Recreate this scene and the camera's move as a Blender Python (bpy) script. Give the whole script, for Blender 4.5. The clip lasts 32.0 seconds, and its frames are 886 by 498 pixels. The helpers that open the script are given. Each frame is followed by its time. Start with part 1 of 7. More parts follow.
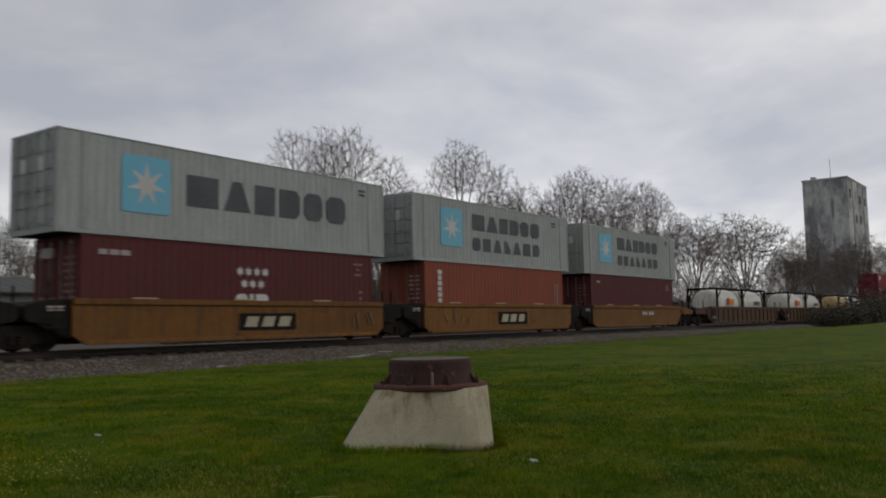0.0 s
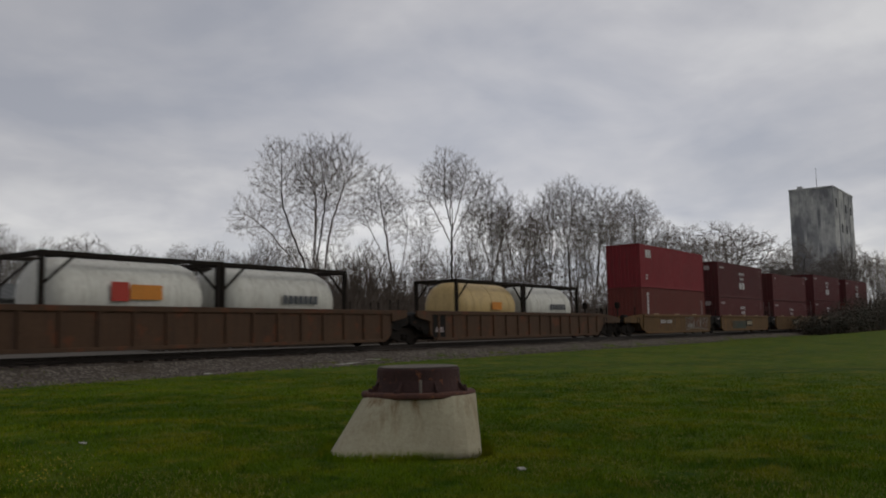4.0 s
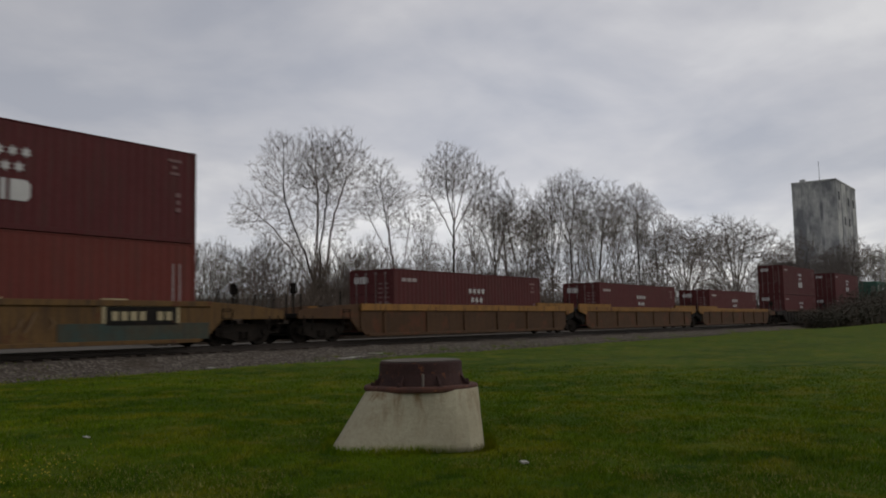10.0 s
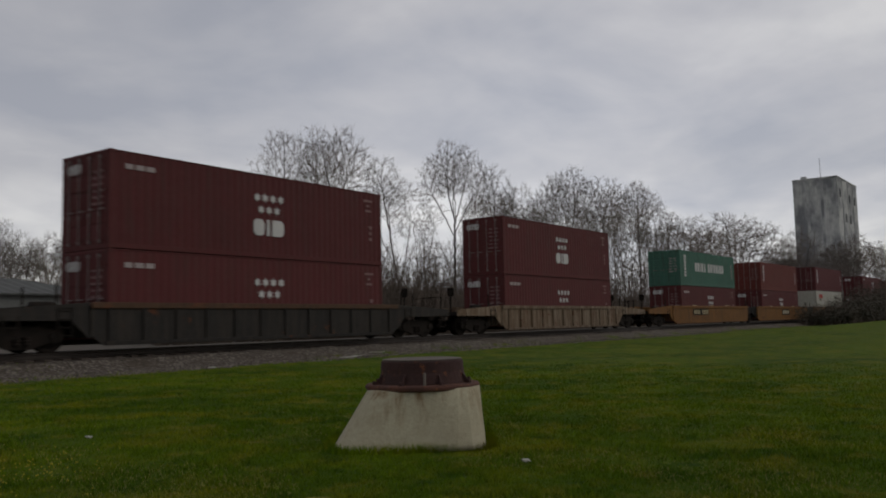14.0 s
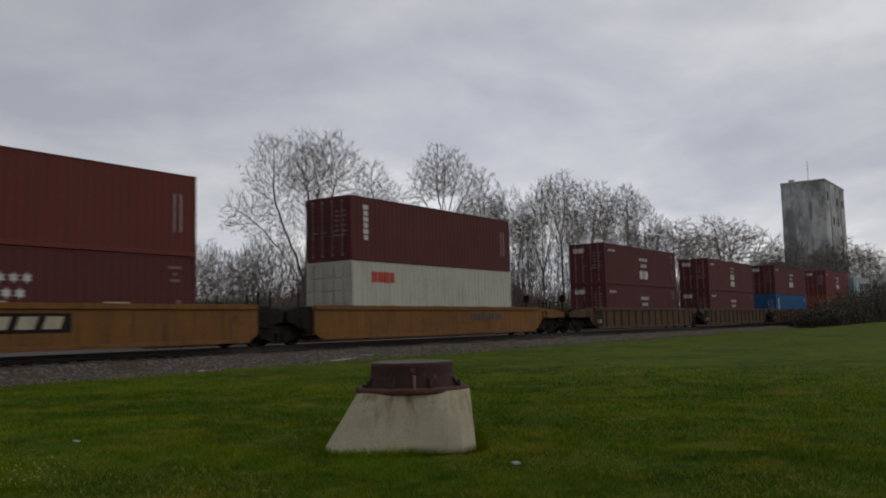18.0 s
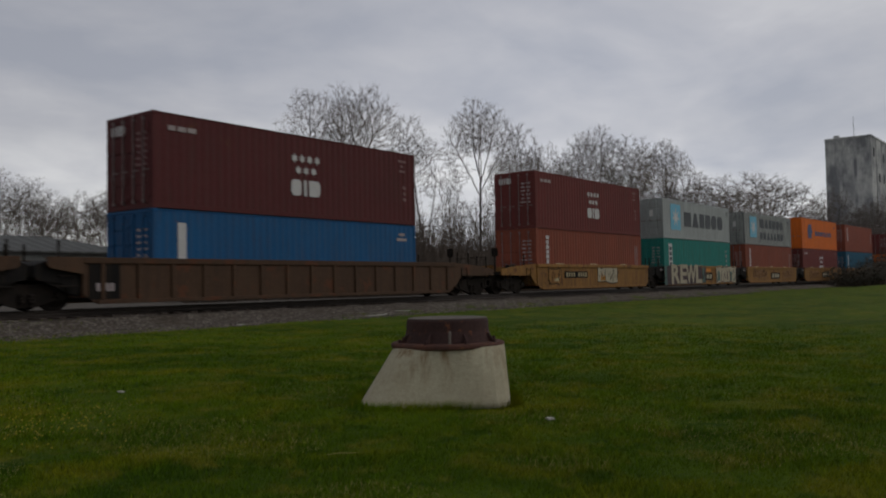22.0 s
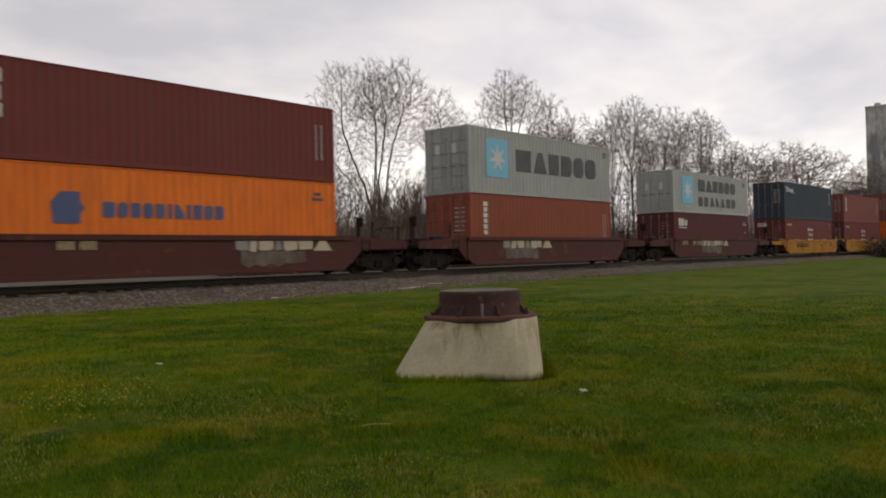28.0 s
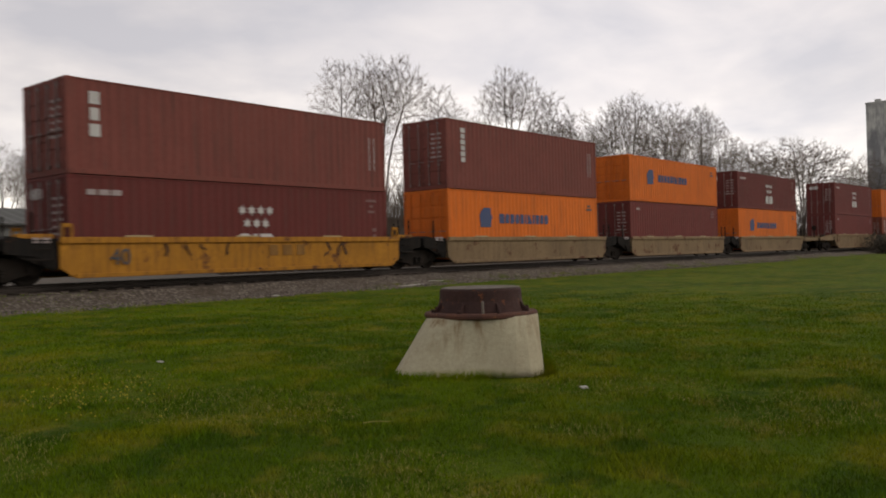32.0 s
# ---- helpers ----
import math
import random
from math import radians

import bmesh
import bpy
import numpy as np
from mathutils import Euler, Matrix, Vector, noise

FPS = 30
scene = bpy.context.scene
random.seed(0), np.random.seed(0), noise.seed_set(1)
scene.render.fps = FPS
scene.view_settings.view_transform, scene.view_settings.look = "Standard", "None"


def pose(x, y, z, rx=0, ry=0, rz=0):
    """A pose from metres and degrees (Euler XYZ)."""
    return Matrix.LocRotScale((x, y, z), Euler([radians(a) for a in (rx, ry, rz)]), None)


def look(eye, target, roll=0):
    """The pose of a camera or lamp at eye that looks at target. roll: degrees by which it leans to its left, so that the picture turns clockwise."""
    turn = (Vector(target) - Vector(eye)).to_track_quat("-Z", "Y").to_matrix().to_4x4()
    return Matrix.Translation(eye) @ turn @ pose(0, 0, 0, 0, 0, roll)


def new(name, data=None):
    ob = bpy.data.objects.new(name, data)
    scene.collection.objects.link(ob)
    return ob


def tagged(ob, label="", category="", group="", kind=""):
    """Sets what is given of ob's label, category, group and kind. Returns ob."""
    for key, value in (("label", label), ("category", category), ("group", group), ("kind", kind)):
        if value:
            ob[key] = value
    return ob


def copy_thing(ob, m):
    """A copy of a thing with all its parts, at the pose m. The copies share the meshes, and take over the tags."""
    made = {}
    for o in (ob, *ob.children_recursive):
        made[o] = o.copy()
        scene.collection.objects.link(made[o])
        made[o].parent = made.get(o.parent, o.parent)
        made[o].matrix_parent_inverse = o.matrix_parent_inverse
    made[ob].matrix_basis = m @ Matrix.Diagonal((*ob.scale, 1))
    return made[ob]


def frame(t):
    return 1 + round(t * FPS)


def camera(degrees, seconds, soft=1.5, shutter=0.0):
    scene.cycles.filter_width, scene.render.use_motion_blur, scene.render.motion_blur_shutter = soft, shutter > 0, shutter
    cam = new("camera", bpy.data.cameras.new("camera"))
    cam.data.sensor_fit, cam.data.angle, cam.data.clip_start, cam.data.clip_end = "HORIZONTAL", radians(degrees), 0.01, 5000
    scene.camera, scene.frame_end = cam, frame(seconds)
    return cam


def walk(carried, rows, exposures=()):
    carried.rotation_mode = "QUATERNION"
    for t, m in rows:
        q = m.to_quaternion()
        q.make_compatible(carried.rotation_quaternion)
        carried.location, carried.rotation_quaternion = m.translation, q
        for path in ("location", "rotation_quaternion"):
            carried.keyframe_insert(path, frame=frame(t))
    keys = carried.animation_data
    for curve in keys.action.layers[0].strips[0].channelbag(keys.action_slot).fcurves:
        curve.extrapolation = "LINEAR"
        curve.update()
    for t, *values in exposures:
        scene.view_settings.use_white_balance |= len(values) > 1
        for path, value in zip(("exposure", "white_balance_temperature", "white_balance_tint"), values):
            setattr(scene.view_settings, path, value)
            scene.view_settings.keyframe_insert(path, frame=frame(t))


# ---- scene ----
EYE_Z = 1.239
RAIL = 0.70            # height of the rail's top over the grass by the camera
TRACK_Y = 22.73        # track centre line abreast of the camera
BEND = 2.17e-4         # the track bends towards the camera's side further on
SPEED = 18.381         # metres per second, towards -x

cam = camera(55.49, 32.0, soft=1.9, shutter=0.22)
walk(cam, [(t, pose(0, 0, EYE_Z, 90 + p, r, y)) for t, y, p, r in (
    (0, -54.47, 5.08, 1.17), (0.5, -54.43, 5.15, 1.17), (1, -54.38, 5.22, 1.1), (1.5, -54.47, 5.29, 0.9), (2, -54.98, 5.42, 1.12), (2.5, -55.11, 5.46, 1.3), (3, -55.08, 5.59,
    1.17), (3.5, -55.24, 5.67, 1.02), (5.5, -55.24, 5.16, 1.13), (6, -55.26, 5.17, 0.92), (6.5, -55.29, 5.26, 0.88), (7, -55.15, 5.2, 1.11), (7.5, -55.17, 5.22, 1.19), (8,
    -55.19, 5.18, 1.07), (8.5, -55.22, 5.19, 0.94), (9, -55.03, 5.19, 1.12), (9.5, -55.14, 5.2, 1.18), (10, -55.1, 5.17, 1.14), (10.5, -55.12, 5.11, 1.14), (11, -55.05, 5.13,
    1.25), (11.5, -55.12, 5.08, 1.27), (12, -55.1, 5.08, 1.23), (12.5, -54.84, 4.93, 1.32), (13, -54.95, 5.05, 1.47), (13.5, -55.01, 5.06, 1.48), (14, -55.01, 5.08, 1.35),
    (14.5, -54.96, 5.04, 1.2), (16.5, -55.22, 5.57, 0.71), (17, -55.13, 5.42, 0.99), (17.5, -55.08, 5.29, 1.17), (18, -55.69, 5.26, 1.45), (18.5, -55.7, 5.19, 1.04), (19,
    -55.72, 5.13, 1.3), (19.5, -55.7, 5.07, 1.5), (20, -55.72, 5.06, 1.54), (20.5, -55.71, 4.95, 1.37), (21, -55.54, 4.89, 1.41), (21.5, -55.46, 4.64, 0.62), (21.7, -54.9, 3.95, 0.55), (22, -53.29,
    2.36, 1.06), (22.3, -51.81, -0.22, 1.74), (22.5, -51.44, -0.57, 1.94), (23, -51.17, -0.02, 0.96), (23.5, -51.06, 0.92, 0.56), (24, -51.12, 0.92, 0.74), (24.5, -51.26, 1.22, 0.67), (25, -51.19, 1.11,
    0.73), (25.5, -51.08, 0.97, 0.62), (27.5, -51.06, 0.3, 1.59), (28, -51.1, 0.54, 1.35), (28.5, -51.05, 0.65, 1.25), (29, -51.08, 0.61, 1.26), (29.5, -51.12, 0.65, 1.17),
    (30, -51.12, 0.62, 1.27), (30.5, -51.11, 0.55, 1.52), (31, -51.05, 0.28, 1.7), (31.5, -51.12, 0.35, 1.58), (32, -51.07, 0.36, 1.5))],
    exposures=[(0, -0.17, 6500, 11), (2.3, -0.19, 6500, 11), (3, -0.39, 6500, 11), (6, -0.45, 6500, 11), (7, -0.31, 6500, 11), (10, -0.31, 6500, 11), (11, -0.39, 6500, 11), (14, -0.43, 6500, 11), (17, -0.32, 6400, 11), (21, -0.33, 6400, 11), (22.05, -0.47, 6400, 11), (22.7, 0.22, 6650, 12), (24, 0.26, 6800, 13), (25, 0.29, 7050, 14), (32, 0.29, 7150, 14)])


# ---- light: an overcast sky, paler low down, and a weak veiled sun ----
def make_world():
    w = bpy.data.worlds.new("overcast_sky")
    scene.world = w
    w.use_nodes = True
    n, l = w.node_tree.nodes, w.node_tree.links
    n.clear()
    out, bg = n.new("ShaderNodeOutputWorld"), n.new("ShaderNodeBackground")
    sky = n.new("ShaderNodeTexSky")
    sky.sky_type, sky.sun_disc, sky.sun_elevation, sky.sun_rotation = "NISHITA", False, radians(34.9), radians(144.5)
    coord, sep = n.new("ShaderNodeTexCoord"), n.new("ShaderNodeSeparateXYZ")
    l.new(coord.outputs["Generated"], sep.inputs[0])

    def math_node(op, a, b):
        m = n.new("ShaderNodeMath")
        m.operation = op
        for i, v in enumerate((a, b)):
            if isinstance(v, (int, float)):
                m.inputs[i].default_value = v
            else:
                l.new(v, m.inputs[i])
        return m.outputs[0]

    z = math_node("MAXIMUM", sep.outputs["Z"], 0.0)
    flat = math_node("ADD", z, 0.22)
    comb = n.new("ShaderNodeCombineXYZ")
    l.new(math_node("DIVIDE", sep.outputs["X"], flat), comb.inputs[0])
    l.new(math_node("DIVIDE", sep.outputs["Y"], flat), comb.inputs[1])
    big, small = n.new("ShaderNodeTexNoise"), n.new("ShaderNodeTexNoise")
    for node, scale, detail, rough, dist in ((big, 0.95, 5, 0.5, 0.5), (small, 3.0, 6, 0.55, 0.3)):
        l.new(comb.outputs[0], node.inputs["Vector"])
        node.inputs["Scale"].default_value, node.inputs["Detail"].default_value = scale, detail
        node.inputs["Roughness"].default_value, node.inputs["Distortion"].default_value = rough, dist
    mix = math_node("ADD", math_node("MULTIPLY", big.outputs["Fac"], 0.74), math_node("MULTIPLY", small.outputs["Fac"], 0.26))
    ramp = n.new("ShaderNodeValToRGB")
    e = ramp.color_ramp.elements
    e[0].position, e[0].color = 0.38, (0.455, 0.472, 0.52, 1)
    e[1].position, e[1].color = 0.63, (0.80, 0.795, 0.785, 1)
    mid = ramp.color_ramp.elements.new(0.5)
    mid.color = (0.59, 0.592, 0.615, 1)
    l.new(mix, ramp.inputs[0])
    # paler low down; the unseen zenith is dimmed so the lawn gets less light
    grad = n.new("ShaderNodeValToRGB")
    g = grad.color_ramp.elements
    g[0].position, g[0].color = 0.0, (1.06, 1.06, 1.06, 1)
    g[1].position, g[1].color = 1.0, (0.72, 0.72, 0.72, 1)
    for pos, val in ((0.04, 1.24), (0.095, 1.27), (0.13, 1.12), (0.17, 1.03), (0.24, 1.02), (0.36, 0.95), (0.6, 0.82)):
        el = grad.color_ramp.elements.new(pos)
        el.color = (val, val * 0.995, val * (0.975 if pos < 0.12 else 1.0), 1)
    l.new(z, grad.inputs[0])
    # a lobe of added brightness over one horizon stretch, away from the sun
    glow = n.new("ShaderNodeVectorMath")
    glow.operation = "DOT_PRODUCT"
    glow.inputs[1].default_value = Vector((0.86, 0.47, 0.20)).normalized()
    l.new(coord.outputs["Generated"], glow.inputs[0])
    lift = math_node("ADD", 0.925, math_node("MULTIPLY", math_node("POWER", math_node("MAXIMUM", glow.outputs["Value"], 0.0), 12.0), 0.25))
    mul = n.new("ShaderNodeMix")
    mul.data_type, mul.blend_type = "RGBA", "MULTIPLY"
    mul.inputs[0].default_value = 1.0
    l.new(ramp.outputs[0], mul.inputs[6])
    l.new(grad.outputs[0], mul.inputs[7])
    veil = n.new("ShaderNodeMix")
    veil.data_type, veil.blend_type = "RGBA", "ADD"
    veil.inputs[0].default_value = 0.012
    l.new(mul.outputs[2], veil.inputs[6])
    l.new(sky.outputs[0], veil.inputs[7])
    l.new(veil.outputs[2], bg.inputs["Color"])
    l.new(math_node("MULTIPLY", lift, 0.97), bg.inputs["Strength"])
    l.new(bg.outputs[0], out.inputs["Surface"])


make_world()
sun_data = bpy.data.lights.new("veiled_sun", "SUN")
sun_data.energy, sun_data.angle, sun_data.color = 0.62, radians(25), (1.0, 0.96, 0.9)
sun = new("veiled_sun", sun_data)
sun.matrix_world = look((50, -70, 60), (0, 0, 0))


# ---- materials ----
MATS = {}


def material(name, base, second=None, rough=0.75, metal=0.0, scale=3.0, fine=40.0, amount=0.5, bump=0.15, bump_scale=60.0,
             streak=None, streak_amount=0.5, streak_range=(0.5, 0.78), spots=None, spot_level=0.62, stretch=(1, 1, 1), spec=0.3, vary=0.0, island=0.0, span=(0.35, 0.7), streak_fade=None):
    """A surface whose colour wanders at two scales, with fine relief, run-down streaks and spots of wear."""
    if name in MATS:
        return MATS[name]
    m = bpy.data.materials.new(name)
    m.use_nodes = True
    n, l = m.node_tree.nodes, m.node_tree.links
    bsdf = n["Principled BSDF"]
    bsdf.inputs["Metallic"].default_value = metal
    bsdf.inputs["Specular IOR Level"].default_value = spec
    coord = n.new("ShaderNodeTexCoord")
    info = n.new("ShaderNodeObjectInfo")
    shift = n.new("ShaderNodeVectorMath")
    shift.operation = "ADD"
    rnd = n.new("ShaderNodeVectorMath")
    rnd.operation = "SCALE"
    rnd.inputs[0].default_value = (37.0, 17.0, 23.0)
    l.new(info.outputs["Random"], rnd.inputs["Scale"])
    l.new(coord.outputs["Object"], shift.inputs[0])
    l.new(rnd.outputs[0], shift.inputs[1])
    mapped = n.new("ShaderNodeMapping")
    mapped.inputs["Scale"].default_value = stretch
    l.new(shift.outputs[0], mapped.inputs[0])

    def noise_node(s, detail=4, rough_=0.6, vec=None):
        t = n.new("ShaderNodeTexNoise")
        t.inputs["Scale"].default_value, t.inputs["Detail"].default_value, t.inputs["Roughness"].default_value = s, detail, rough_
        l.new(vec or mapped.outputs[0], t.inputs["Vector"])
        return t.outputs["Fac"]

    def ramp(value, lo, hi):
        r = n.new("ShaderNodeMapRange")
        r.inputs["From Min"].default_value, r.inputs["From Max"].default_value = lo, hi
        l.new(value, r.inputs["Value"])
        return r.outputs[0]

    def blend(fac, a, b):
        x = n.new("ShaderNodeMix")
        x.data_type = "RGBA"
        for i, v in ((0, fac), (6, a), (7, b)):
            if isinstance(v, (int, float)):
                x.inputs[i].default_value = v
            elif isinstance(v, tuple):
                x.inputs[i].default_value = (*v[:3], 1)
            else:
                l.new(v, x.inputs[i])
        return x.outputs[2]

    def times(a, k):
        q = n.new("ShaderNodeMath")
        q.operation = "MULTIPLY"
        l.new(a, q.inputs[0])
        q.inputs[1].default_value = k
        return q.outputs[0]

    second = second or tuple(c * 0.6 for c in base)
    colour = blend(times(ramp(noise_node(scale), *span), amount), base, second)
    colour = blend(times(ramp(noise_node(fine), 0.4, 0.8), amount * 0.6), colour, tuple(c * 0.7 for c in second))
    if streak:
        sm = n.new("ShaderNodeMapping")
        sm.inputs["Scale"].default_value = (7.0, 7.0, 0.55)
        l.new(shift.outputs[0], sm.inputs[0])
        run = times(ramp(noise_node(1.0, 5, 0.65, sm.outputs[0]), *streak_range), streak_amount)
        if streak_fade:
            zed, both = n.new("ShaderNodeSeparateXYZ"), n.new("ShaderNodeMath")
            both.operation = "MULTIPLY"
            l.new(coord.outputs["Object"], zed.inputs[0])
            l.new(run, both.inputs[0])
            l.new(ramp(zed.outputs["Z"], *streak_fade), both.inputs[1])
            run = both.outputs[0]
        colour = blend(run, colour, streak)
    if spots:
        colour = blend(ramp(noise_node(scale * 2.3, 6, 0.7), spot_level, spot_level + 0.06), colour, spots)
    if vary:
        hsv = n.new("ShaderNodeHueSaturation")
        l.new(colour, hsv.inputs["Color"])
        mr = n.new("ShaderNodeMapRange")
        mr.inputs["To Min"].default_value, mr.inputs["To Max"].default_value = 1 - vary, 1 + vary
        l.new(info.outputs["Random"], mr.inputs["Value"])
        l.new(mr.outputs[0], hsv.inputs["Value"])
        colour = hsv.outputs[0]
    if island:
        each, hsv = n.new("ShaderNodeNewGeometry"), n.new("ShaderNodeHueSaturation")
        l.new(colour, hsv.inputs["Color"])
        mr = n.new("ShaderNodeMapRange")
        mr.inputs["To Min"].default_value, mr.inputs["To Max"].default_value = 1 - island, 1 + island
        l.new(each.outputs["Random Per Island"], mr.inputs["Value"])
        l.new(mr.outputs[0], hsv.inputs["Value"])
        colour = hsv.outputs[0]
    l.new(colour, bsdf.inputs["Base Color"])
    rr = n.new("ShaderNodeMapRange")
    rr.inputs["To Min"].default_value, rr.inputs["To Max"].default_value = max(0.05, rough - 0.12), min(1, rough + 0.12)
    l.new(noise_node(fine * 0.5), rr.inputs["Value"])
    l.new(rr.outputs[0], bsdf.inputs["Roughness"])
    if bump:
        b = n.new("ShaderNodeBump")
        b.inputs["Strength"].default_value, b.inputs["Distance"].default_value = bump, 0.02
        l.new(noise_node(bump_scale, 6), b.inputs["Height"])
        l.new(b.outputs[0], bsdf.inputs["Normal"])
    MATS[name] = m
    return m


def paint(name, base, dirt=(0.06, 0.045, 0.035), rust=(0.10, 0.04, 0.02), wear=0.66, amount=0.45, streak=0.45, rough=0.70, spec=0.16):
    return material(name, base, tuple(c * 0.72 for c in base), rough=rough, scale=0.55, fine=9.0, amount=amount, bump=0.05, bump_scale=30.0,
                    streak=dirt, streak_amount=streak, streak_range=(0.46, 0.74), spots=rust, spot_level=wear, vary=0.10, spec=spec)


BOX = {
    "maroon": paint("maroon_container_paint", (0.145, 0.034, 0.030)),
    "wine": paint("wine_red_container_paint", (0.096, 0.024, 0.024)),
    "crimson": paint("dull_red_container_paint", (0.132, 0.032, 0.025)),
    "plum": paint("plum_container_paint", (0.092, 0.022, 0.023)),
    "rose": paint("faded_red_container_paint", (0.186, 0.057, 0.046)),
    "brown": paint("red_brown_container_paint", (0.228, 0.061, 0.035)),
    "red": paint("red_container_paint", (0.205, 0.024, 0.030)),
    "grey": paint("pale_grey_container_paint", (0.33, 0.35, 0.34), streak=0.3, wear=0.70),
    "dim": paint("grimy_grey_container_paint", (0.265, 0.275, 0.262), dirt=(0.050, 0.050, 0.046), streak=0.95, wear=0.70),
    "orange": paint("orange_container_paint", (0.63, 0.146, 0.020), streak=0.4, wear=0.72),
    "teal": paint("teal_container_paint", (0.02, 0.185, 0.155)),
    "green": paint("green_container_paint", (0.062, 0.150, 0.112)),
    "blue": paint("blue_container_paint", (0.014, 0.085, 0.200)),
    "steel": paint("steel_blue_container_paint", (0.020, 0.105, 0.165)),
    "navy": paint("dark_blue_container_paint", (0.034, 0.052, 0.072)),
    "cream": paint("cream_container_paint", (0.42, 0.41, 0.345), streak=0.3, wear=0.70),
}
CAR = {
    "yellow": paint("weathered_yellow_car_paint", (0.280, 0.140, 0.038), dirt=(0.078, 0.045, 0.025), wear=0.60, amount=0.9, streak=0.8),
    "bright": paint("fresh_yellow_car_paint", (0.43, 0.190, 0.022), dirt=(0.10, 0.046, 0.020), wear=0.58, amount=0.85, streak=0.85),
    "brown": paint("rusty_brown_car_paint", (0.082, 0.046, 0.026), dirt=(0.040, 0.025, 0.018), wear=0.56, amount=0.8, streak=0.7),
    "rusty": paint("rust_stained_yellow_car_paint", (0.088, 0.046, 0.022), dirt=(0.045, 0.026, 0.018), wear=0.55, amount=0.8, streak=0.75),
    "oxide": paint("oxide_red_car_paint", (0.070, 0.023, 0.018), dirt=(0.045, 0.022, 0.02), wear=0.6, amount=0.7, streak=0.6),
    "dull": paint("faded_tan_car_paint", (0.24, 0.165, 0.09), dirt=(0.09, 0.06, 0.04), wear=0.58, amount=0.8, streak=0.7),
    "ochre": paint("browned_yellow_car_paint", (0.184, 0.083, 0.020), dirt=(0.060, 0.034, 0.020), wear=0.60, amount=0.9, streak=0.85),
    "grimy": paint("grimy_olive_yellow_car_paint", (0.150, 0.084, 0.030), dirt=(0.050, 0.032, 0.022), wear=0.58, amount=1.0, streak=0.95),
    "soot": paint("sooty_grey_car_paint", (0.030, 0.027, 0.024), dirt=(0.060, 0.048, 0.036), wear=0.62, amount=0.7, streak=0.6, rough=0.8, spec=0.15),
    "chalky": paint("chalk_streaked_brown_car_paint", (0.120, 0.078, 0.046), dirt=(0.30, 0.25, 0.19), wear=0.60, amount=0.8, streak=0.8),
    "black": paint("black_car_paint", (0.014, 0.013, 0.012), dirt=(0.042, 0.030, 0.021), wear=0.62, amount=0.6, streak=0.5, rough=0.85, spec=0.1),
}
WHITE = material("white_marking_paint", (0.55, 0.54, 0.52), (0.38, 0.37, 0.36), rough=0.7, scale=1.5, fine=14, amount=0.6, bump=0.03)
PALE = material("worn_pale_lettering", (0.36, 0.31, 0.30), (0.26, 0.21, 0.20), rough=0.75, scale=1.5, fine=14, amount=0.6, bump=0.03)
FAINT = material("faded_lettering", (0.20, 0.12, 0.115), (0.15, 0.08, 0.08), rough=0.75, scale=1.5, fine=14, amount=0.6, bump=0.03)
DARK = material("dark_marking_paint", (0.055, 0.060, 0.068), (0.11, 0.115, 0.12), rough=0.7, scale=1.2, fine=12, amount=0.5, bump=0.03)
SKYBLUE = material("light_blue_marking_paint", (0.135, 0.40, 0.55), (0.20, 0.40, 0.48), rough=0.7, scale=1.2, fine=12, amount=0.5, bump=0.03)
LOGOBLUE = material("blue_marking_paint", (0.050, 0.075, 0.165), (0.085, 0.095, 0.15), rough=0.7, scale=1.2, fine=12, amount=0.5, bump=0.03)
ORANGE_MARK = material("orange_marking_paint", (0.60, 0.22, 0.03), (0.42, 0.18, 0.04), rough=0.7, scale=1.5, fine=12, amount=0.5, bump=0.03)
RED_MARK = material("red_marking_paint", (0.42, 0.045, 0.03), (0.30, 0.05, 0.035), rough=0.7, scale=1.5, fine=12, amount=0.5, bump=0.03)
TAN_MARK = material("tan_marking_paint", (0.40, 0.34, 0.20), (0.28, 0.22, 0.13), rough=0.8, scale=1.5, fine=12, amount=0.6, bump=0.03)
CREAM_MARK = material("cream_spray_paint", (0.40, 0.36, 0.26), (0.30, 0.26, 0.18), rough=0.8, scale=1.1, fine=12, amount=0.7, bump=0.03, streak=(0.16, 0.12, 0.08), streak_amount=0.5)
SEA_MARK = material("dull_teal_spray_paint", (0.060, 0.135, 0.125), (0.10, 0.13, 0.10), rough=0.8, scale=1.6, fine=10, amount=0.9, bump=0.03, streak=(0.05, 0.045, 0.04), streak_amount=0.6)
DIM_SEA = material("grimed_teal_spray_paint", (0.034, 0.058, 0.050), (0.075, 0.052, 0.026), rough=0.85, scale=1.1, fine=7, amount=0.9, bump=0.03, streak=(0.03, 0.025, 0.02), streak_amount=0.7)
GREY_MARK = material("greyed_spray_paint", (0.25, 0.24, 0.215), (0.16, 0.15, 0.135), rough=0.8, scale=1.4, fine=12, amount=0.8, bump=0.03, streak=(0.08, 0.05, 0.04), streak_amount=0.6)
WASHED = material("washed_grey_spray_paint", (0.135, 0.125, 0.105), (0.075, 0.045, 0.036), rough=0.85, scale=1.6, fine=9, amount=0.9, bump=0.03, streak=(0.06, 0.025, 0.02), streak_amount=0.8)
PINK_MARK = material("faded_pink_spray_paint", (0.29, 0.155, 0.075), (0.22, 0.11, 0.05), rough=0.8, scale=1.1, fine=12, amount=0.7, bump=0.03)
OUTLINE = material("dark_violet_spray_paint", (0.050, 0.034, 0.038), (0.085, 0.055, 0.055), rough=0.8, scale=1.1, fine=12, amount=0.7, bump=0.03)
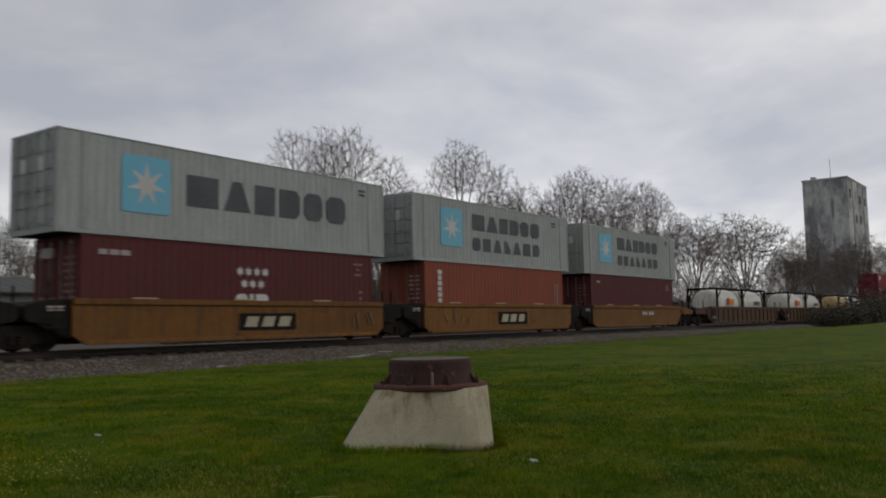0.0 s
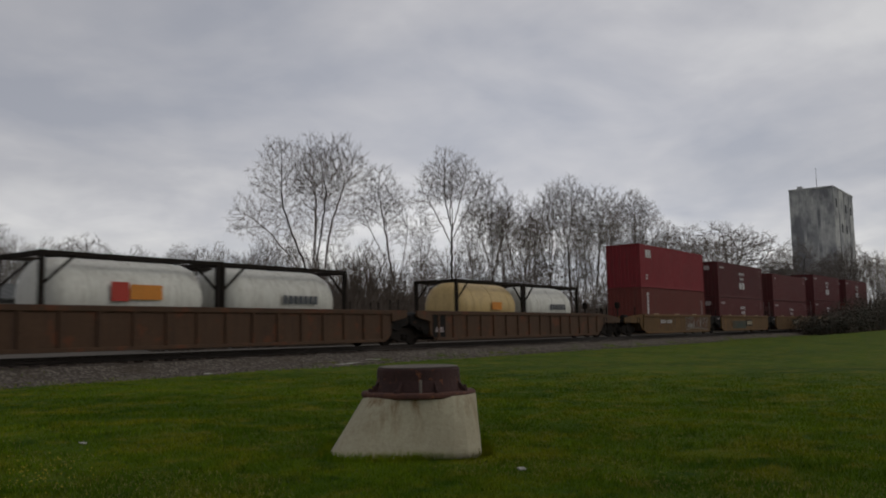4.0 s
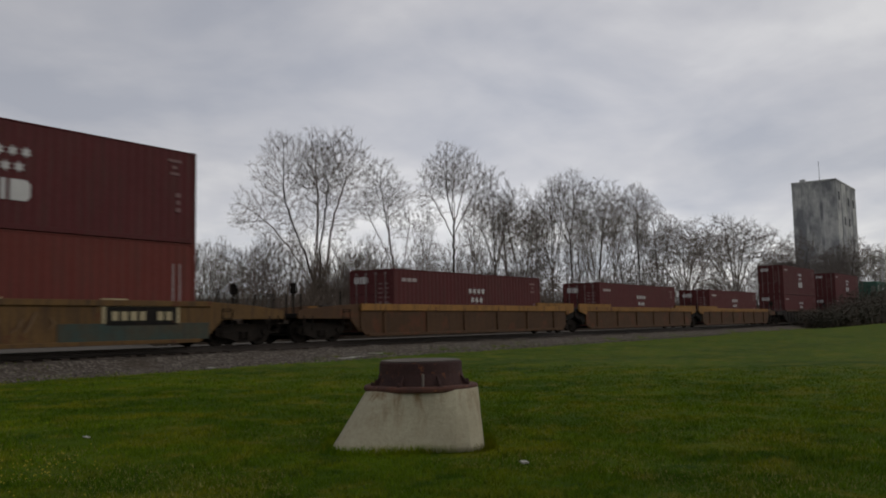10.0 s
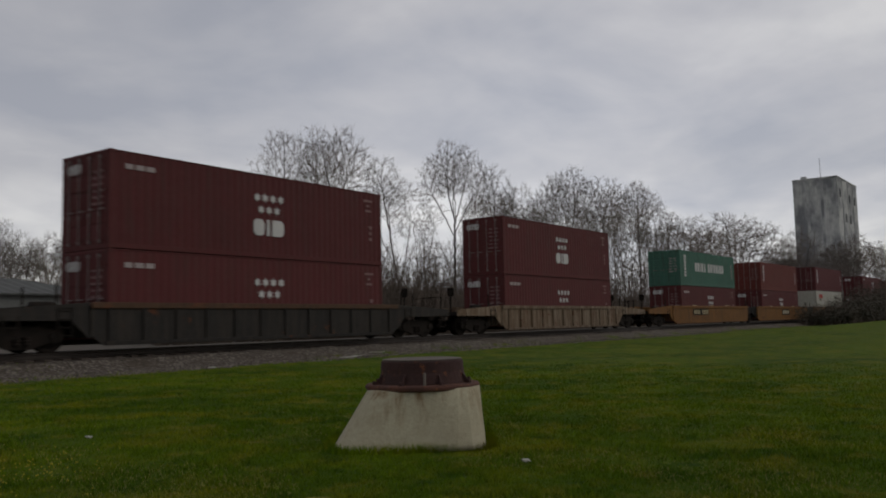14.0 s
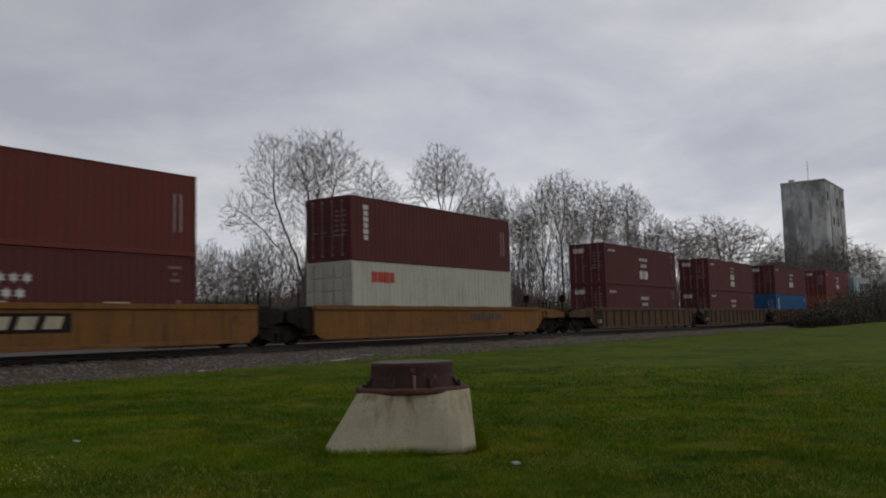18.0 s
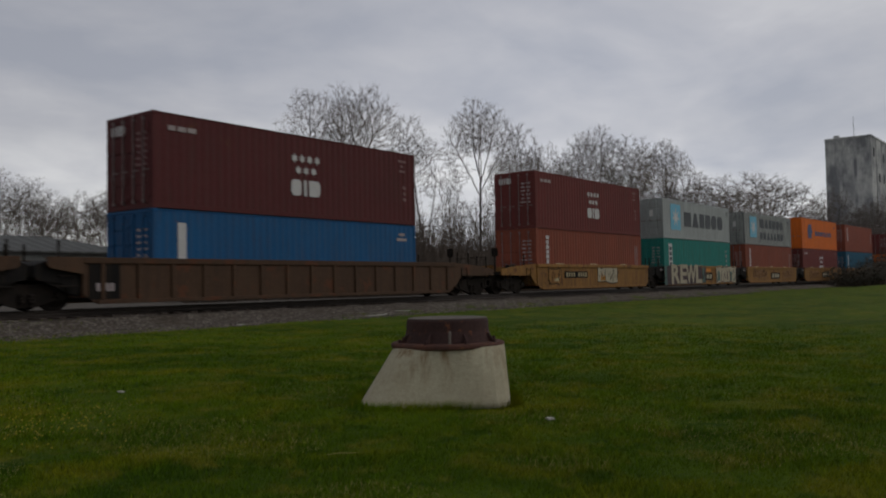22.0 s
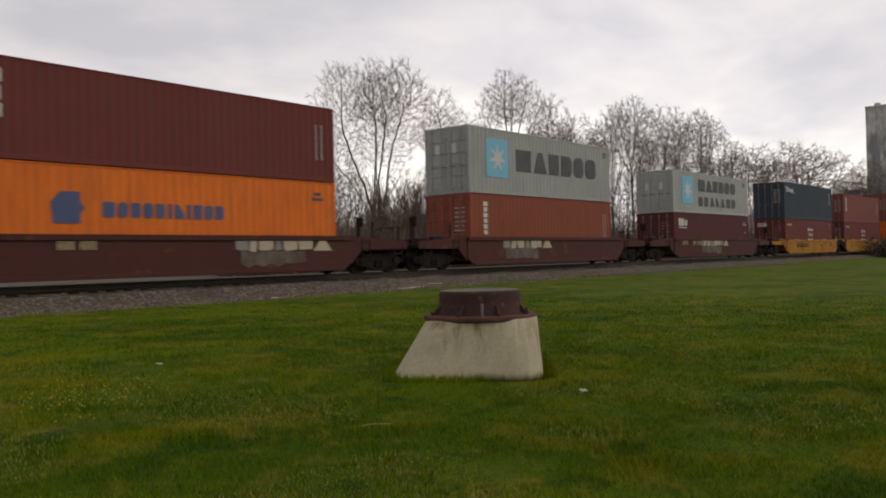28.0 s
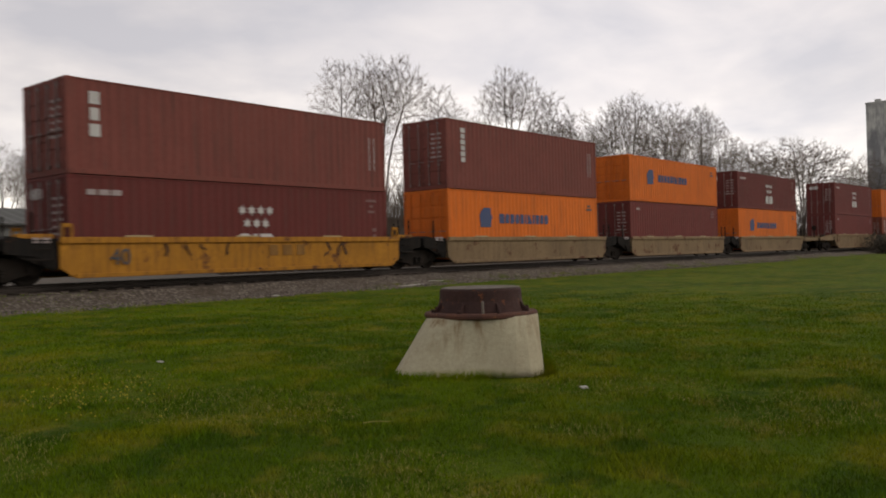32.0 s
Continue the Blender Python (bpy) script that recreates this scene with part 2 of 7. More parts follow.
RODS = material("worn_galvanised_rods", (0.21, 0.16, 0.15), (0.12, 0.085, 0.08), rough=0.6, metal=0.2, scale=2.0, fine=16, amount=0.6, bump=0.05)
STEEL = material("dark_oily_steel", (0.014, 0.012, 0.010), (0.028, 0.020, 0.015), rough=0.85, spec=0.12, scale=4, fine=30, amount=0.7, bump=0.1)
RAILTOP = material("worn_rail_steel", (0.034, 0.026, 0.021), (0.055, 0.045, 0.038), rough=0.5, metal=0.5, scale=2, fine=25, amount=0.7, bump=0.08)
TIMBER = material("creosoted_timber", (0.060, 0.045, 0.034), (0.10, 0.08, 0.065), rough=0.9, scale=3, fine=35, amount=0.7, bump=0.3, stretch=(6, 1, 1))
TANKWHITE = paint("dirty_white_tank_cladding", (0.66, 0.65, 0.58), dirt=(0.22, 0.18, 0.13), streak=0.5, wear=0.72, rough=0.45)
TANKYELLOW = paint("yellow_tank_cladding", (0.50, 0.36, 0.16), dirt=(0.20, 0.15, 0.08), streak=0.5, wear=0.72, rough=0.45)
FLANGE = material("flaking_rust", (0.115, 0.046, 0.028), (0.055, 0.027, 0.022), rough=0.9, scale=6, fine=40, amount=0.9, bump=0.5, bump_scale=60, spots=(0.20, 0.085, 0.035), spot_level=0.6)
PLINTH = material("rust_stained_concrete", (0.43, 0.39, 0.27), (0.30, 0.265, 0.175), rough=0.9, scale=2.2, fine=26, amount=0.65, bump=0.35, bump_scale=45,
                  streak=(0.17, 0.105, 0.045), streak_amount=0.9, streak_range=(0.50, 0.68), streak_fade=(0.02, 0.50))
RUST = material("rusted_iron", (0.060, 0.028, 0.023), (0.034, 0.020, 0.019), rough=0.85, metal=0.15, scale=4, fine=40, amount=0.8, bump=0.4, bump_scale=70,
                spots=(0.17, 0.062, 0.026), spot_level=0.60)
TOWER = material("stained_tower_concrete", (0.60, 0.60, 0.575), (0.20, 0.205, 0.22), rough=0.92, scale=0.26, fine=0.9, amount=0.9, span=(0.42, 0.62), bump=0.2, bump_scale=3,
                 streak=(0.115, 0.118, 0.125), streak_amount=0.62, streak_range=(0.36, 0.66), stretch=(1, 1, 0.75), streak_fade=(6.0, 27.0))
ANNEX = material("pale_annex_concrete", (0.62, 0.62, 0.60), (0.42, 0.42, 0.41), rough=0.92, scale=0.3, fine=1.5, amount=0.8, bump=0.2, bump_scale=3)
BARK = material("grey_brown_bark", (0.075, 0.064, 0.054), (0.042, 0.036, 0.032), rough=0.95, scale=2.0, fine=22, amount=0.7, bump=0.5, bump_scale=30, stretch=(1, 1, 0.3))
TWIG = material("brown_twigs_with_buds", (0.165, 0.138, 0.118), (0.110, 0.092, 0.079), rough=0.95, scale=0.5, fine=6, amount=0.6, bump=0.0, vary=0.15)
BRUSH = material("bare_brush_stems", (0.150, 0.118, 0.092), (0.095, 0.076, 0.060), rough=0.95, scale=0.4, fine=5, amount=0.6, bump=0.0, vary=0.15)
BUSHLEAF = material("dark_thicket_leaves", (0.070, 0.068, 0.052), (0.092, 0.080, 0.064), rough=0.95, spec=0.05, scale=0.6, fine=6, amount=0.7, bump=0.0)
PALEROOF = material("pale_roof_sheet", (0.46, 0.46, 0.45), (0.33, 0.33, 0.32), rough=0.6, scale=0.4, fine=5, amount=0.5, bump=0.05)
SHEDWALL = material("grey_shed_cladding", (0.16, 0.165, 0.15), (0.105, 0.105, 0.10), rough=0.8, scale=0.4, fine=4, amount=0.5, bump=0.1)
SHEDROOF = material("weathered_roof_sheets", (0.078, 0.080, 0.074), (0.055, 0.056, 0.052), rough=0.7, scale=0.4, fine=4, amount=0.5, bump=0.1)
LITTER = material("pale_litter", (0.38, 0.37, 0.32), (0.26, 0.25, 0.21), rough=0.8, scale=6, fine=40, amount=0.5, bump=0.1)
WEED = material("low_weed_leaves", (0.035, 0.085, 0.006), (0.085, 0.135, 0.010), rough=0.7, scale=0.8, fine=6, amount=0.9, bump=0.0, spec=0.1)
STRAW = material("dry_straw", (0.31, 0.275, 0.085), (0.22, 0.20, 0.055), rough=0.85, scale=2, fine=12, amount=0.5, bump=0.0)
PETAL = material("yellow_dandelion_heads", (0.36, 0.30, 0.025), (0.26, 0.22, 0.02), rough=0.8, scale=5, fine=30, amount=0.4, bump=0.0)
STONE = material("ballast_stone", (0.160, 0.136, 0.114), (0.070, 0.057, 0.046), rough=0.92, scale=1.2, fine=14, amount=0.8, bump=0.4, bump_scale=40, island=0.6)


class LawnNodes:
    """Nodes that both the sward and its blades use, so that their patches coincide."""

    def __init__(self, name):
        self.m = bpy.data.materials.new(name)
        self.m.use_nodes = True
        self.n, self.l = self.m.node_tree.nodes, self.m.node_tree.links
        self.bsdf = self.n["Principled BSDF"]
        self.geo = self.n.new("ShaderNodeNewGeometry")

    def noise_node(self, s, detail=5, rough=0.6, shift=0.0):
        t, m = self.n.new("ShaderNodeTexNoise"), self.n.new("ShaderNodeMapping")
        m.inputs["Location"].default_value = (shift, shift * 0.7, 0)
        t.inputs["Scale"].default_value, t.inputs["Detail"].default_value, t.inputs["Roughness"].default_value = s, detail, rough
        self.l.new(self.geo.outputs["Position"], m.inputs[0])
        self.l.new(m.outputs[0], t.inputs["Vector"])
        return t.outputs["Fac"]

    def rng(self, v, a, b, c=0.0, d=1.0):
        r = self.n.new("ShaderNodeMapRange")
        for k, q in zip(("From Min", "From Max", "To Min", "To Max"), (a, b, c, d)):
            r.inputs[k].default_value = q
        self.l.new(v, r.inputs["Value"])
        return r.outputs[0]

    def blend(self, fac, a, b):
        x = self.n.new("ShaderNodeMix")
        x.data_type = "RGBA"
        for i, v in ((0, fac), (6, a), (7, b)):
            if isinstance(v, tuple):
                x.inputs[i].default_value = (*v, 1)
            else:
                self.l.new(v, x.inputs[i])
        return x.outputs[2]

    def mth(self, op, a, b):
        q = self.n.new("ShaderNodeMath")
        q.operation = op
        for i, v in enumerate((a, b)):
            if isinstance(v, (int, float)):
                q.inputs[i].default_value = v
            else:
                self.l.new(v, q.inputs[i])
        return q.outputs[0]

    def green(self, k):
        """Fresh and dull green in wide patches, yellowed and straw tufts, dark clover."""
        tone = lambda r, g, b: (r * k, g * k, b * k)
        c = self.blend(self.rng(self.noise_node(0.30), 0.42, 0.60), tone(0.055, 0.098, 0.002), tone(0.090, 0.138, 0.003))
        c = self.blend(self.rng(self.noise_node(0.9, shift=31), 0.50, 0.64, 0, 0.75), c, tone(0.160, 0.156, 0.006))
        c = self.blend(self.rng(self.noise_node(2.6, shift=7), 0.54, 0.68, 0, 0.7), c, tone(0.188, 0.164, 0.020))
        c = self.blend(self.rng(self.noise_node(1.5, shift=53), 0.56, 0.64, 0, 0.75), c, tone(0.028, 0.068, 0.003))
        return c


def blade_material():
    k = LawnNodes("grass_blades")
    k.bsdf.inputs["Specular IOR Level"].default_value, k.bsdf.inputs["Roughness"].default_value = 0.05, 0.75
    hsv = k.n.new("ShaderNodeHueSaturation")
    k.l.new(k.green(1.16), hsv.inputs["Color"])
    k.l.new(k.rng(k.geo.outputs["Random Per Island"], 0, 1, 0.66, 1.38), hsv.inputs["Value"])
    k.l.new(hsv.outputs[0], k.bsdf.inputs["Base Color"])
    return k.m


BLADE = blade_material()


def ground_material():
    """Lawn with mown tufts, yellowing and darker patches; it turns to cinders and gravel beside the track, with shade
    painted in under the train.
    """
    k = LawnNodes("lawn_and_gravel")
    m, n, l, bsdf, geo = k.m, k.n, k.l, k.bsdf, k.geo
    noise_node, rng, blend, mth = k.noise_node, k.rng, k.blend, k.mth
    bsdf.inputs["Specular IOR Level"].default_value = 0.1
    bsdf.inputs["Roughness"].default_value = 0.95
    sep = n.new("ShaderNodeSeparateXYZ")
    l.new(geo.outputs["Position"], sep.inputs[0])
    green = blend(rng(noise_node(14.0), 0.45, 0.75, 0, 0.6), k.green(0.86), (0.018, 0.034, 0.004))
    stony = blend(rng(noise_node(6.0), 0.35, 0.7), (0.150, 0.126, 0.103), (0.072, 0.060, 0.048))
    vor = n.new("ShaderNodeTexVoronoi")
    vor.inputs["Scale"].default_value = 13.0
    l.new(geo.outputs["Position"], vor.inputs["Vector"])
    one = n.new("ShaderNodeSeparateColor")
    l.new(vor.outputs["Color"], one.inputs[0])
    stony = blend(rng(one.outputs[0], 0.45, 0.9, 0, 0.85), stony, (0.25, 0.22, 0.185))
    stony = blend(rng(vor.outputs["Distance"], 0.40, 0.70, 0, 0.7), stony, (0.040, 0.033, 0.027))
    stony = blend(rng(noise_node(0.8), 0.48, 0.7, 0, 0.6), stony, (0.075, 0.058, 0.042))
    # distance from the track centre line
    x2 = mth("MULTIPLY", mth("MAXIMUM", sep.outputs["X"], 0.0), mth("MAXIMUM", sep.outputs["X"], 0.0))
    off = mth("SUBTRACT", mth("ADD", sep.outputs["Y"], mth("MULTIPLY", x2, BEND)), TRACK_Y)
    wob = mth("ADD", off, rng(noise_node(0.5), 0.3, 0.7, -0.8, 0.8))
    wob = mth("ADD", wob, rng(noise_node(3.0), 0.3, 0.7, -0.6, 0.6))
    # shade under the train, put into the gravel's colour along the rails
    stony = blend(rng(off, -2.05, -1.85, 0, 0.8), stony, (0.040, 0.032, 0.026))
    stony = blend(rng(off, 2.8, 5.0, 0, 0.75), stony, (0.135, 0.120, 0.102))
    near_edge = rng(sep.outputs["X"], 8.0, 26.0, -4.9, -3.1)
    fac = mth("MULTIPLY", rng(mth("SUBTRACT", wob, near_edge), -0.3, 0.4), rng(wob, 34.0, 46.0, 1.0, 0.0))
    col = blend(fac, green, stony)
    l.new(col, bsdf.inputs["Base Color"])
    bump = n.new("ShaderNodeBump")
    bump.inputs["Strength"].default_value, bump.inputs["Distance"].default_value = 0.7, 0.05
    l.new(mth("ADD", noise_node(22.0, 6, 0.7), noise_node(5.0)), bump.inputs["Height"])
    l.new(bump.outputs[0], bsdf.inputs["Normal"])
    return m


GROUND = ground_material()


# ---- geometry helpers ----
class Geo:
    """Collects vertices and faces for one mesh."""

    def __init__(self):
        self.v, self.f = [], []

    def add(self, verts, faces):
        k = len(self.v)
        self.v += [tuple(p) for p in verts]
        self.f += [tuple(i + k for i in q) for q in faces]
        return self

    def box(self, x0, x1, y0, y1, z0, z1, b=0.0):
        """A box, with its edges chamfered by b."""
        if b <= 0:
            return self.add([(x, y, z) for x in (x0, x1) for y in (y0, y1) for z in (z0, z1)],
                            [(0, 1, 3, 2), (4, 6, 7, 5), (0, 4, 5, 1), (2, 3, 7, 6), (0, 2, 6, 4), (1, 5, 7, 3)])
        v, idx = [], {}
        for i, x in enumerate((x0, x1)):
            for j, y in enumerate((y0, y1)):
                for k, z in enumerate((z0, z1)):
                    sx, sy, sz = (b, -b)[i], (b, -b)[j], (b, -b)[k]
                    for a, p in enumerate(((x, y + sy, z + sz), (x + sx, y, z + sz), (x + sx, y + sy, z))):
                        idx[i, j, k, a] = len(v)
                        v.append(p)
        f = []
        for i in (0, 1):
            f.append([idx[i, j, k, 0] for j, k in ((0, 0), (1, 0), (1, 1), (0, 1))])
            f.append([idx[j, i, k, 1] for j, k in ((0, 0), (1, 0), (1, 1), (0, 1))])
            f.append([idx[j, k, i, 2] for j, k in ((0, 0), (1, 0), (1, 1), (0, 1))])
            for k in (0, 1):
                f.append([idx[0, i, k, 1], idx[1, i, k, 1], idx[1, i, k, 2], idx[0, i, k, 2]])
                f.append([idx[i, 0, k, 0], idx[i, 1, k, 0], idx[i, 1, k, 2], idx[i, 0, k, 2]])
                f.append([idx[i, k, 0, 0], idx[i, k, 1, 0], idx[i, k, 1, 1], idx[i, k, 0, 1]])
                for j in (0, 1):
                    f.append([idx[i, j, k, a] for a in (0, 1, 2)])
        return self.add(v, f)

    def prism(self, outline, y0, y1):
        """A plate: an outline of (x, z) drawn out from y0 to y1."""
        n = len(outline)
        self.add([(x, y, z) for y in (y0, y1) for x, z in outline],
                 [tuple(range(n)), tuple(range(2 * n - 1, n - 1, -1))] + [(i, n + i, n + (i + 1) % n, (i + 1) % n) for i in range(n)])
        return self

    def loft(self, rings, cap=True):
        n, k = len(rings[0]), len(self.v)
        self.v += [tuple(p) for r in rings for p in r]
        for j in range(len(rings) - 1):
            for i in range(n):
                self.f.append((k + j * n + i, k + j * n + (i + 1) % n, k + (j + 1) * n + (i + 1) % n, k + (j + 1) * n + i))
        if cap:
            self.f.append(tuple(k + i for i in reversed(range(n))))
            self.f.append(tuple(k + (len(rings) - 1) * n + i for i in range(n)))
        return self

    def turned(self, profile, n=24, axis="z", at=(0, 0, 0)):
        """A turned body: profile of (radius, height)."""
        rings = []
        for r, h in profile:
            ring = []
            for i in range(n):
                a = 2 * math.pi * i / n
                c, s = r * math.cos(a), r * math.sin(a)
                p = {"z": (c, s, h), "y": (s, h, c), "x": (h, c, s)}[axis]
                ring.append(tuple(p[q] + at[q] for q in range(3)))
            rings.append(ring)
        return self.loft(rings)

    def tube(self, points, radii, n=4, cap=True):
        rings = []
        for i, p in enumerate(points):
            d = Vector(points[min(i + 1, len(points) - 1)]) - Vector(points[max(i - 1, 0)])
            d = d.normalized() if d.length > 1e-9 else Vector((0, 0, 1))
            a = d.cross(Vector((0.31, 0.95, 0.07))).normalized()
            b = d.cross(a)
            rings.append([Vector(p) + (a * math.cos(2 * math.pi * k / n) + b * math.sin(2 * math.pi * k / n)) * radii[i] for k in range(n)])
        return self.loft(rings, cap)

    def mesh(self, name, mat, smooth=False):
        me = bpy.data.meshes.new(name)
        me.from_pydata(self.v, [], self.f)
        bm = bmesh.new()
        bm.from_mesh(me)
        if len(bm.faces) < 60000:
            bmesh.ops.recalc_face_normals(bm, faces=bm.faces)
        bm.to_mesh(me)
        bm.free()
        me.materials.append(mat)
        if smooth:
            me.shade_smooth()
        me.update()
        return me


CACHE = {}


def shared(key, build, mat, smooth=False):
    """One mesh for all alike pieces."""
    k = (key, mat.name)
    if k not in CACHE:
        CACHE[k] = build().mesh(key if isinstance(key, str) else str(key[0]), mat, smooth)
    return CACHE[k]


def part(name, me, parent, label="", m=None):
    ob = new(name, me)
    ob.parent = parent
    if m is not None:
        ob.matrix_basis = m
    if label:
        ob["label"] = label
    return ob


def thing(name, label, category, group="", kind="", m=None, me=None):
    ob = tagged(new(name, me), label, category, group, kind)
    if m is not None:
        ob.matrix_basis = m
    return ob


def text_mesh(words, size, mat, key, bold=0.0):
    """Letters of the built-in font as a thin plate, standing upright in the xz plane."""
    k = ("text", words, size, mat.name)
    if k not in CACHE:
        cu = bpy.data.curves.new(key, "FONT")
        cu.body, cu.size, cu.extrude, cu.align_x, cu.align_y = words, size, 0.004, "CENTER", "CENTER"
        cu.offset = bold
        ob = bpy.data.objects.new(key, cu)
        scene.collection.objects.link(ob)
        me = bpy.data.meshes.new_from_object(ob.evaluated_get(bpy.context.evaluated_depsgraph_get()))
        bpy.data.objects.remove(ob)
        bpy.data.curves.remove(cu)
        me.transform(pose(0, 0, 0, 90, 0, 0))
        me.materials.clear()
        me.materials.append(mat)
        CACHE[k] = me
    return CACHE[k]


def bend_y(x):
    return TRACK_Y - BEND * max(x, 0.0) ** 2


def track_pose(s, z=RAIL):
    """The pose of a thing whose middle is s metres along the track."""
    return pose(s, bend_y(s), z, 0, 0, math.degrees(math.atan(-2 * BEND * max(s, 0.0))))


def smooth(a, b, x):
    t = min(1.0, max(0.0, (x - a) / (b - a)))
    return t * t * (3 - 2 * t)


def ground_z(x, y):
    """The lawn rises a little to the track; beyond the track lies a level gravel strip."""
    off = y - bend_y(x)
    z = 0.20 * smooth(-22, -4, off) + 0.30 * smooth(-3.0, -1.9, off)
    z += 0.07 * smooth(1.5, 4.0, off) - 0.12 * smooth(9, 14, off)
    z += 0.5 * smooth(40, 110, x) * (1 - smooth(-10, -4, off)) * (1 - smooth(250, 500, x))
    z += 0.035 * noise.noise((x * 0.23, y * 0.23, 0)) * (1 - smooth(-5, -3, off)) + 0.02 * noise.noise((x * 0.9, y * 0.9, 5)) * (1 - smooth(-4, -3, off))
    return z


# ---- ground ----
def build_ground():
    xs = [-2500, -1200, -600, -300, -150, -80, -45] + [-28 + 1.6 * i for i in range(12)]
    xs += [-8 + 0.55 * i for i in range(84)] + [38.6 + 2.0 * i for i in range(66)] + [180, 210, 260, 340, 460, 700, 1200, 2500]
    ys = [-2500, -1200, -500, -200, -80, -35, -15, -7] + [-3 + 0.55 * i for i in range(62)] + [31.5 + 2.5 * i for i in range(26)] + [105, 140, 220, 400, 800, 2500]
    g = Geo()
    g.v = [(x, y, ground_z(x, y)) for y in ys for x in xs]
    nx = len(xs)
    g.f = [(j * nx + i, j * nx + i + 1, (j + 1) * nx + i + 1, (j + 1) * nx + i) for j in range(len(ys) - 1) for i in range(nx - 1)]
    me = g.mesh("ground", GROUND, True)
    thing("ground", "mown green lawn running to a gravel railway bed", "ground", kind="structure", me=me)


build_ground()


# ---- the concrete pedestal with its rusted iron cap ----
def build_pedestal():
    base = thing("concrete_pedestal", "weathered concrete pedestal with a rusted iron cap, standing on grass", "pedestal",
                 m=pose(7.20, 5.32, 0.06, 0, 0, -53.5))
    n = 40
    # local x runs across the view, y away from it; the foot is squarish and set off to one side
    rings = []
    for k in range(9):
        t = k / 8
        z = -0.12 + 0.66 * t
        hx, hy = 0.805 * (1 - t) + 0.575 * t, 0.72 * (1 - t) + 0.545 * t
        cx = -0.165 * (1 - t) + 0.02 * t
        p = 5.5 * (1 - t) + 2.6 * t
        ring = []
        for i in range(n):
            a = 2 * math.pi * (i + 0.5) / n
            c, s = math.cos(a), math.sin(a)
            r = (abs(c) ** p + abs(s) ** p) ** (-1 / p)
            w = 0.006 * noise.noise((c * 2, s * 2, t * 3))
            ring.append((cx + (hx + w) * r * c, (hy + w) * r * s, z))
        rings.append(ring)
    part("plinth", Geo().loft(rings).mesh("plinth", PLINTH, False), base, "sloping concrete base with rust stains")
    fl = Geo().turned([(0.30, 0.515), (0.585, 0.515), (0.60, 0.53), (0.60, 0.555), (0.585, 0.57), (0.44, 0.575)], 44)
    part("flange", fl.mesh("flange", FLANGE), base, "rusted iron flange ring")
    cap = Geo().turned([(0.47, 0.572), (0.455, 0.62), (0.437, 0.69), (0.432, 0.795), (0.42, 0.808), (0.40, 0.81)], 44)
    part("cap", cap.mesh("cap", RUST, False), base, "dark rusted iron cap")
    lid = Geo().turned([(0.36, 0.809), (0.416, 0.812), (0.418, 0.820), (0.38, 0.826)], 40)
    part("cap_rim", lid.mesh("cap_rim", STONE), base, "thin pale rim on top of the cap")
    gus = Geo().prism([(0.0, 0.0), (0.12, 0.0), (0.03, 0.10), (0.0, 0.10)], -0.010, 0.010)
    gm = gus.mesh("gusset", RUST)
    for i in range(8):
        a = 22 + 45 * i
        part("gusset", gm, base, m=pose(0, 0, 0.572, 0, 0, a) @ pose(0.42, 0, 0))
    bolt = Geo().turned([(0.018, 0), (0.018, 0.11), (0.012, 0.12)], 8).mesh("bolt", RUST)
    rod = Geo().turned([(0.014, 0), (0.014, 0.13), (0.009, 0.135)], 8).mesh("rod", STONE)
    part("rod", rod, base, "pale short upright rod", m=pose(0.02, -0.50, 0.565))
    for i in range(8):
        part("bolt", bolt, base, m=pose(0.53 * math.cos(radians(45 * i - 70)), 0.53 * math.sin(radians(45 * i - 70)), 0.49))


build_pedestal()


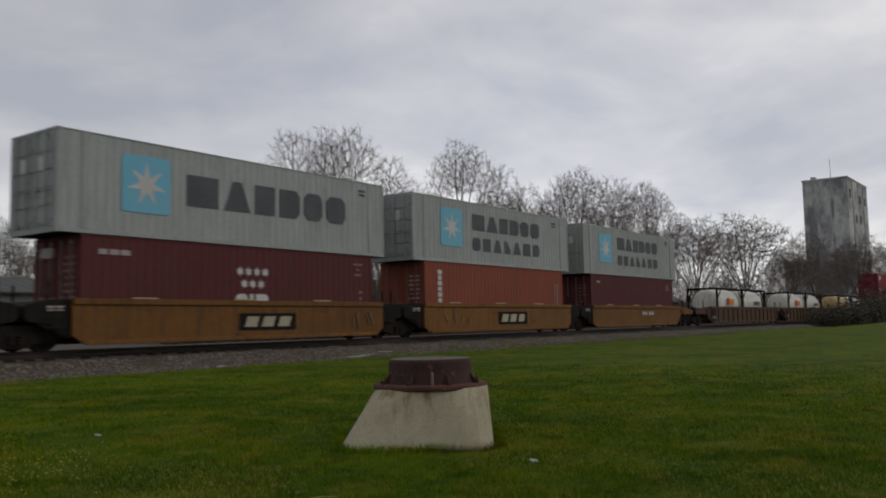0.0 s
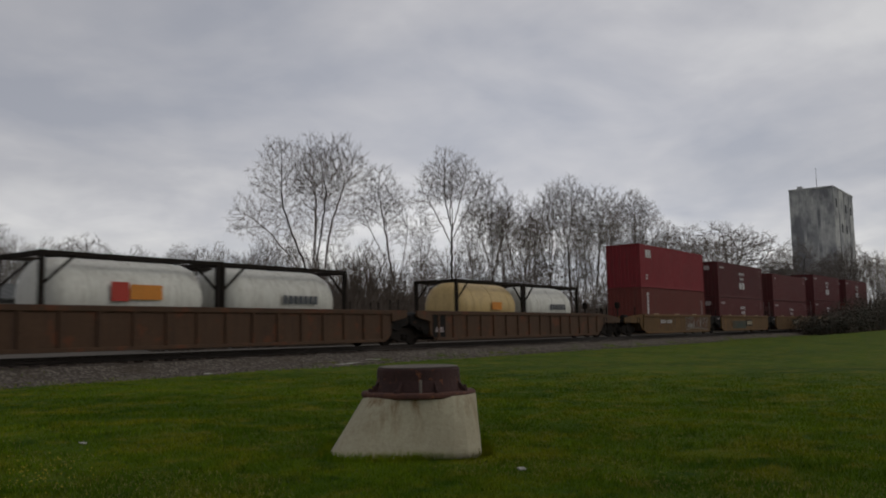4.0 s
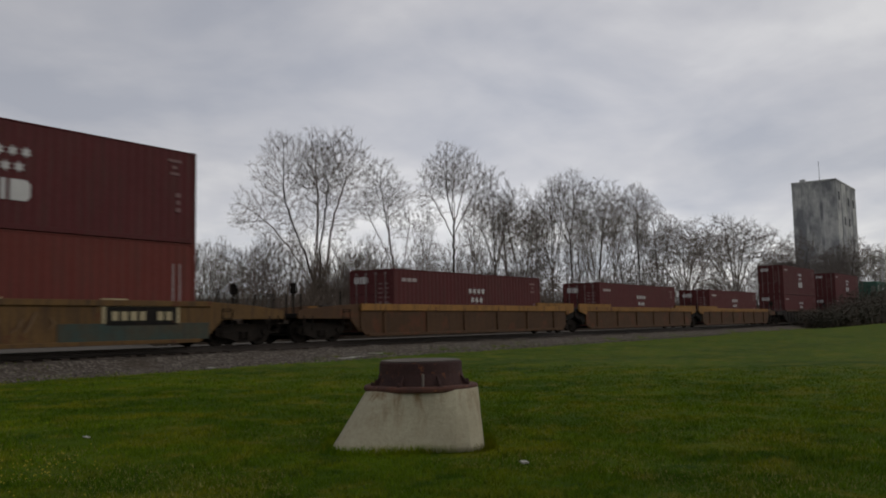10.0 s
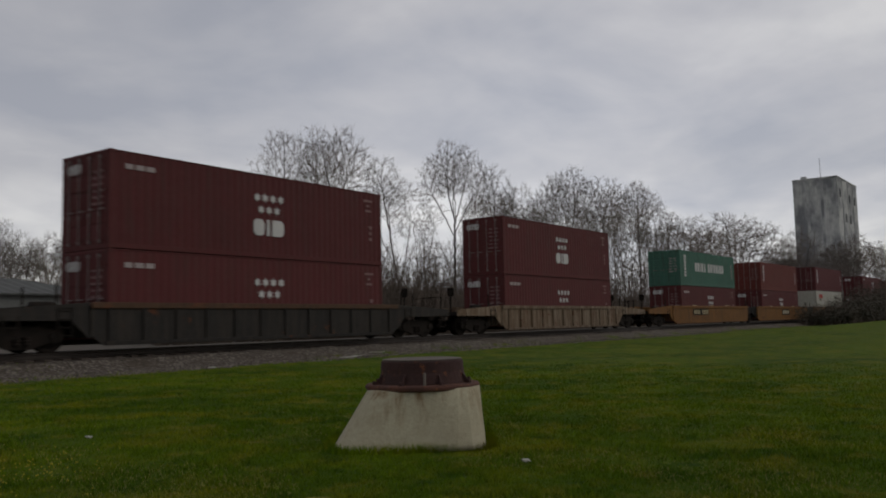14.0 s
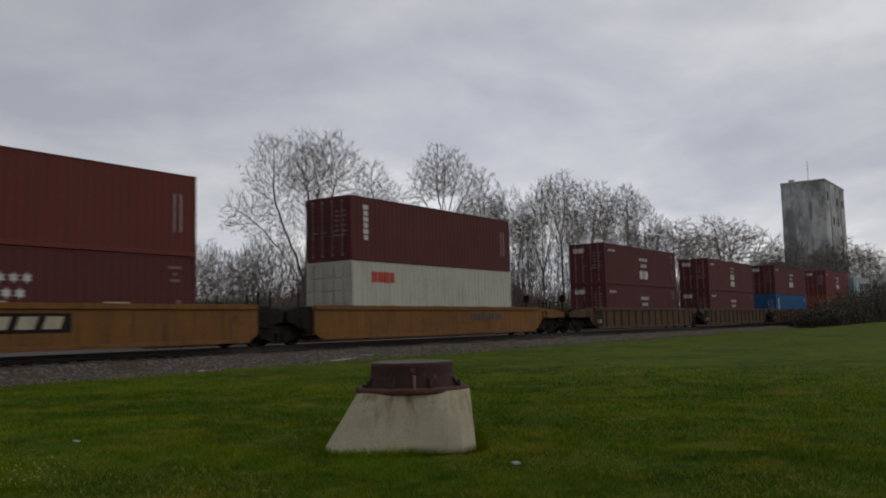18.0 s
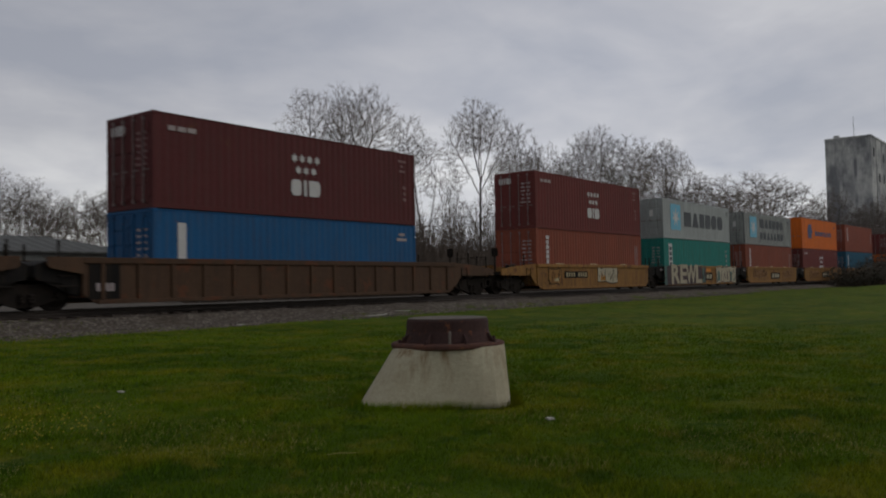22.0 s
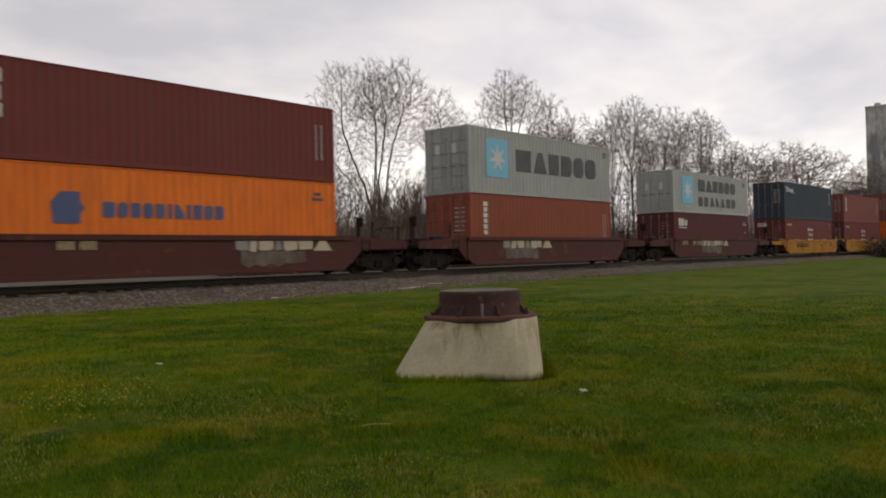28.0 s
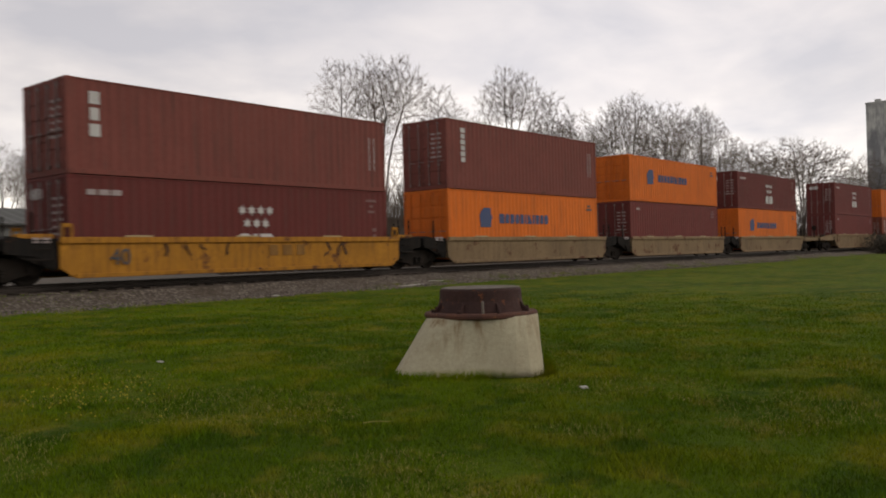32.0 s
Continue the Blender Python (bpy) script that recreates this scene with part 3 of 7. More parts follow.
# ---- bare trees ----
def grow(seed, stems, domes, count, twig=0.0084, step=0.36):
    """A leafless tree: bare stems, each a line of points, from which branches reach out step by step until they fill rounded domes of (x, y, z, radius, half height); the limbs thicken towards the foot by the number of twigs that they carry. Returns trunk and crown."""
    rng = np.random.default_rng(seed)
    share = np.array([w * w * h for _, _, _, w, h in domes])
    pick = rng.choice(len(domes), count, p=share / share.sum())
    ball = rng.normal(size=(count, 3))
    ball *= (rng.random(count) ** 0.37 / np.linalg.norm(ball, axis=1))[:, None]
    dome = np.array(domes)[pick]
    goals = dome[:, :3] + ball * dome[:, [3, 3, 4]]
    at, way, up_to = [], [], []

    def put(p, d, parent):
        at.append(np.array(p, float))
        way.append(np.array(d, float))
        up_to.append(parent)

    for j, line in enumerate(stems):
        line = [np.array(p, float) for p in line]
        last = -1 if j == 0 else int(np.argmin([np.linalg.norm(q - line[0]) for q in at]))
        if j == 0:
            put(line[0], (0, 0, 1), -1)
            last = 0
        here = at[last]
        for q in line[1:]:
            n = max(1, int(np.linalg.norm(q - here) / step))
            for k in range(n):
                p = here + (q - here) * (k + 1) / n + rng.normal(0, 0.035, 3)
                d = (q - here) / max(1e-6, np.linalg.norm(q - here))
                put(p, d, last)
                last = len(at) - 1
            here = q
    far = np.full(count, 1e9)
    who = np.zeros(count, int)
    fresh = list(range(len(at)))
    alive = np.ones(count, bool)
    for _ in range(90):
        for i0 in range(0, len(fresh), 200):
            ids = np.array(fresh[i0:i0 + 200])
            d = np.linalg.norm(goals[:, None, :] - np.array([at[i] for i in ids])[None], axis=2)
            k = d.argmin(1)
            best = d[np.arange(count), k]
            near = best < far
            far[near], who[near] = best[near], ids[k[near]]
        alive &= far > step * 1.05
        if not alive.any():
            break
        pull = {}
        for i in np.nonzero(alive)[0]:
            v = goals[i] - at[who[i]]
            pull.setdefault(who[i], []).append(v / np.linalg.norm(v))
        fresh = []
        for i, vs in pull.items():
            v = np.mean(vs, 0)
            v = v / max(1e-6, np.linalg.norm(v)) + 0.55 * way[i] + np.array((0, 0, 0.10)) + rng.normal(0, 0.10, 3)
            v /= np.linalg.norm(v)
            p = at[i] + v * step
            mine = np.nonzero(alive & (who == i))[0]
            if np.linalg.norm(goals[mine] - p, axis=1).min() >= far[mine].min():
                alive[mine] = False
                continue
            put(p, v, i)
            fresh.append(len(at) - 1)
        if not fresh:
            break
    n = len(at)
    weight, kids = np.zeros(n), [[] for _ in range(n)]
    for i in range(n - 1, -1, -1):
        if weight[i] == 0:
            weight[i] = 1.0
        if up_to[i] >= 0:
            weight[up_to[i]] += weight[i]
            kids[up_to[i]].append(i)
    radius = twig * 1.04 * weight ** 0.425
    wood, crown = Geo(), Geo()
    todo = [(-1, 0)]
    while todo:
        parent, i = todo.pop()
        line, thick = ([at[parent]], [radius[i]]) if parent >= 0 else ([], [])
        first = radius[i]
        while True:
            line.append(at[i])
            thick.append(radius[i] * (1.35 if at[i][2] < 0.3 else 1.0))
            if not kids[i]:
                break
            main = max(kids[i], key=lambda k: weight[k])
            todo += [(i, k) for k in kids[i] if k != main]
            i = main
        if first < 0.03 and len(line) > 3:
            line, thick = line[:-1:2] + line[-1:], thick[:-1:2] + thick[-1:]
        (wood if first > 0.085 else crown).tube(line, thick, 7 if first > 0.085 else 5 if first > 0.04 else 3, False)
    # fine shoots on the outer branches
    for i in range(n):
        if radius[i] > 0.034 or up_to[i] < 0:
            continue
        for k in range(8 if not kids[i] else 4):
            d = way[i] + rng.normal(0, 0.45, 3) + np.array((0, 0, 0.25))
            d /= np.linalg.norm(d)
            a, u = at[i], np.cross(d, (0.31, 0.95, 0.07))
            u *= twig * 0.9 / np.linalg.norm(u)
            w = np.cross(d, u)
            crown.add([a + u, a - 0.5 * u + 0.87 * w, a - 0.5 * u - 0.87 * w, a + d * rng.uniform(0.4, 0.9)], [(0, 1, 3), (1, 2, 3), (2, 0, 3)])
    return wood, crown


def tree_kind(*spec):
    a, b = grow(*spec)
    tall = max(v[2] for v in b.v)
    return a.mesh("trunk", BARK, True), b.mesh("crown", TWIG), tall


def ring_of(n, radius, z, w, h, turn=0.0):
    """Domes set in a ring round the trunk."""
    return tuple((radius * math.cos(turn + 6.283 * i / n), radius * math.sin(turn + 6.283 * i / n), z, w, h) for i in range(n))


def splayed(n, z0, r1, z1, r2, z2, turn=0.0):
    """Limbs that leave the trunk at height z0 and rise outwards."""
    out = []
    for i in range(n):
        a = turn + 6.283 * i / n + 0.3 * math.sin(5.0 * i)
        c, s = math.cos(a), math.sin(a)
        k = 1.0 + 0.14 * math.sin(3.0 * i + 1)
        out.append([(0, 0, z0 * (0.85 + 0.1 * i / n)), (r1 * c * k, r1 * s * k, z1 * k), (r2 * c * k, r2 * s * k, z2 * k)])
    return out


def build_trees():
    trunk = lambda *z: [(0, 0, -0.4)] + [(0.12 * math.sin(1.7 * q), 0.10 * math.cos(1.3 * q), q) for q in z]
    kinds = {
        "wide": tree_kind(7, [[(0, 0, -0.4), (0, 0, 1.5), (-0.3, 0, 4), (-0.45, 0.1, 8), (-0.4, 0.2, 11.5)], [(-0.1, 0, 2), (-1.5, 0.2, 6.8), (-2.6, 0.3, 9.5), (-3.2, 0.3, 12)],
                              [(0, 0, 2.6), (0.35, -0.2, 7), (0.9, -0.3, 10), (1.8, -0.3, 12.5)], [(-0.6, 0, 4), (-2.5, -0.3, 7), (-4.2, -0.4, 9), (-5.6, -0.4, 10.2)],
                              [(0, 0, 3), (-0.6, 1.2, 7), (-0.5, 2, 10), (-0.5, 2.2, 12)], [(0, 0, 3), (-0.3, -1.3, 7), (0.2, -2, 10), (0.4, -2.2, 12)]],
                         ((-3.4, 0, 13.4, 2.3, 3.3), (-0.6, 0, 13.8, 2.1, 3.1), (2.0, 0, 13.7, 2.1, 3.3), (-6.4, -0.3, 10.2, 2.0, 1.7), (-4.4, 0, 9.9, 1.9, 2.1), (2.7, 0, 11.2, 1.7, 2.1), (-1.6, 0, 9.6, 1.6, 2.0), (0.9, 0, 9.4, 1.5, 2.2), (-2.6, 0, 7.2, 1.6, 1.2),
                          (-0.5, 2.2, 13.2, 2.2, 3), (0.3, -2.2, 13.0, 2.2, 3)), 6400),
        "lean": tree_kind(12, [[(0, 0, -0.4), (-0.2, 0, 3), (-0.9, 0, 7), (-1.3, 0.1, 10), (-1.7, 0.1, 12.6)], [(-0.7, 0, 5.6), (-2, 0, 8.5), (-2.9, 0, 10.6)], [(-0.3, 0, 4), (0.3, 0.2, 7), (0.7, 0.2, 9)],
                              [(-0.9, 0, 7.2), (-1.1, 1, 9.5), (-1.2, 1.3, 11)]],
                         ((-1.7, 0, 12.9, 1.6, 2.2), (-0.9, 0, 11.4, 1.8, 2.1), (0.3, 0.3, 9.4, 1.3, 1.6), (-2.6, 0, 11.0, 1.2, 1.4), (-1.2, 1.2, 11.6, 1.4, 1.9)), 1900),
        "fork": tree_kind(15, [[(0, 0, -0.4), (0, 0, 5), (0.1, 0, 10.5), (-0.5, 0, 13.5), (-0.5, 0, 15.6)], [(0.1, 0, 10), (0.9, 0.1, 13), (1.5, 0.1, 15.2)], [(0, 0, 9), (-1.4, -0.1, 12), (-2.3, -0.1, 13.8)],
                              [(0.1, 0, 9.6), (1.8, -0.3, 12.6), (2.7, -0.3, 14.4)], [(0, 0, 9.5), (0.2, 1.2, 12.5), (0, 1.7, 14.5)], [(0, 0, 9.8), (0, -1.1, 12.5), (0.2, -1.6, 14.5)]],
                         ((-1.4, 0, 14.8, 1.9, 2.2), (1.1, 0, 15.4, 1.9, 2.3), (-0.3, 0, 16.2, 1.5, 2.2), (-2.7, 0, 13.2, 1.4, 1.4), (2.4, 0, 12.2, 1.2, 1.2), (-1.6, 0.2, 11.2, 1.1, 1.0), (0, 1.5, 14.8, 1.6, 2), (0, -1.5, 14.6, 1.6, 2), (2.6, 0, 14.5, 1.3, 1.5)), 3600),
        "tall": tree_kind(23, [trunk(3, 6, 9, 12, 14)] + splayed(5, 7.5, 1.3, 10.5, 2.3, 13) + splayed(4, 5.2, 1.2, 7.6, 2.0, 9.2, 0.7),
                         ((0, 0, 14.6, 2.4, 3.4),) + ring_of(4, 1.7, 12.4, 1.8, 2.8) + ring_of(3, 1.5, 8.8, 1.5, 1.8, 0.6), 3200),
        "vase": tree_kind(34, [trunk(2.6)] + splayed(5, 2.6, 1.0, 7.5, 2.4, 12.5), ((0, 0, 13.6, 2.2, 3.6),) + ring_of(5, 2.2, 12.6, 1.8, 3.3), 3600),
        "slim": tree_kind(41, [trunk(4, 8, 12, 14.5)] + splayed(5, 8, 0.8, 10.6, 1.5, 13), ((0, 0, 14.0, 1.7, 3.0), (0.4, 0.2, 11.4, 1.6, 2.2), (-0.5, -0.2, 9.4, 1.2, 1.8)), 1700),
        "broad": tree_kind(45, [trunk(1.5, 3)] + splayed(7, 2.6, 1.7, 5.2, 3.2, 7.2) + splayed(3, 3.0, 0.5, 6, 0.9, 9, 0.4),
                          ((0, 0, 8.6, 2.8, 2.8),) + ring_of(6, 3.3, 7.2, 2.0, 2.1, 0.3), 3300, 0.0115),
        "open": tree_kind(52, [trunk(1.5, 3, 5, 7.4)] + splayed(5, 2.6, 2.0, 5.0, 3.6, 6.4) + splayed(4, 4.4, 1.4, 6.6, 2.2, 8.2, 0.5), ((0, 0, 8.6, 2.2, 2.2),) + ring_of(5, 3.2, 6.6, 1.6, 1.7, 0.3) + ring_of(4, 1.9, 8, 1.4, 1.5), 1400, 0.0095),
        "small": tree_kind(56, [trunk(0.6)] + splayed(6, 0.6, 0.6, 2.4, 1.2, 4.6), ((0, 0, 5.0, 1.6, 2.2),) + ring_of(3, 1.1, 3.8, 1.2, 1.6), 1000, 0.0092),
    }
    # kind, bearing from the camera in degrees, distance, height, turn
    rows = (
        ("wide", 47.1, 67, 17.3, -47), ("lean", 52.4, 72, 15.6, -52), ("fork", 55.9, 80, 18.9, -56), ("slim", 53.9, 84, 12.8, 200), ("tall", 58.7, 86, 17.5, 200),
        ("small", 44.3, 66, 9.2, 70), ("small", 42.2, 68, 7.6, 150), ("vase", 60.6, 93, 16.6, 300), ("slim", 57.4, 90, 16.2, 120), ("tall", 62.6, 100, 18.6, 15),
        ("fork", 63.9, 103, 20.1, 140), ("vase", 65.6, 108, 19.6, 230), ("slim", 66.7, 114, 20.2, 60), ("fork", 68.3, 119, 20.6, 200), ("vase", 69.5, 124, 18.2, 250), ("slim", 64.9, 112, 16.4, 10), ("slim", 61.6, 100, 15.2, 75), ("tall", 61.2, 104, 16.0, 310), ("tall", 64.4, 118, 17.6, 90), ("vase", 67.3, 124, 18.0, 40), ("lean", 59.6, 96, 15.8, 20), ("small", 71.8, 128, 11.5, 130), ("small", 73.6, 136, 10.5, 15), ("small", 75.2, 140, 10.5, 260), ("small", 68.6, 122, 12.0, 200), ("small", 67.4, 110, 10.5, 330),
        ("broad", 71.2, 142, 18.1, 0), ("broad", 74.3, 160, 20.6, 120), ("small", 70.2, 132, 10.4, 80), ("small", 72.9, 150, 10.8, 210), ("broad", 77.0, 158, 12.4, 200),
        ("small", 76.1, 150, 9.6, 33), ("small", 79.1, 152, 10.0, 75), ("small", 80.2, 150, 11.8, 190), ("broad", 80.9, 146, 13.6, 280), ("open", 78.2, 144, 15.2, 20), ("open", 77.2, 152, 14.4, 140), ("broad", 82.4, 178, 15.0, 40), ("vase", 31.5, 100, 12.2, 60), ("open", 29.9, 98, 12.0, 200), ("vase", 33.3, 108, 12.4, 310), ("small", 27.2, 95, 11.6, 20), ("vase", 35.4, 112, 12.7, 100), ("vase", 38.0, 118, 13.7, 170), ("slim", 40.4, 118, 13.9, 20), ("small", 43.2, 104, 12.6, 190), ("broad", 83.4, 185, 11.0, 90),
        ("small", 57.2, 84, 9.5, 250), ("small", 61.3, 95, 9.0, 310), ("small", 49.6, 70, 8.2, 100), ("small", 53.6, 76, 9.0, 15), ("small", 66.4, 112, 11.0, 45),
        ("small", 48.6, 72, 8.8, 30), ("small", 50.7, 74, 9.4, 290), ("small", 54.6, 79, 9.0, 170), ("small", 56.5, 82, 10.0, 50), ("small", 59.6, 90, 10.4, 10), ("small", 62.7, 100, 10.8, 120),
        ("open", 32.2, 84, 10.8, 130), ("slim", 27.6, 80, 10.8, 10), ("tall", 25.6, 80, 11.6, 220), ("vase", 28.4, 88, 10.8, 140), ("vase", 23.6, 76, 11.0, 300), ("small", 29.2, 92, 9.8, 170), ("tall", 26.6, 86, 11.8, 80), ("slim", 24.6, 90, 12.2, 180), ("small", 78.7, 118, 8.2, 50), ("small", 77.3, 122, 6.6, 10), ("small", 30.6, 114, 9.6, 10), ("open", 34.8, 116, 10.4, 60), ("small", 36.9, 114, 11.4, 110), ("small", 38.7, 118, 13.2, 160), ("small", 40.7, 114, 12.7, 210), ("broad", 80.0, 128, 8.6, 70), ("small", 35.6, 124, 12.4, 55),
        ("slim", 37.6, 126, 14.2, 240), ("small", 39.8, 122, 13.8, 330), ("small", 33.9, 122, 10.6, 20), ("slim", 21.5, 78, 10.2, 120), ("small", 19.6, 80, 9.5, 200),
        ("small", 45.9, 82, 10.2, 260), ("small", 64.8, 112, 11.0, 160), ("small", 69.3, 128, 11.0, 290), ("small", 42.4, 116, 13.2, 100), ("small", 36.6, 128, 11.0, 290),
    )
    names = {"wide": "tall spreading leafless tree with a broad rounded crown", "lean": "leaning leafless tree with a light open crown", "fork": "tall leafless tree with a bare trunk forking high up",
             "tall": "tall leafless tree with upright limbs", "slim": "slender leafless tree with a narrow crown", "vase": "leafless tree with a vase-shaped crown of fine twigs",
             "broad": "broad leafless tree with a rounded twiggy crown", "open": "open-crowned leafless tree with wide level limbs", "small": "small leafless tree with dense fine twigs"}
    first = {}
    for kind, bearing, dist, height, turn in rows:
        x, y = dist * math.sin(radians(bearing)), dist * math.cos(radians(bearing))
        k = height / kinds[kind][2]
        m = pose(x, y, ground_z(x, y), 0, 0, turn)
        if kind not in first:
            ob = thing("tree", names[kind], "tree", "bare trees behind the railway", m=m)
            part("trunk", kinds[kind][0], ob)
            part("crown", kinds[kind][1], ob)
            first[kind] = ob
        else:
            ob = copy_thing(first[kind], m)
        ob.scale = (k, k, k)


build_trees()


def build_brush():
    """Low leafless scrub along the foot of the trees, and an evergreen thicket beside the track far along."""
    rng = random.Random(77)
    g = Geo()
    for i in range(9000):
        b = rng.uniform(36, 84)
        if b < 44.5 and rng.random() < 0.8:
            continue
        line = 40 + rng.uniform(-3, 9)
        dist = min(line / math.cos(radians(min(b, 75))), 165) * rng.uniform(0.93, 1.05)
        x, y = dist * math.sin(radians(b)), dist * math.cos(radians(b))
        h = rng.uniform(1.4, 4.6) * (0.8 + 0.5 * noise.noise((x * 0.08, y * 0.08, 3)))
        p = Vector((x, y, ground_z(x, y) - 0.1))
        for s in range(3):
            d = Vector((rng.uniform(-0.5, 0.5), rng.uniform(-0.5, 0.5), 1)).normalized()
            q = p + d * h * 0.55
            e = q + (d + Vector((rng.uniform(-0.5, 0.5), rng.uniform(-0.5, 0.5), 0.2))).normalized() * h * 0.5
            g.tube([p, q, e], [0.040, 0.028, 0.012], 3, False)
            w = q.lerp(e, rng.random())
            g.tube([w, w + Vector((rng.uniform(-1, 1), rng.uniform(-1, 1), rng.uniform(0.1, 1))) * h * 0.26], [0.016, 0.009], 3, False)
    for i in range(2400):
        b = rng.uniform(46, 77)
        dist = min(44 / math.cos(radians(min(b, 72))), 140) * rng.uniform(0.97, 1.12)
        x, y = dist * math.sin(radians(b)), dist * math.cos(radians(b))
        h = rng.uniform(3.2, 7.8) * (0.85 + 0.5 * noise.noise((x * 0.1, y * 0.1, 8)))
        p = Vector((x, y, ground_z(x, y) - 0.1))
        d = Vector((rng.gauss(0, 0.12), rng.gauss(0, 0.12), 1)).normalized()
        line = [p, p + d * h * 0.5 + Vector((rng.gauss(0, 0.1), rng.gauss(0, 0.1), 0)), p + d * h]
        g.tube(line, [0.045, 0.03, 0.010], 3, False)
        for k in range(9):
            w = line[1].lerp(line[2], rng.uniform(-0.5, 0.95)) if k else line[1]
            a = rng.uniform(0, 6.28)
            g.tube([w, w + Vector((math.cos(a), math.sin(a), rng.uniform(0.8, 2.0))) * rng.uniform(0.4, 0.9)], [0.014, 0.007], 3, False)
    thing("brush", "dense leafless brown scrub at the foot of the trees", "bushes", kind="stuff", me=g.mesh("brush", BRUSH))
    g = Geo()
    g2 = Geo()
    for i in range(1500):
        x = rng.uniform(88, 132)
        y = bend_y(x) - rng.uniform(3.6, 13) * (0.55 + 0.45 * smooth(88, 98, x))
        h = (1.6 + 2.3 * smooth(86, 104, x) + 1.7 * smooth(102, 122, x)) * rng.uniform(0.5, 1.1)
        c = Vector((x, y, ground_z(x, y)))
        g2.tube([c, c + Vector((rng.uniform(-0.5, 0.5), rng.uniform(-0.5, 0.5), h))], [0.04, 0.012], 3)
        for k in range(26):
            p = c + Vector((rng.gauss(0, 0.55), rng.gauss(0, 0.55), h * rng.random() ** 0.7))
            a, e = rng.uniform(0, 6.28), rng.uniform(-0.6, 0.9)
            u = Vector((math.cos(a), math.sin(a), e)).normalized() * rng.uniform(0.07, 0.17)
            w = u.cross(Vector((rng.uniform(-1, 1), rng.uniform(-1, 1), 1))).normalized() * 0.06
            n = len(g.v)
            g.v += [tuple(p - u), tuple(p + w), tuple(p + u), tuple(p - w)]
            g.f.append((n, n + 1, n + 2, n + 3))
    ob = thing("thicket", "dark tangled thicket beside the track", "bushes", kind="stuff", me=g.mesh("thicket", BUSHLEAF))
    part("stems", g2.mesh("stems", BRUSH), ob)


build_brush()


# ---- buildings ----
def build_tower():
    t = thing("concrete_tower", "tall stained grey concrete grain tower with a flat roof", "tower", m=pose(167.3, 28.0, 0, 0, 0, -2))
    L, W, Hh = 17.0, 7.8, 26.4
    walls = (("wall", (0, 0.35, 0, W)), ("wall", (L - 0.35, L, 0, W)), ("wall", (0.35, L - 0.35, 0, 0.35)), ("wall", (0.35, L - 0.35, W - 0.35, W)))
    for name, (x0, x1, y0, y1) in walls:
        part(name, Geo().box(x0, x1, y0, y1, -0.3, Hh, 0.04).mesh("wall", TOWER), t)
    part("roof", Geo().box(-0.08, L + 0.08, -0.08, W + 0.08, Hh, Hh + 0.35, 0.05).mesh("roof", TOWER), t, "flat roof slab with a worn edge")
    for y in (2.45, 5.0):
        part("pilaster", Geo().box(-0.03, 0, y, y + 0.5, -0.3, Hh - 0.02, 0.01).mesh("pilaster", TOWER), t)
    for x in (3.6, 8.2, 12.8):
        part("pilaster", Geo().box(x, x + 0.55, -0.08, 0, -0.3, Hh - 0.02, 0.02).mesh("pilaster", TOWER), t)
    glass = material("dark_window_glass", (0.02, 0.024, 0.03), rough=0.6, bump=0.0, spec=0.12)
    wm = Geo().box(0, 1.0, -0.06, -0.012, 0, 1.5).mesh("window", glass)
    fm = Geo().box(-0.04, 1.04, -0.07, -0.005, -0.08, -0.0).mesh("sill", SHEDROOF)
    for x, z in ((1.5, 23.0), (9.4, 22.6), (13.9, 22.6), (5.6, 18.6), (9.4, 18.6)):
        w = part("window", wm, t, "small dark window", m=pose(x, 0, z))
        part("sill", fm, w)
    part("hatch", Geo().box(1.3, 2.4, 5.7, 6.6, Hh + 0.35, Hh + 1.0, 0.05).mesh("hatch", TOWER), t, "small roof hatch")
    part("antenna", Geo().tube([(2.0, 3.2, Hh + 0.3), (2.0, 3.2, Hh + 4.3)], [0.05, 0.03], 6).mesh("antenna", STEEL), t, "thin roof antenna mast")
    h = thing("annex_building", "low grey concrete annex beside the tower", "building", m=pose(163.5, 36.2, 0, 0, 0, -2))
    part("wall", Geo().box(0, 9, 0, 2.7, -0.3, 11.2, 0.05).mesh("annex_wall", ANNEX), h)
    part("roof", Geo().box(-0.25, 9.25, -0.25, 2.95, 11.2, 11.5, 0.04).mesh("annex_roof", TOWER), h)
    for z in (8.3, 5.0):
        part("window", Geo().box(-0.05, -0.008, 0.8, 1.8, z, z + 1.4).mesh("window", glass), h)


build_tower()


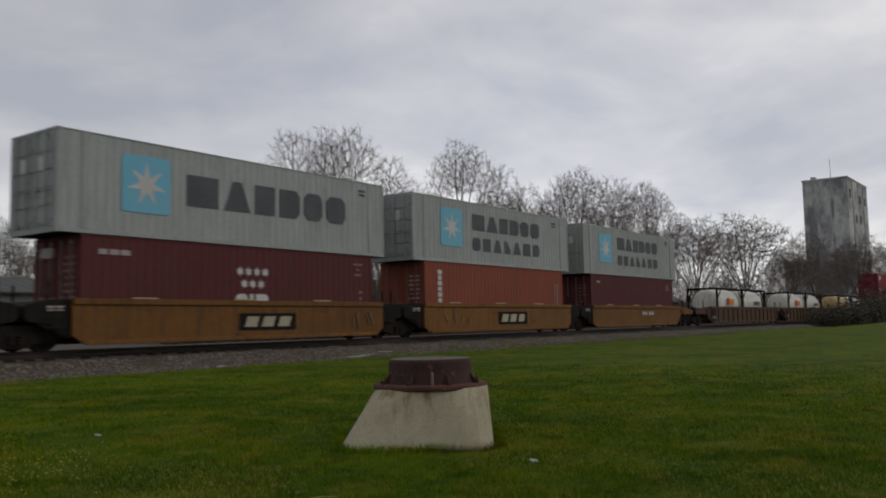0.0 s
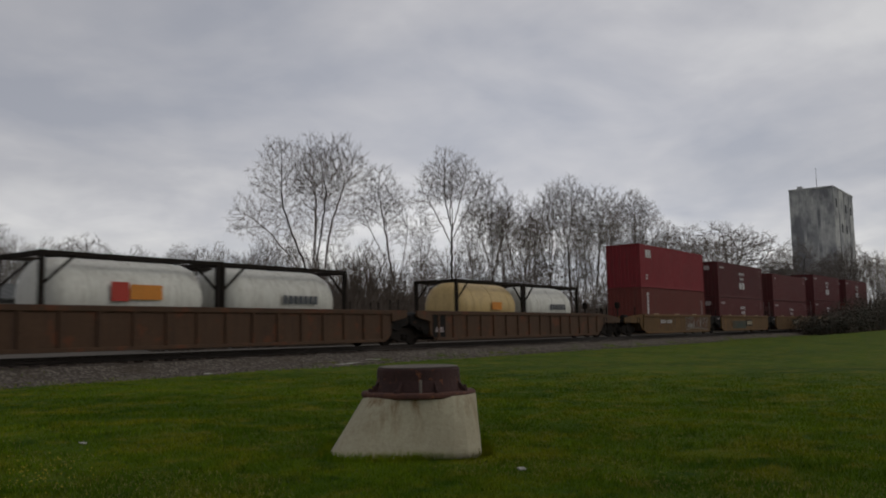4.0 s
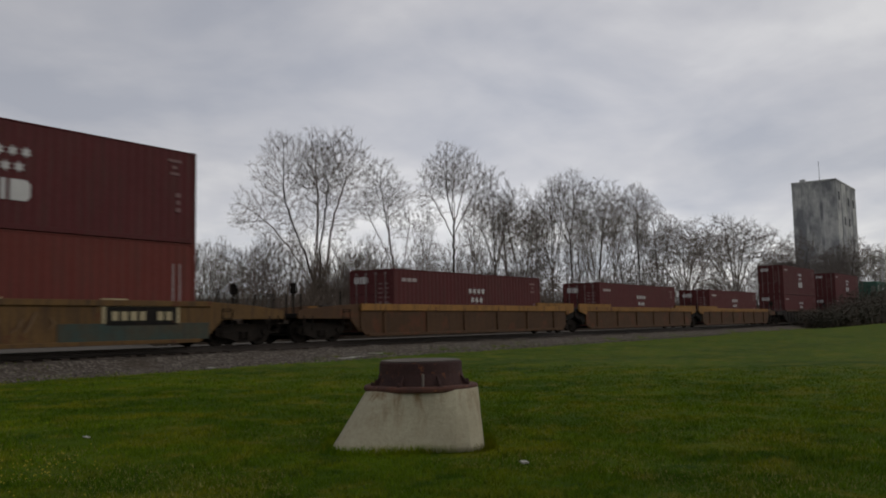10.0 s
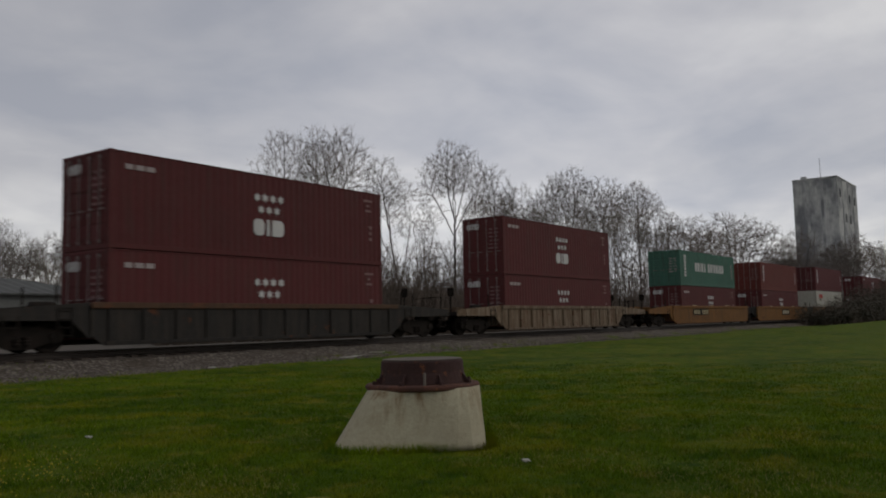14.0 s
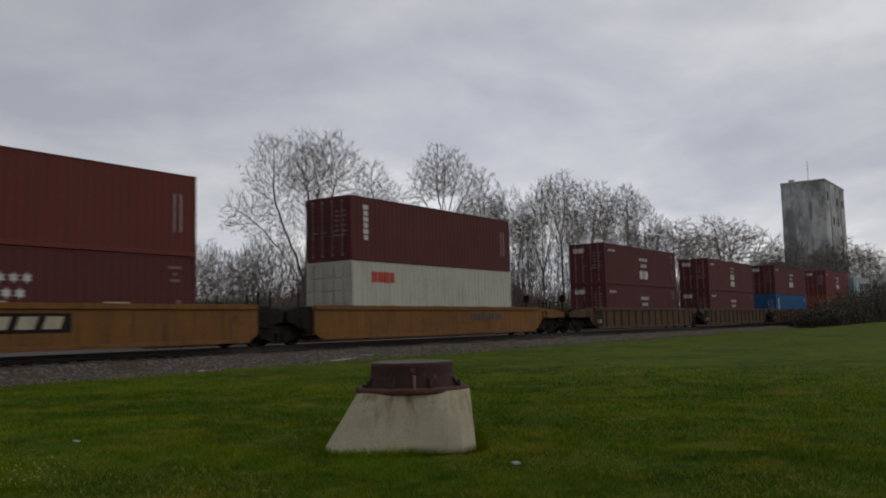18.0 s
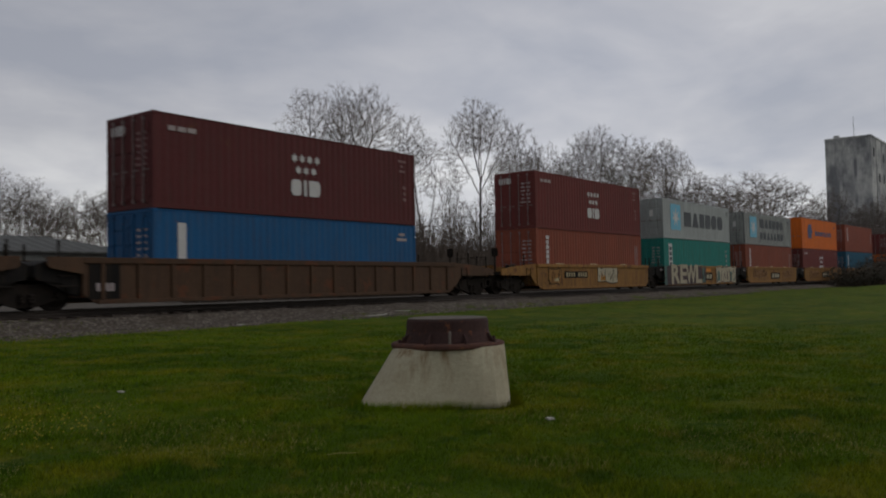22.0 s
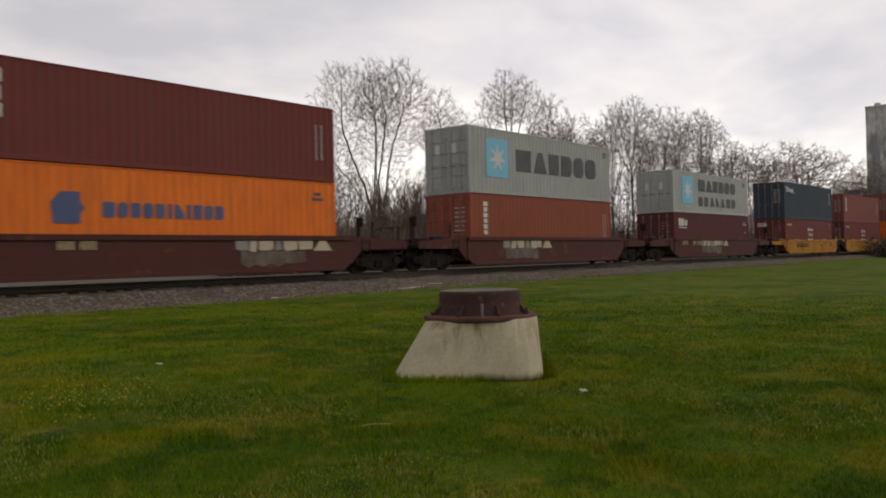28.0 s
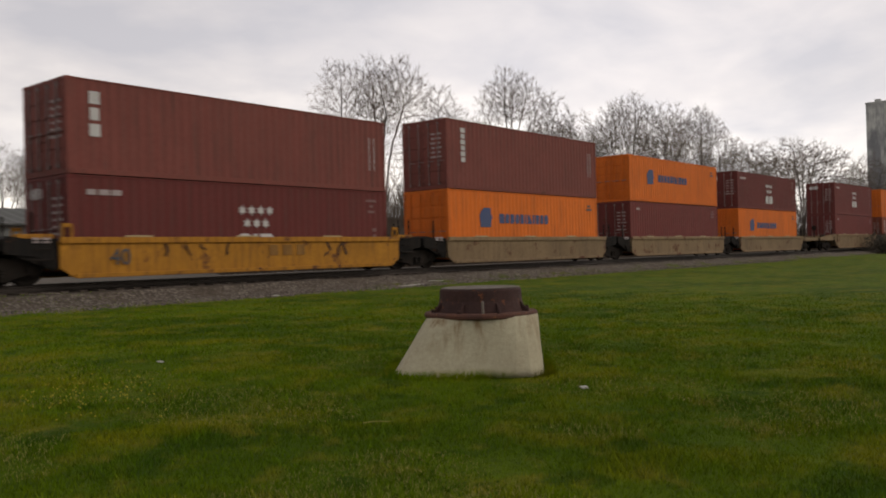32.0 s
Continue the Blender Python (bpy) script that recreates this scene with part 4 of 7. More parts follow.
def build_shed():
    s = thing("long_shed", "long low grey shed with a shallow sloped roof", "building", m=pose(8, 53, 0.35))
    L, W, Hh, R, hip = 27.0, 11.0, 3.55, 4.75, 4.1
    part("wall", Geo().box(0, L, 0, 0.2, -0.3, Hh, 0.01).mesh("shed_wall", SHEDWALL), s)
    part("wall", Geo().box(0, L, W - 0.2, W, -0.3, Hh, 0.01).mesh("shed_wall", SHEDWALL), s)
    part("wall", Geo().box(L - 0.2, L, 0.2, W - 0.2, -0.3, Hh, 0.01).mesh("shed_wall", SHEDWALL), s)
    for x in (0,):
        g = Geo().add([(a, y, z) for a in (x, x + 0.2) for y, z in ((0.2, -0.3), (W - 0.2, -0.3), (W - 0.2, Hh), (W / 2, R - 0.1), (0.2, Hh))],
                      [(0, 1, 2, 3, 4), (9, 8, 7, 6, 5)] + [(i, 5 + i, 5 + (i + 1) % 5, (i + 1) % 5) for i in range(5)])
        part("gable", g.mesh("gable", SHEDWALL), s)
    for k in (0, 1):
        y0, y1 = (-0.4, W / 2) if k == 0 else (W + 0.4, W / 2)
        g = Geo()
        n = 60
        for i in range(n + 1):
            x = -0.3 + (L + 0.6) * i / n
            h = 0.05 if i % 2 else 0.0
            f = max(0.0, min(1.0, (L + 0.3 - x) / hip))
            ym, zm = y0 + (y1 - y0) * f, Hh - 0.12 + (R - Hh + 0.12) * f
            g.v += [(x, y0, Hh - 0.12 + h), (x, ym, zm + h), (x, y0, Hh - 0.2), (x, ym, zm - 0.08)]
        for i in range(n):
            a = 4 * i
            g.f += [(a, a + 4, a + 5, a + 1), (a + 2, a + 3, a + 7, a + 6), (a, a + 2, a + 6, a + 4), (a + 1, a + 5, a + 7, a + 3)]
        g.f += [(0, 1, 3, 2), (4 * n, 4 * n + 2, 4 * n + 3, 4 * n + 1)]
        part("roof", g.mesh("shed_roof", SHEDROOF), s, "ribbed grey roof slope")
    g = Geo().add([(L + 0.3, -0.4, Hh - 0.12), (L + 0.3, W + 0.4, Hh - 0.12), (L + 0.3 - hip, W / 2, R), (L + 0.3, -0.4, Hh - 0.2), (L + 0.3, W + 0.4, Hh - 0.2), (L + 0.3 - hip, W / 2, R - 0.08)],
                  [(0, 1, 2), (3, 5, 4), (0, 3, 4, 1), (1, 4, 5, 2), (2, 5, 3, 0)])
    part("roof", g.mesh("shed_roof", SHEDROOF), s, "grey roof end slope")


build_shed()


def build_depot():
    d = thing("low_building", "long low grey building with a pale flat roof edge", "building", m=pose(55.2, 83.4, 0.3, 0, 0, -39))
    L, W, Hh = 19.2, 8.0, 4.75
    for y0, y1 in ((0, 0.25), (W - 0.25, W)):
        part("wall", Geo().box(0, L, y0, y1, -0.4, Hh, 0.01).mesh("depot_wall", SHEDWALL), d)
    for x0 in (0, L - 0.25):
        part("wall", Geo().box(x0, x0 + 0.25, 0.25, W - 0.25, -0.4, Hh, 0.01).mesh("depot_wall", SHEDWALL), d)
    part("roof", Geo().box(-0.3, L + 0.3, -0.3, W + 0.3, Hh, Hh + 0.16, 0.02).mesh("depot_roof", PALEROOF), d, "pale flat roof")
    for i in range(8):
        part("fascia", Geo().box(-0.3 + 2.475 * i + 0.01, -0.3 + 2.475 * (i + 1) - 0.01, -0.36, -0.28, Hh - 0.34, Hh + 0.20, 0.01).mesh("fascia", PALEROOF), d, "pale roof edge")
    for i in range(4):
        part("door", Geo().box(1.6 + 4.6 * i, 4.4 + 4.6 * i, -0.05, 0.04, 0.0, 3.2, 0.02).mesh("depot_door", SHEDROOF), d, "grey roller door")


build_depot()


# ---- railway ----
def build_track():
    tr = thing("railway_track", "single railway track on grey ballast, bending away", "railway track", kind="structure")
    xs = [-80 + 5 * i for i in range(170)]

    def swept(profile, y_off):
        rings = [[(x, bend_y(x) + y_off + a, RAIL + z) for a, z in profile] for x in xs]
        return Geo().loft(rings)

    rail = [(-0.037, 0), (0.037, 0), (0.037, -0.035), (0.009, -0.05), (0.009, -0.14), (0.07, -0.155), (0.07, -0.172), (-0.07, -0.172), (-0.07, -0.155), (-0.009, -0.14),
            (-0.009, -0.05), (-0.037, -0.035)]
    for s in (-0.755, 0.755):
        part("rail", swept(rail, s).mesh("rail", RAILTOP), tr, "worn steel rail")
    bed = [(-2.75, -0.52), (-2.3, -0.40), (-1.75, -0.215), (-1.35, -0.2), (1.35, -0.2), (1.75, -0.215), (2.4, -0.30), (3.0, -0.5), (3.0, -0.8), (-2.75, -0.8)]
    fine = [-30 + 0.9 * i for i in range(200)]
    rings = []
    for x in fine:
        rings.append([(x, bend_y(x) + a + 0.12 * noise.noise((x * 0.7, a, 1)), RAIL + z + 0.035 * noise.noise((x * 1.3, a * 2, 9))) for a, z in bed])
    part("ballast_bed", Geo().loft(rings).mesh("ballast_bed", STONE), tr, "grey crushed stone ballast")
    return tr


TRACK = build_track()


# ---- the train: containers ----
MOVERS = []            # thing, its place along the train, height over the rail
WHEELSETS = []
HALF = 1.219
DECK = 0.33            # container floor over the rail


def corrugated(length, z0, z1, depth=0.015, period=0.278, back=0.05):
    """A closed corrugated panel in the xz plane, its outer face towards -y."""
    g, xs = Geo(), []
    n = int(length / period)
    p = length / n
    for i in range(n):
        x = -length / 2 + i * p
        xs += [(x, 0), (x + 0.26 * p, 0), (x + 0.5 * p, depth), (x + 0.76 * p, depth)]
    xs.append((length / 2, 0))
    k = len(xs)
    g.v = [(x, d, z) for z in (z0, z1) for x, d in xs] + [(x, depth + back, z) for z in (z0, z1) for x in (-length / 2, length / 2)]
    g.f = [(i, i + 1, k + i + 1, k + i) for i in range(k - 1)]
    g.f += [(2 * k, 2 * k + 2, 2 * k + 3, 2 * k + 1), (0, k, 2 * k + 2, 2 * k), (k - 1, 2 * k + 1, 2 * k + 3, 2 * k - 1)]
    return g


def plate(x0, x1, z0, z1, y=-HALF - 0.006):
    """A thin painted patch on a side that faces -y."""
    return Geo().box(x0, x1, y, y + 0.012, z0, z1)


def star(r1, r2, points, y0, y1):
    o = [((r1 if i % 2 == 0 else r2) * math.sin(math.pi * i / points), (r1 if i % 2 == 0 else r2) * math.cos(math.pi * i / points)) for i in range(2 * points)]
    return Geo().prism(o, y0, y1)


SIDE = -HALF - 0.006


def mark(ob, name, key, build, mat, x, z, label=""):
    """A painted mark on the near side, its middle at x and z."""
    return part(name, shared(key, build, mat), ob, label, m=pose(x, SIDE, z))


def block(ob, name, w, h, mat, x, z, label=""):
    return mark(ob, name, ("block", round(w, 2), round(h, 2)), lambda: Geo().box(-w / 2, w / 2, 0, 0.012, -h / 2, h / 2), mat, x, z, label)


SILHOUETTES = {
    "box": [(-0.5, -0.5), (0.5, -0.5), (0.5, 0.5), (-0.5, 0.5)],
    "peak": [(-0.5, -0.5), (0.5, -0.5), (0.16, 0.5), (-0.16, 0.5)],
    "oct": [(-0.5, -0.30), (-0.30, -0.5), (0.30, -0.5), (0.5, -0.30), (0.5, 0.30), (0.30, 0.5), (-0.30, 0.5), (-0.5, 0.30)],
    "round": [(-0.5, -0.5), (0.3, -0.5), (0.5, -0.3), (0.5, 0.3), (0.3, 0.5), (-0.5, 0.5)],
    "tilt": [(-0.5, -0.5), (0.3, -0.5), (0.5, 0.5), (-0.3, 0.5)],
    "wedge": [(-0.5, -0.5), (0.5, -0.5), (0.5, -0.2), (-0.1, 0.5), (-0.5, 0.5)],
}


def silhouette(kind, w, h):
    return Geo().prism([(x * w, z * h) for x, z in SILHOUETTES[kind]], 0, 0.012)


def row_of_blocks(ob, x0, x1, z, h, widths, mat, gap=0.12, name="letter_block", kinds=()):
    """Plain silhouettes in a row, in place of a painted word."""
    total = sum(widths)
    free = (x1 - x0) - gap * (len(widths) - 1)
    x = x0
    for i, w in enumerate(widths):
        ww, kind = free * w / total, kinds[i] if i < len(kinds) else "box"
        mark(ob, name, (kind, round(ww, 2), round(h, 2)), lambda: silhouette(kind, ww, h), mat, x + ww / 2, z)
        x += ww + gap


def small_bars(ob, x0, x1, z0, z1, mat, rows=2, seed=1):
    """Writing too small to read."""
    rng = random.Random(seed)
    step = (z1 - z0) / rows
    for r in range(rows):
        z = z1 - step * (r + 0.5)
        block(ob, "writing_bar", round((x1 - x0) * rng.choice((1.0, 0.8, 0.6)), 2), round(step * 0.55, 2), mat, (x0 + x1) / 2, z)


def mark_stars(ob, h):
    """Seven small stars over three broad letters, with writing in the upper corners."""
    for i in range(7):
        x, z = (-0.50 + 0.36 * i, h - 0.83) if i < 4 else (-0.32 + 0.36 * (i - 4), h - 1.24)
        mark(ob, "painted_star", "painted_star", lambda: star(0.165, 0.08, 6, 0, 0.012), WHITE, x, z)
    row_of_blocks(ob, -0.66, 0.72, h - 1.85, 0.56, (1.0, 0.30, 1.15), WHITE, 0.11, kinds=("oct", "box", "round"))
    for k in range(3):
        block(ob, "writing_bar", (0.26, 0.3, 0.3)[k], 0.15, PALE, -5.44 + 0.36 * k, h - 0.46)
    for k in range(3):
        block(ob, "writing_bar", (0.5, 0.16, 0.34)[k], 0.09, FAINT, 5.28, h - 0.36 - 0.2 * k)
    small_bars(ob, 5.32, 5.5, h - 2.0, h - 1.3, FAINT, 3, 4)


def mark_turned(ob, h):
    """As mark_stars, with a second block of letters above the first."""
    for i in range(7):
        x, z = (-0.42 + 0.30 * i, h - 0.62) if i < 4 else (-0.27 + 0.30 * (i - 4), h - 0.92)
        mark(ob, "painted_star", "small_painted_star", lambda: star(0.12, 0.06, 6, 0, 0.012), TAN_MARK, x, z)
    for z in (h - 1.38, h - 1.95):
        row_of_blocks(ob, -0.42, 0.50, z, 0.46, (1.0, 0.30, 1.15), WHITE, 0.07, kinds=("oct", "box", "round"))
    block(ob, "writing_bar", 0.9, 0.15, PALE, -5.1, h - 0.46)


def rounded(w, h, r, y0, y1):
    o = []
    for k, (sx, sz) in enumerate(((1, 1), (-1, 1), (-1, -1), (1, -1))):
        for i in range(5):
            a = math.pi / 2 * k + math.pi / 8 * i
            o.append((sx * (w - r) + r * math.cos(a), sz * (h - r) + r * math.sin(a)))
    return Geo().prism(o, y0, y1)


def mark_square_star(ob, h, x=-4.05):
    cz = h - (1.16 if h < 2.7 else 1.30)
    s = part("logo_square", shared("logo_square", lambda: rounded(0.82, 0.85, 0.12, 0.0, 0.012), SKYBLUE), ob, "light blue square", m=pose(x, SIDE, cz))
    part("logo_star", shared("logo_star", lambda: star(0.68, 0.24, 7, -0.008, 0.006), WHITE), s, "white seven-pointed star")
    return cz


def mark_one_line(ob, h):
    low = h < 2.7
    mark_square_star(ob, h)
    z = h - (1.22 if low else 1.28)
    row_of_blocks(ob, -2.60, 4.60, z, 0.98, (1.25, 1.15, 0.9, 1.0, 0.95, 1.05), DARK, 0.22, kinds=("box", "peak", "box", "round", "oct", "oct"))
    small_bars(ob, 5.35, 5.75, h - 0.62, h - 0.3, DARK, 2, 8)


def mark_two_line(ob, h):
    mark_square_star(ob, h)
    k = 0 if h < 2.7 else 0.12
    row_of_blocks(ob, -2.42, 3.72, h - 0.80 - k, 0.74, (1.25, 1.15, 0.9, 1.0, 0.95, 1.05), DARK, 0.18, kinds=("box", "peak", "box", "round", "oct", "oct"))
    row_of_blocks(ob, -2.42, 3.70, h - 1.82 - k, 0.60, (0.95, 0.9, 1.05, 0.8, 1.05, 1.0, 0.95), DARK, 0.26, kinds=("oct", "box", "peak", "wedge", "peak", "box", "round"))
    small_bars(ob, 5.0, 5.6, h - 0.62, h - 0.3, DARK, 2, 9)


def mark_column(ob, h, count=6, mat=None, x=-5.2, w=0.29, lh=0.19, gap=0.055):
    """A column of letters near the leading end."""
    z = h - 0.34
    x = x if h < 2.7 else x + 0.18
    for i in range(count):
        block(ob, "letter_block", w * (0.85 if i % 2 else 1.0), lh, mat or WHITE, x, z - lh / 2)
        z -= lh + gap
    for k in range(2):
        block(ob, "writing_bar", 0.05, 1.2, PALE, 5.25 + 0.24 * k, h - 1.25)


def mark_three(ob, h):
    mark_column(ob, h, 3, WHITE, -5.3, 0.30, 0.34, 0.10)


def mark_corner(ob, h):
    row_of_blocks(ob, -5.15, -4.25, h - 0.62, 0.52, (1.0, 1.0, 0.35), WHITE, 0.09)
    small_bars(ob, -5.2, -4.9, 0.5, 0.9, WHITE, 2, 2)


HAP = ("box", "oct", "round", "oct", "round", "box", "wedge", "box", "box", "oct", "round")


def mark_logo_word(ob, h):
    """A blue shield beside a long dark-blue word."""
    z = h - 1.15
    o = [(-0.40, -0.42), (0.34, -0.42), (0.34, -0.16), (0.46, 0.0), (0.34, 0.16), (0.34, 0.42), (-0.18, 0.42), (-0.46, 0.12)]
    mark(ob, "logo_shield", "logo_shield", lambda: Geo().prism(o, 0, 0.012), LOGOBLUE, -3.52, z)
    row_of_blocks(ob, -2.55, 1.38, z - 0.03, 0.42, (1, 0.8, 0.8, 0.8, 0.8, 0.35, 0.85, 0.35, 0.8, 0.8, 0.8), LOGOBLUE, 0.10, kinds=HAP)
    small_bars(ob, 5.0, 5.5, h - 0.7, h - 0.35, DARK, 2, 6)


def mark_wide_word(ob, h):
    """A large blue shield beside a long dark word."""
    z = h - 1.28
    o = [(-0.62, -0.66), (0.50, -0.66), (0.50, -0.30), (0.82, -0.06), (0.82, 0.14), (0.50, 0.26), (0.50, 0.66), (-0.36, 0.66), (-0.80, 0.12)]
    mark(ob, "logo_shield", "large_shield", lambda: Geo().prism(o, 0, 0.012), LOGOBLUE, -3.5, z + 0.06)
    row_of_blocks(ob, -1.80, 3.90, z - 0.10, 0.44, (1, 0.8, 0.8, 0.8, 0.8, 0.35, 0.85, 0.35, 0.8, 0.8, 0.8), LOGOBLUE, 0.16, kinds=HAP)
    small_bars(ob, 5.0, 5.5, h - 0.7, h - 0.35, DARK, 2, 6)


def mark_two_words(ob, h):
    z = h - 1.16
    row_of_blocks(ob, -3.08, -0.80, z, 0.66, (1, 1, 0.35, 1, 1), WHITE, 0.17, kinds=("oct", "box", "box", "box", "peak"))
    row_of_blocks(ob, -0.30, 3.30, z, 0.66, (1, 1, 0.35, 1, 1, 0.35, 1, 1), WHITE, 0.17, kinds=("oct", "box", "box", "round", "round", "box", "box", "oct"))
    mark_column(ob, h + 0.0, 7, WHITE, -5.12, 0.34, 0.185, 0.05)


def mark_panel(ob, h):
    s = part("name_panel", shared("name_panel", lambda: Geo().box(-0.27, 0.27, 0, 0.012, -0.95, 0.95), WHITE), ob, "white upright name panel", m=pose(-5.06, SIDE, h - 1.28))
    for i in range(5):
        part("letter_block", shared("panel_block", lambda: Geo().box(-0.16, 0.16, -0.006, 0.002, -0.12, 0.12), DARK), s, m=pose(0, 0, 0.62 - 0.34 * i))
    small_bars(ob, 5.1, 5.3, h - 1.9, h - 0.5, PALE, 4, 6)


def mark_red_word(ob, h):
    row_of_blocks(ob, -4.86, -3.42, h - 0.62, 0.42, (1, 1, 1, 0.8), RED_MARK, 0.06)


def mark_pair(ob, h):
    row_of_blocks(ob, -5.45, -4.72, h - 0.58, 0.46, (1, 1), WHITE, 0.06)
    row_of_blocks(ob, -4.60, -4.22, h - 0.62, 0.34, (1, 0.8), WHITE, 0.05)
    block(ob, "writing_bar", 1.2, 0.05, WHITE, -4.85, h - 0.92)
    small_bars(ob, 5.0, 5.6, h - 0.7, h - 0.4, PALE, 2, 6)
    for k in range(2):
        block(ob, "writing_bar", 0.12, 0.14, PALE, 5.35, h - 1.15 - 0.55 * k)


def mark_navy(ob, h):
    for k in range(3):
        block(ob, "logo_stripe", 0.62, 0.075, WHITE, -5.42 + 0.06 * k, h - 0.42 - 0.15 * k)
    row_of_blocks(ob, -4.92, -4.02, h - 0.62, 0.26, (1.0, 1.0, 1.0), WHITE, 0.08, kinds=("tilt", "wedge", "tilt"))
    block(ob, "logo_stripe", 1.1, 0.03, WHITE, -4.1, h - 0.80)
    for k in range(2):
        block(ob, "writing_bar", 0.06, 1.1, PALE, 5.30 + 0.24 * k, h - 1.0)


def mark_blue(ob, h):
    part("name_panel", shared("narrow_panel", lambda: Geo().box(-0.15, 0.15, 0, 0.012, -0.8, 0.8), WHITE), ob, "white upright name panel", m=pose(-5.1, SIDE, h - 1.2))
    small_bars(ob, 4.9, 5.5, h - 0.7, h - 0.3, PALE, 2, 6)


def mark_plain(ob, h):
    small_bars(ob, -5.5, -4.8, h - 0.52, h - 0.32, PALE, 1, 6)
    small_bars(ob, 4.9, 5.5, h - 0.8, h - 0.3, FAINT, 3, 6)


MARKS = {"stars": mark_stars, "turned": mark_turned, "one": mark_one_line, "two": mark_two_line, "column": mark_column, "three": mark_three, "corner": mark_corner,
         "word": mark_logo_word, "wide": mark_wide_word, "words": mark_two_words, "panel": mark_panel, "red": mark_red_word, "pair": mark_pair, "navy": mark_navy, "blue": mark_blue, "plain": mark_plain}
SAYS = {"stars": "white stars", "turned": "doubled letter blocks", "one": "blue star and dark word", "two": "blue star and dark words", "column": "white letter column",
        "three": "three white letter blocks", "corner": "white corner mark", "word": "blue shield and word", "wide": "large blue shield and dark word", "words": "white word blocks", "panel": "white name panel", "red": "small red word",
        "pair": "underlined white marks", "navy": "short white word", "blue": "narrow white panel", "plain": "small white writing"}
HUES = {"crimson": "dull red", "rose": "faded red", "wine": "wine-red", "maroon": "maroon", "plum": "dark plum-red", "brown": "red-brown", "red": "bright red", "grey": "pale grey", "dim": "grimy grey", "orange": "orange", "teal": "teal", "green": "green", "blue": "blue", "steel": "greenish blue",
        "navy": "dark blue", "cream": "cream"}


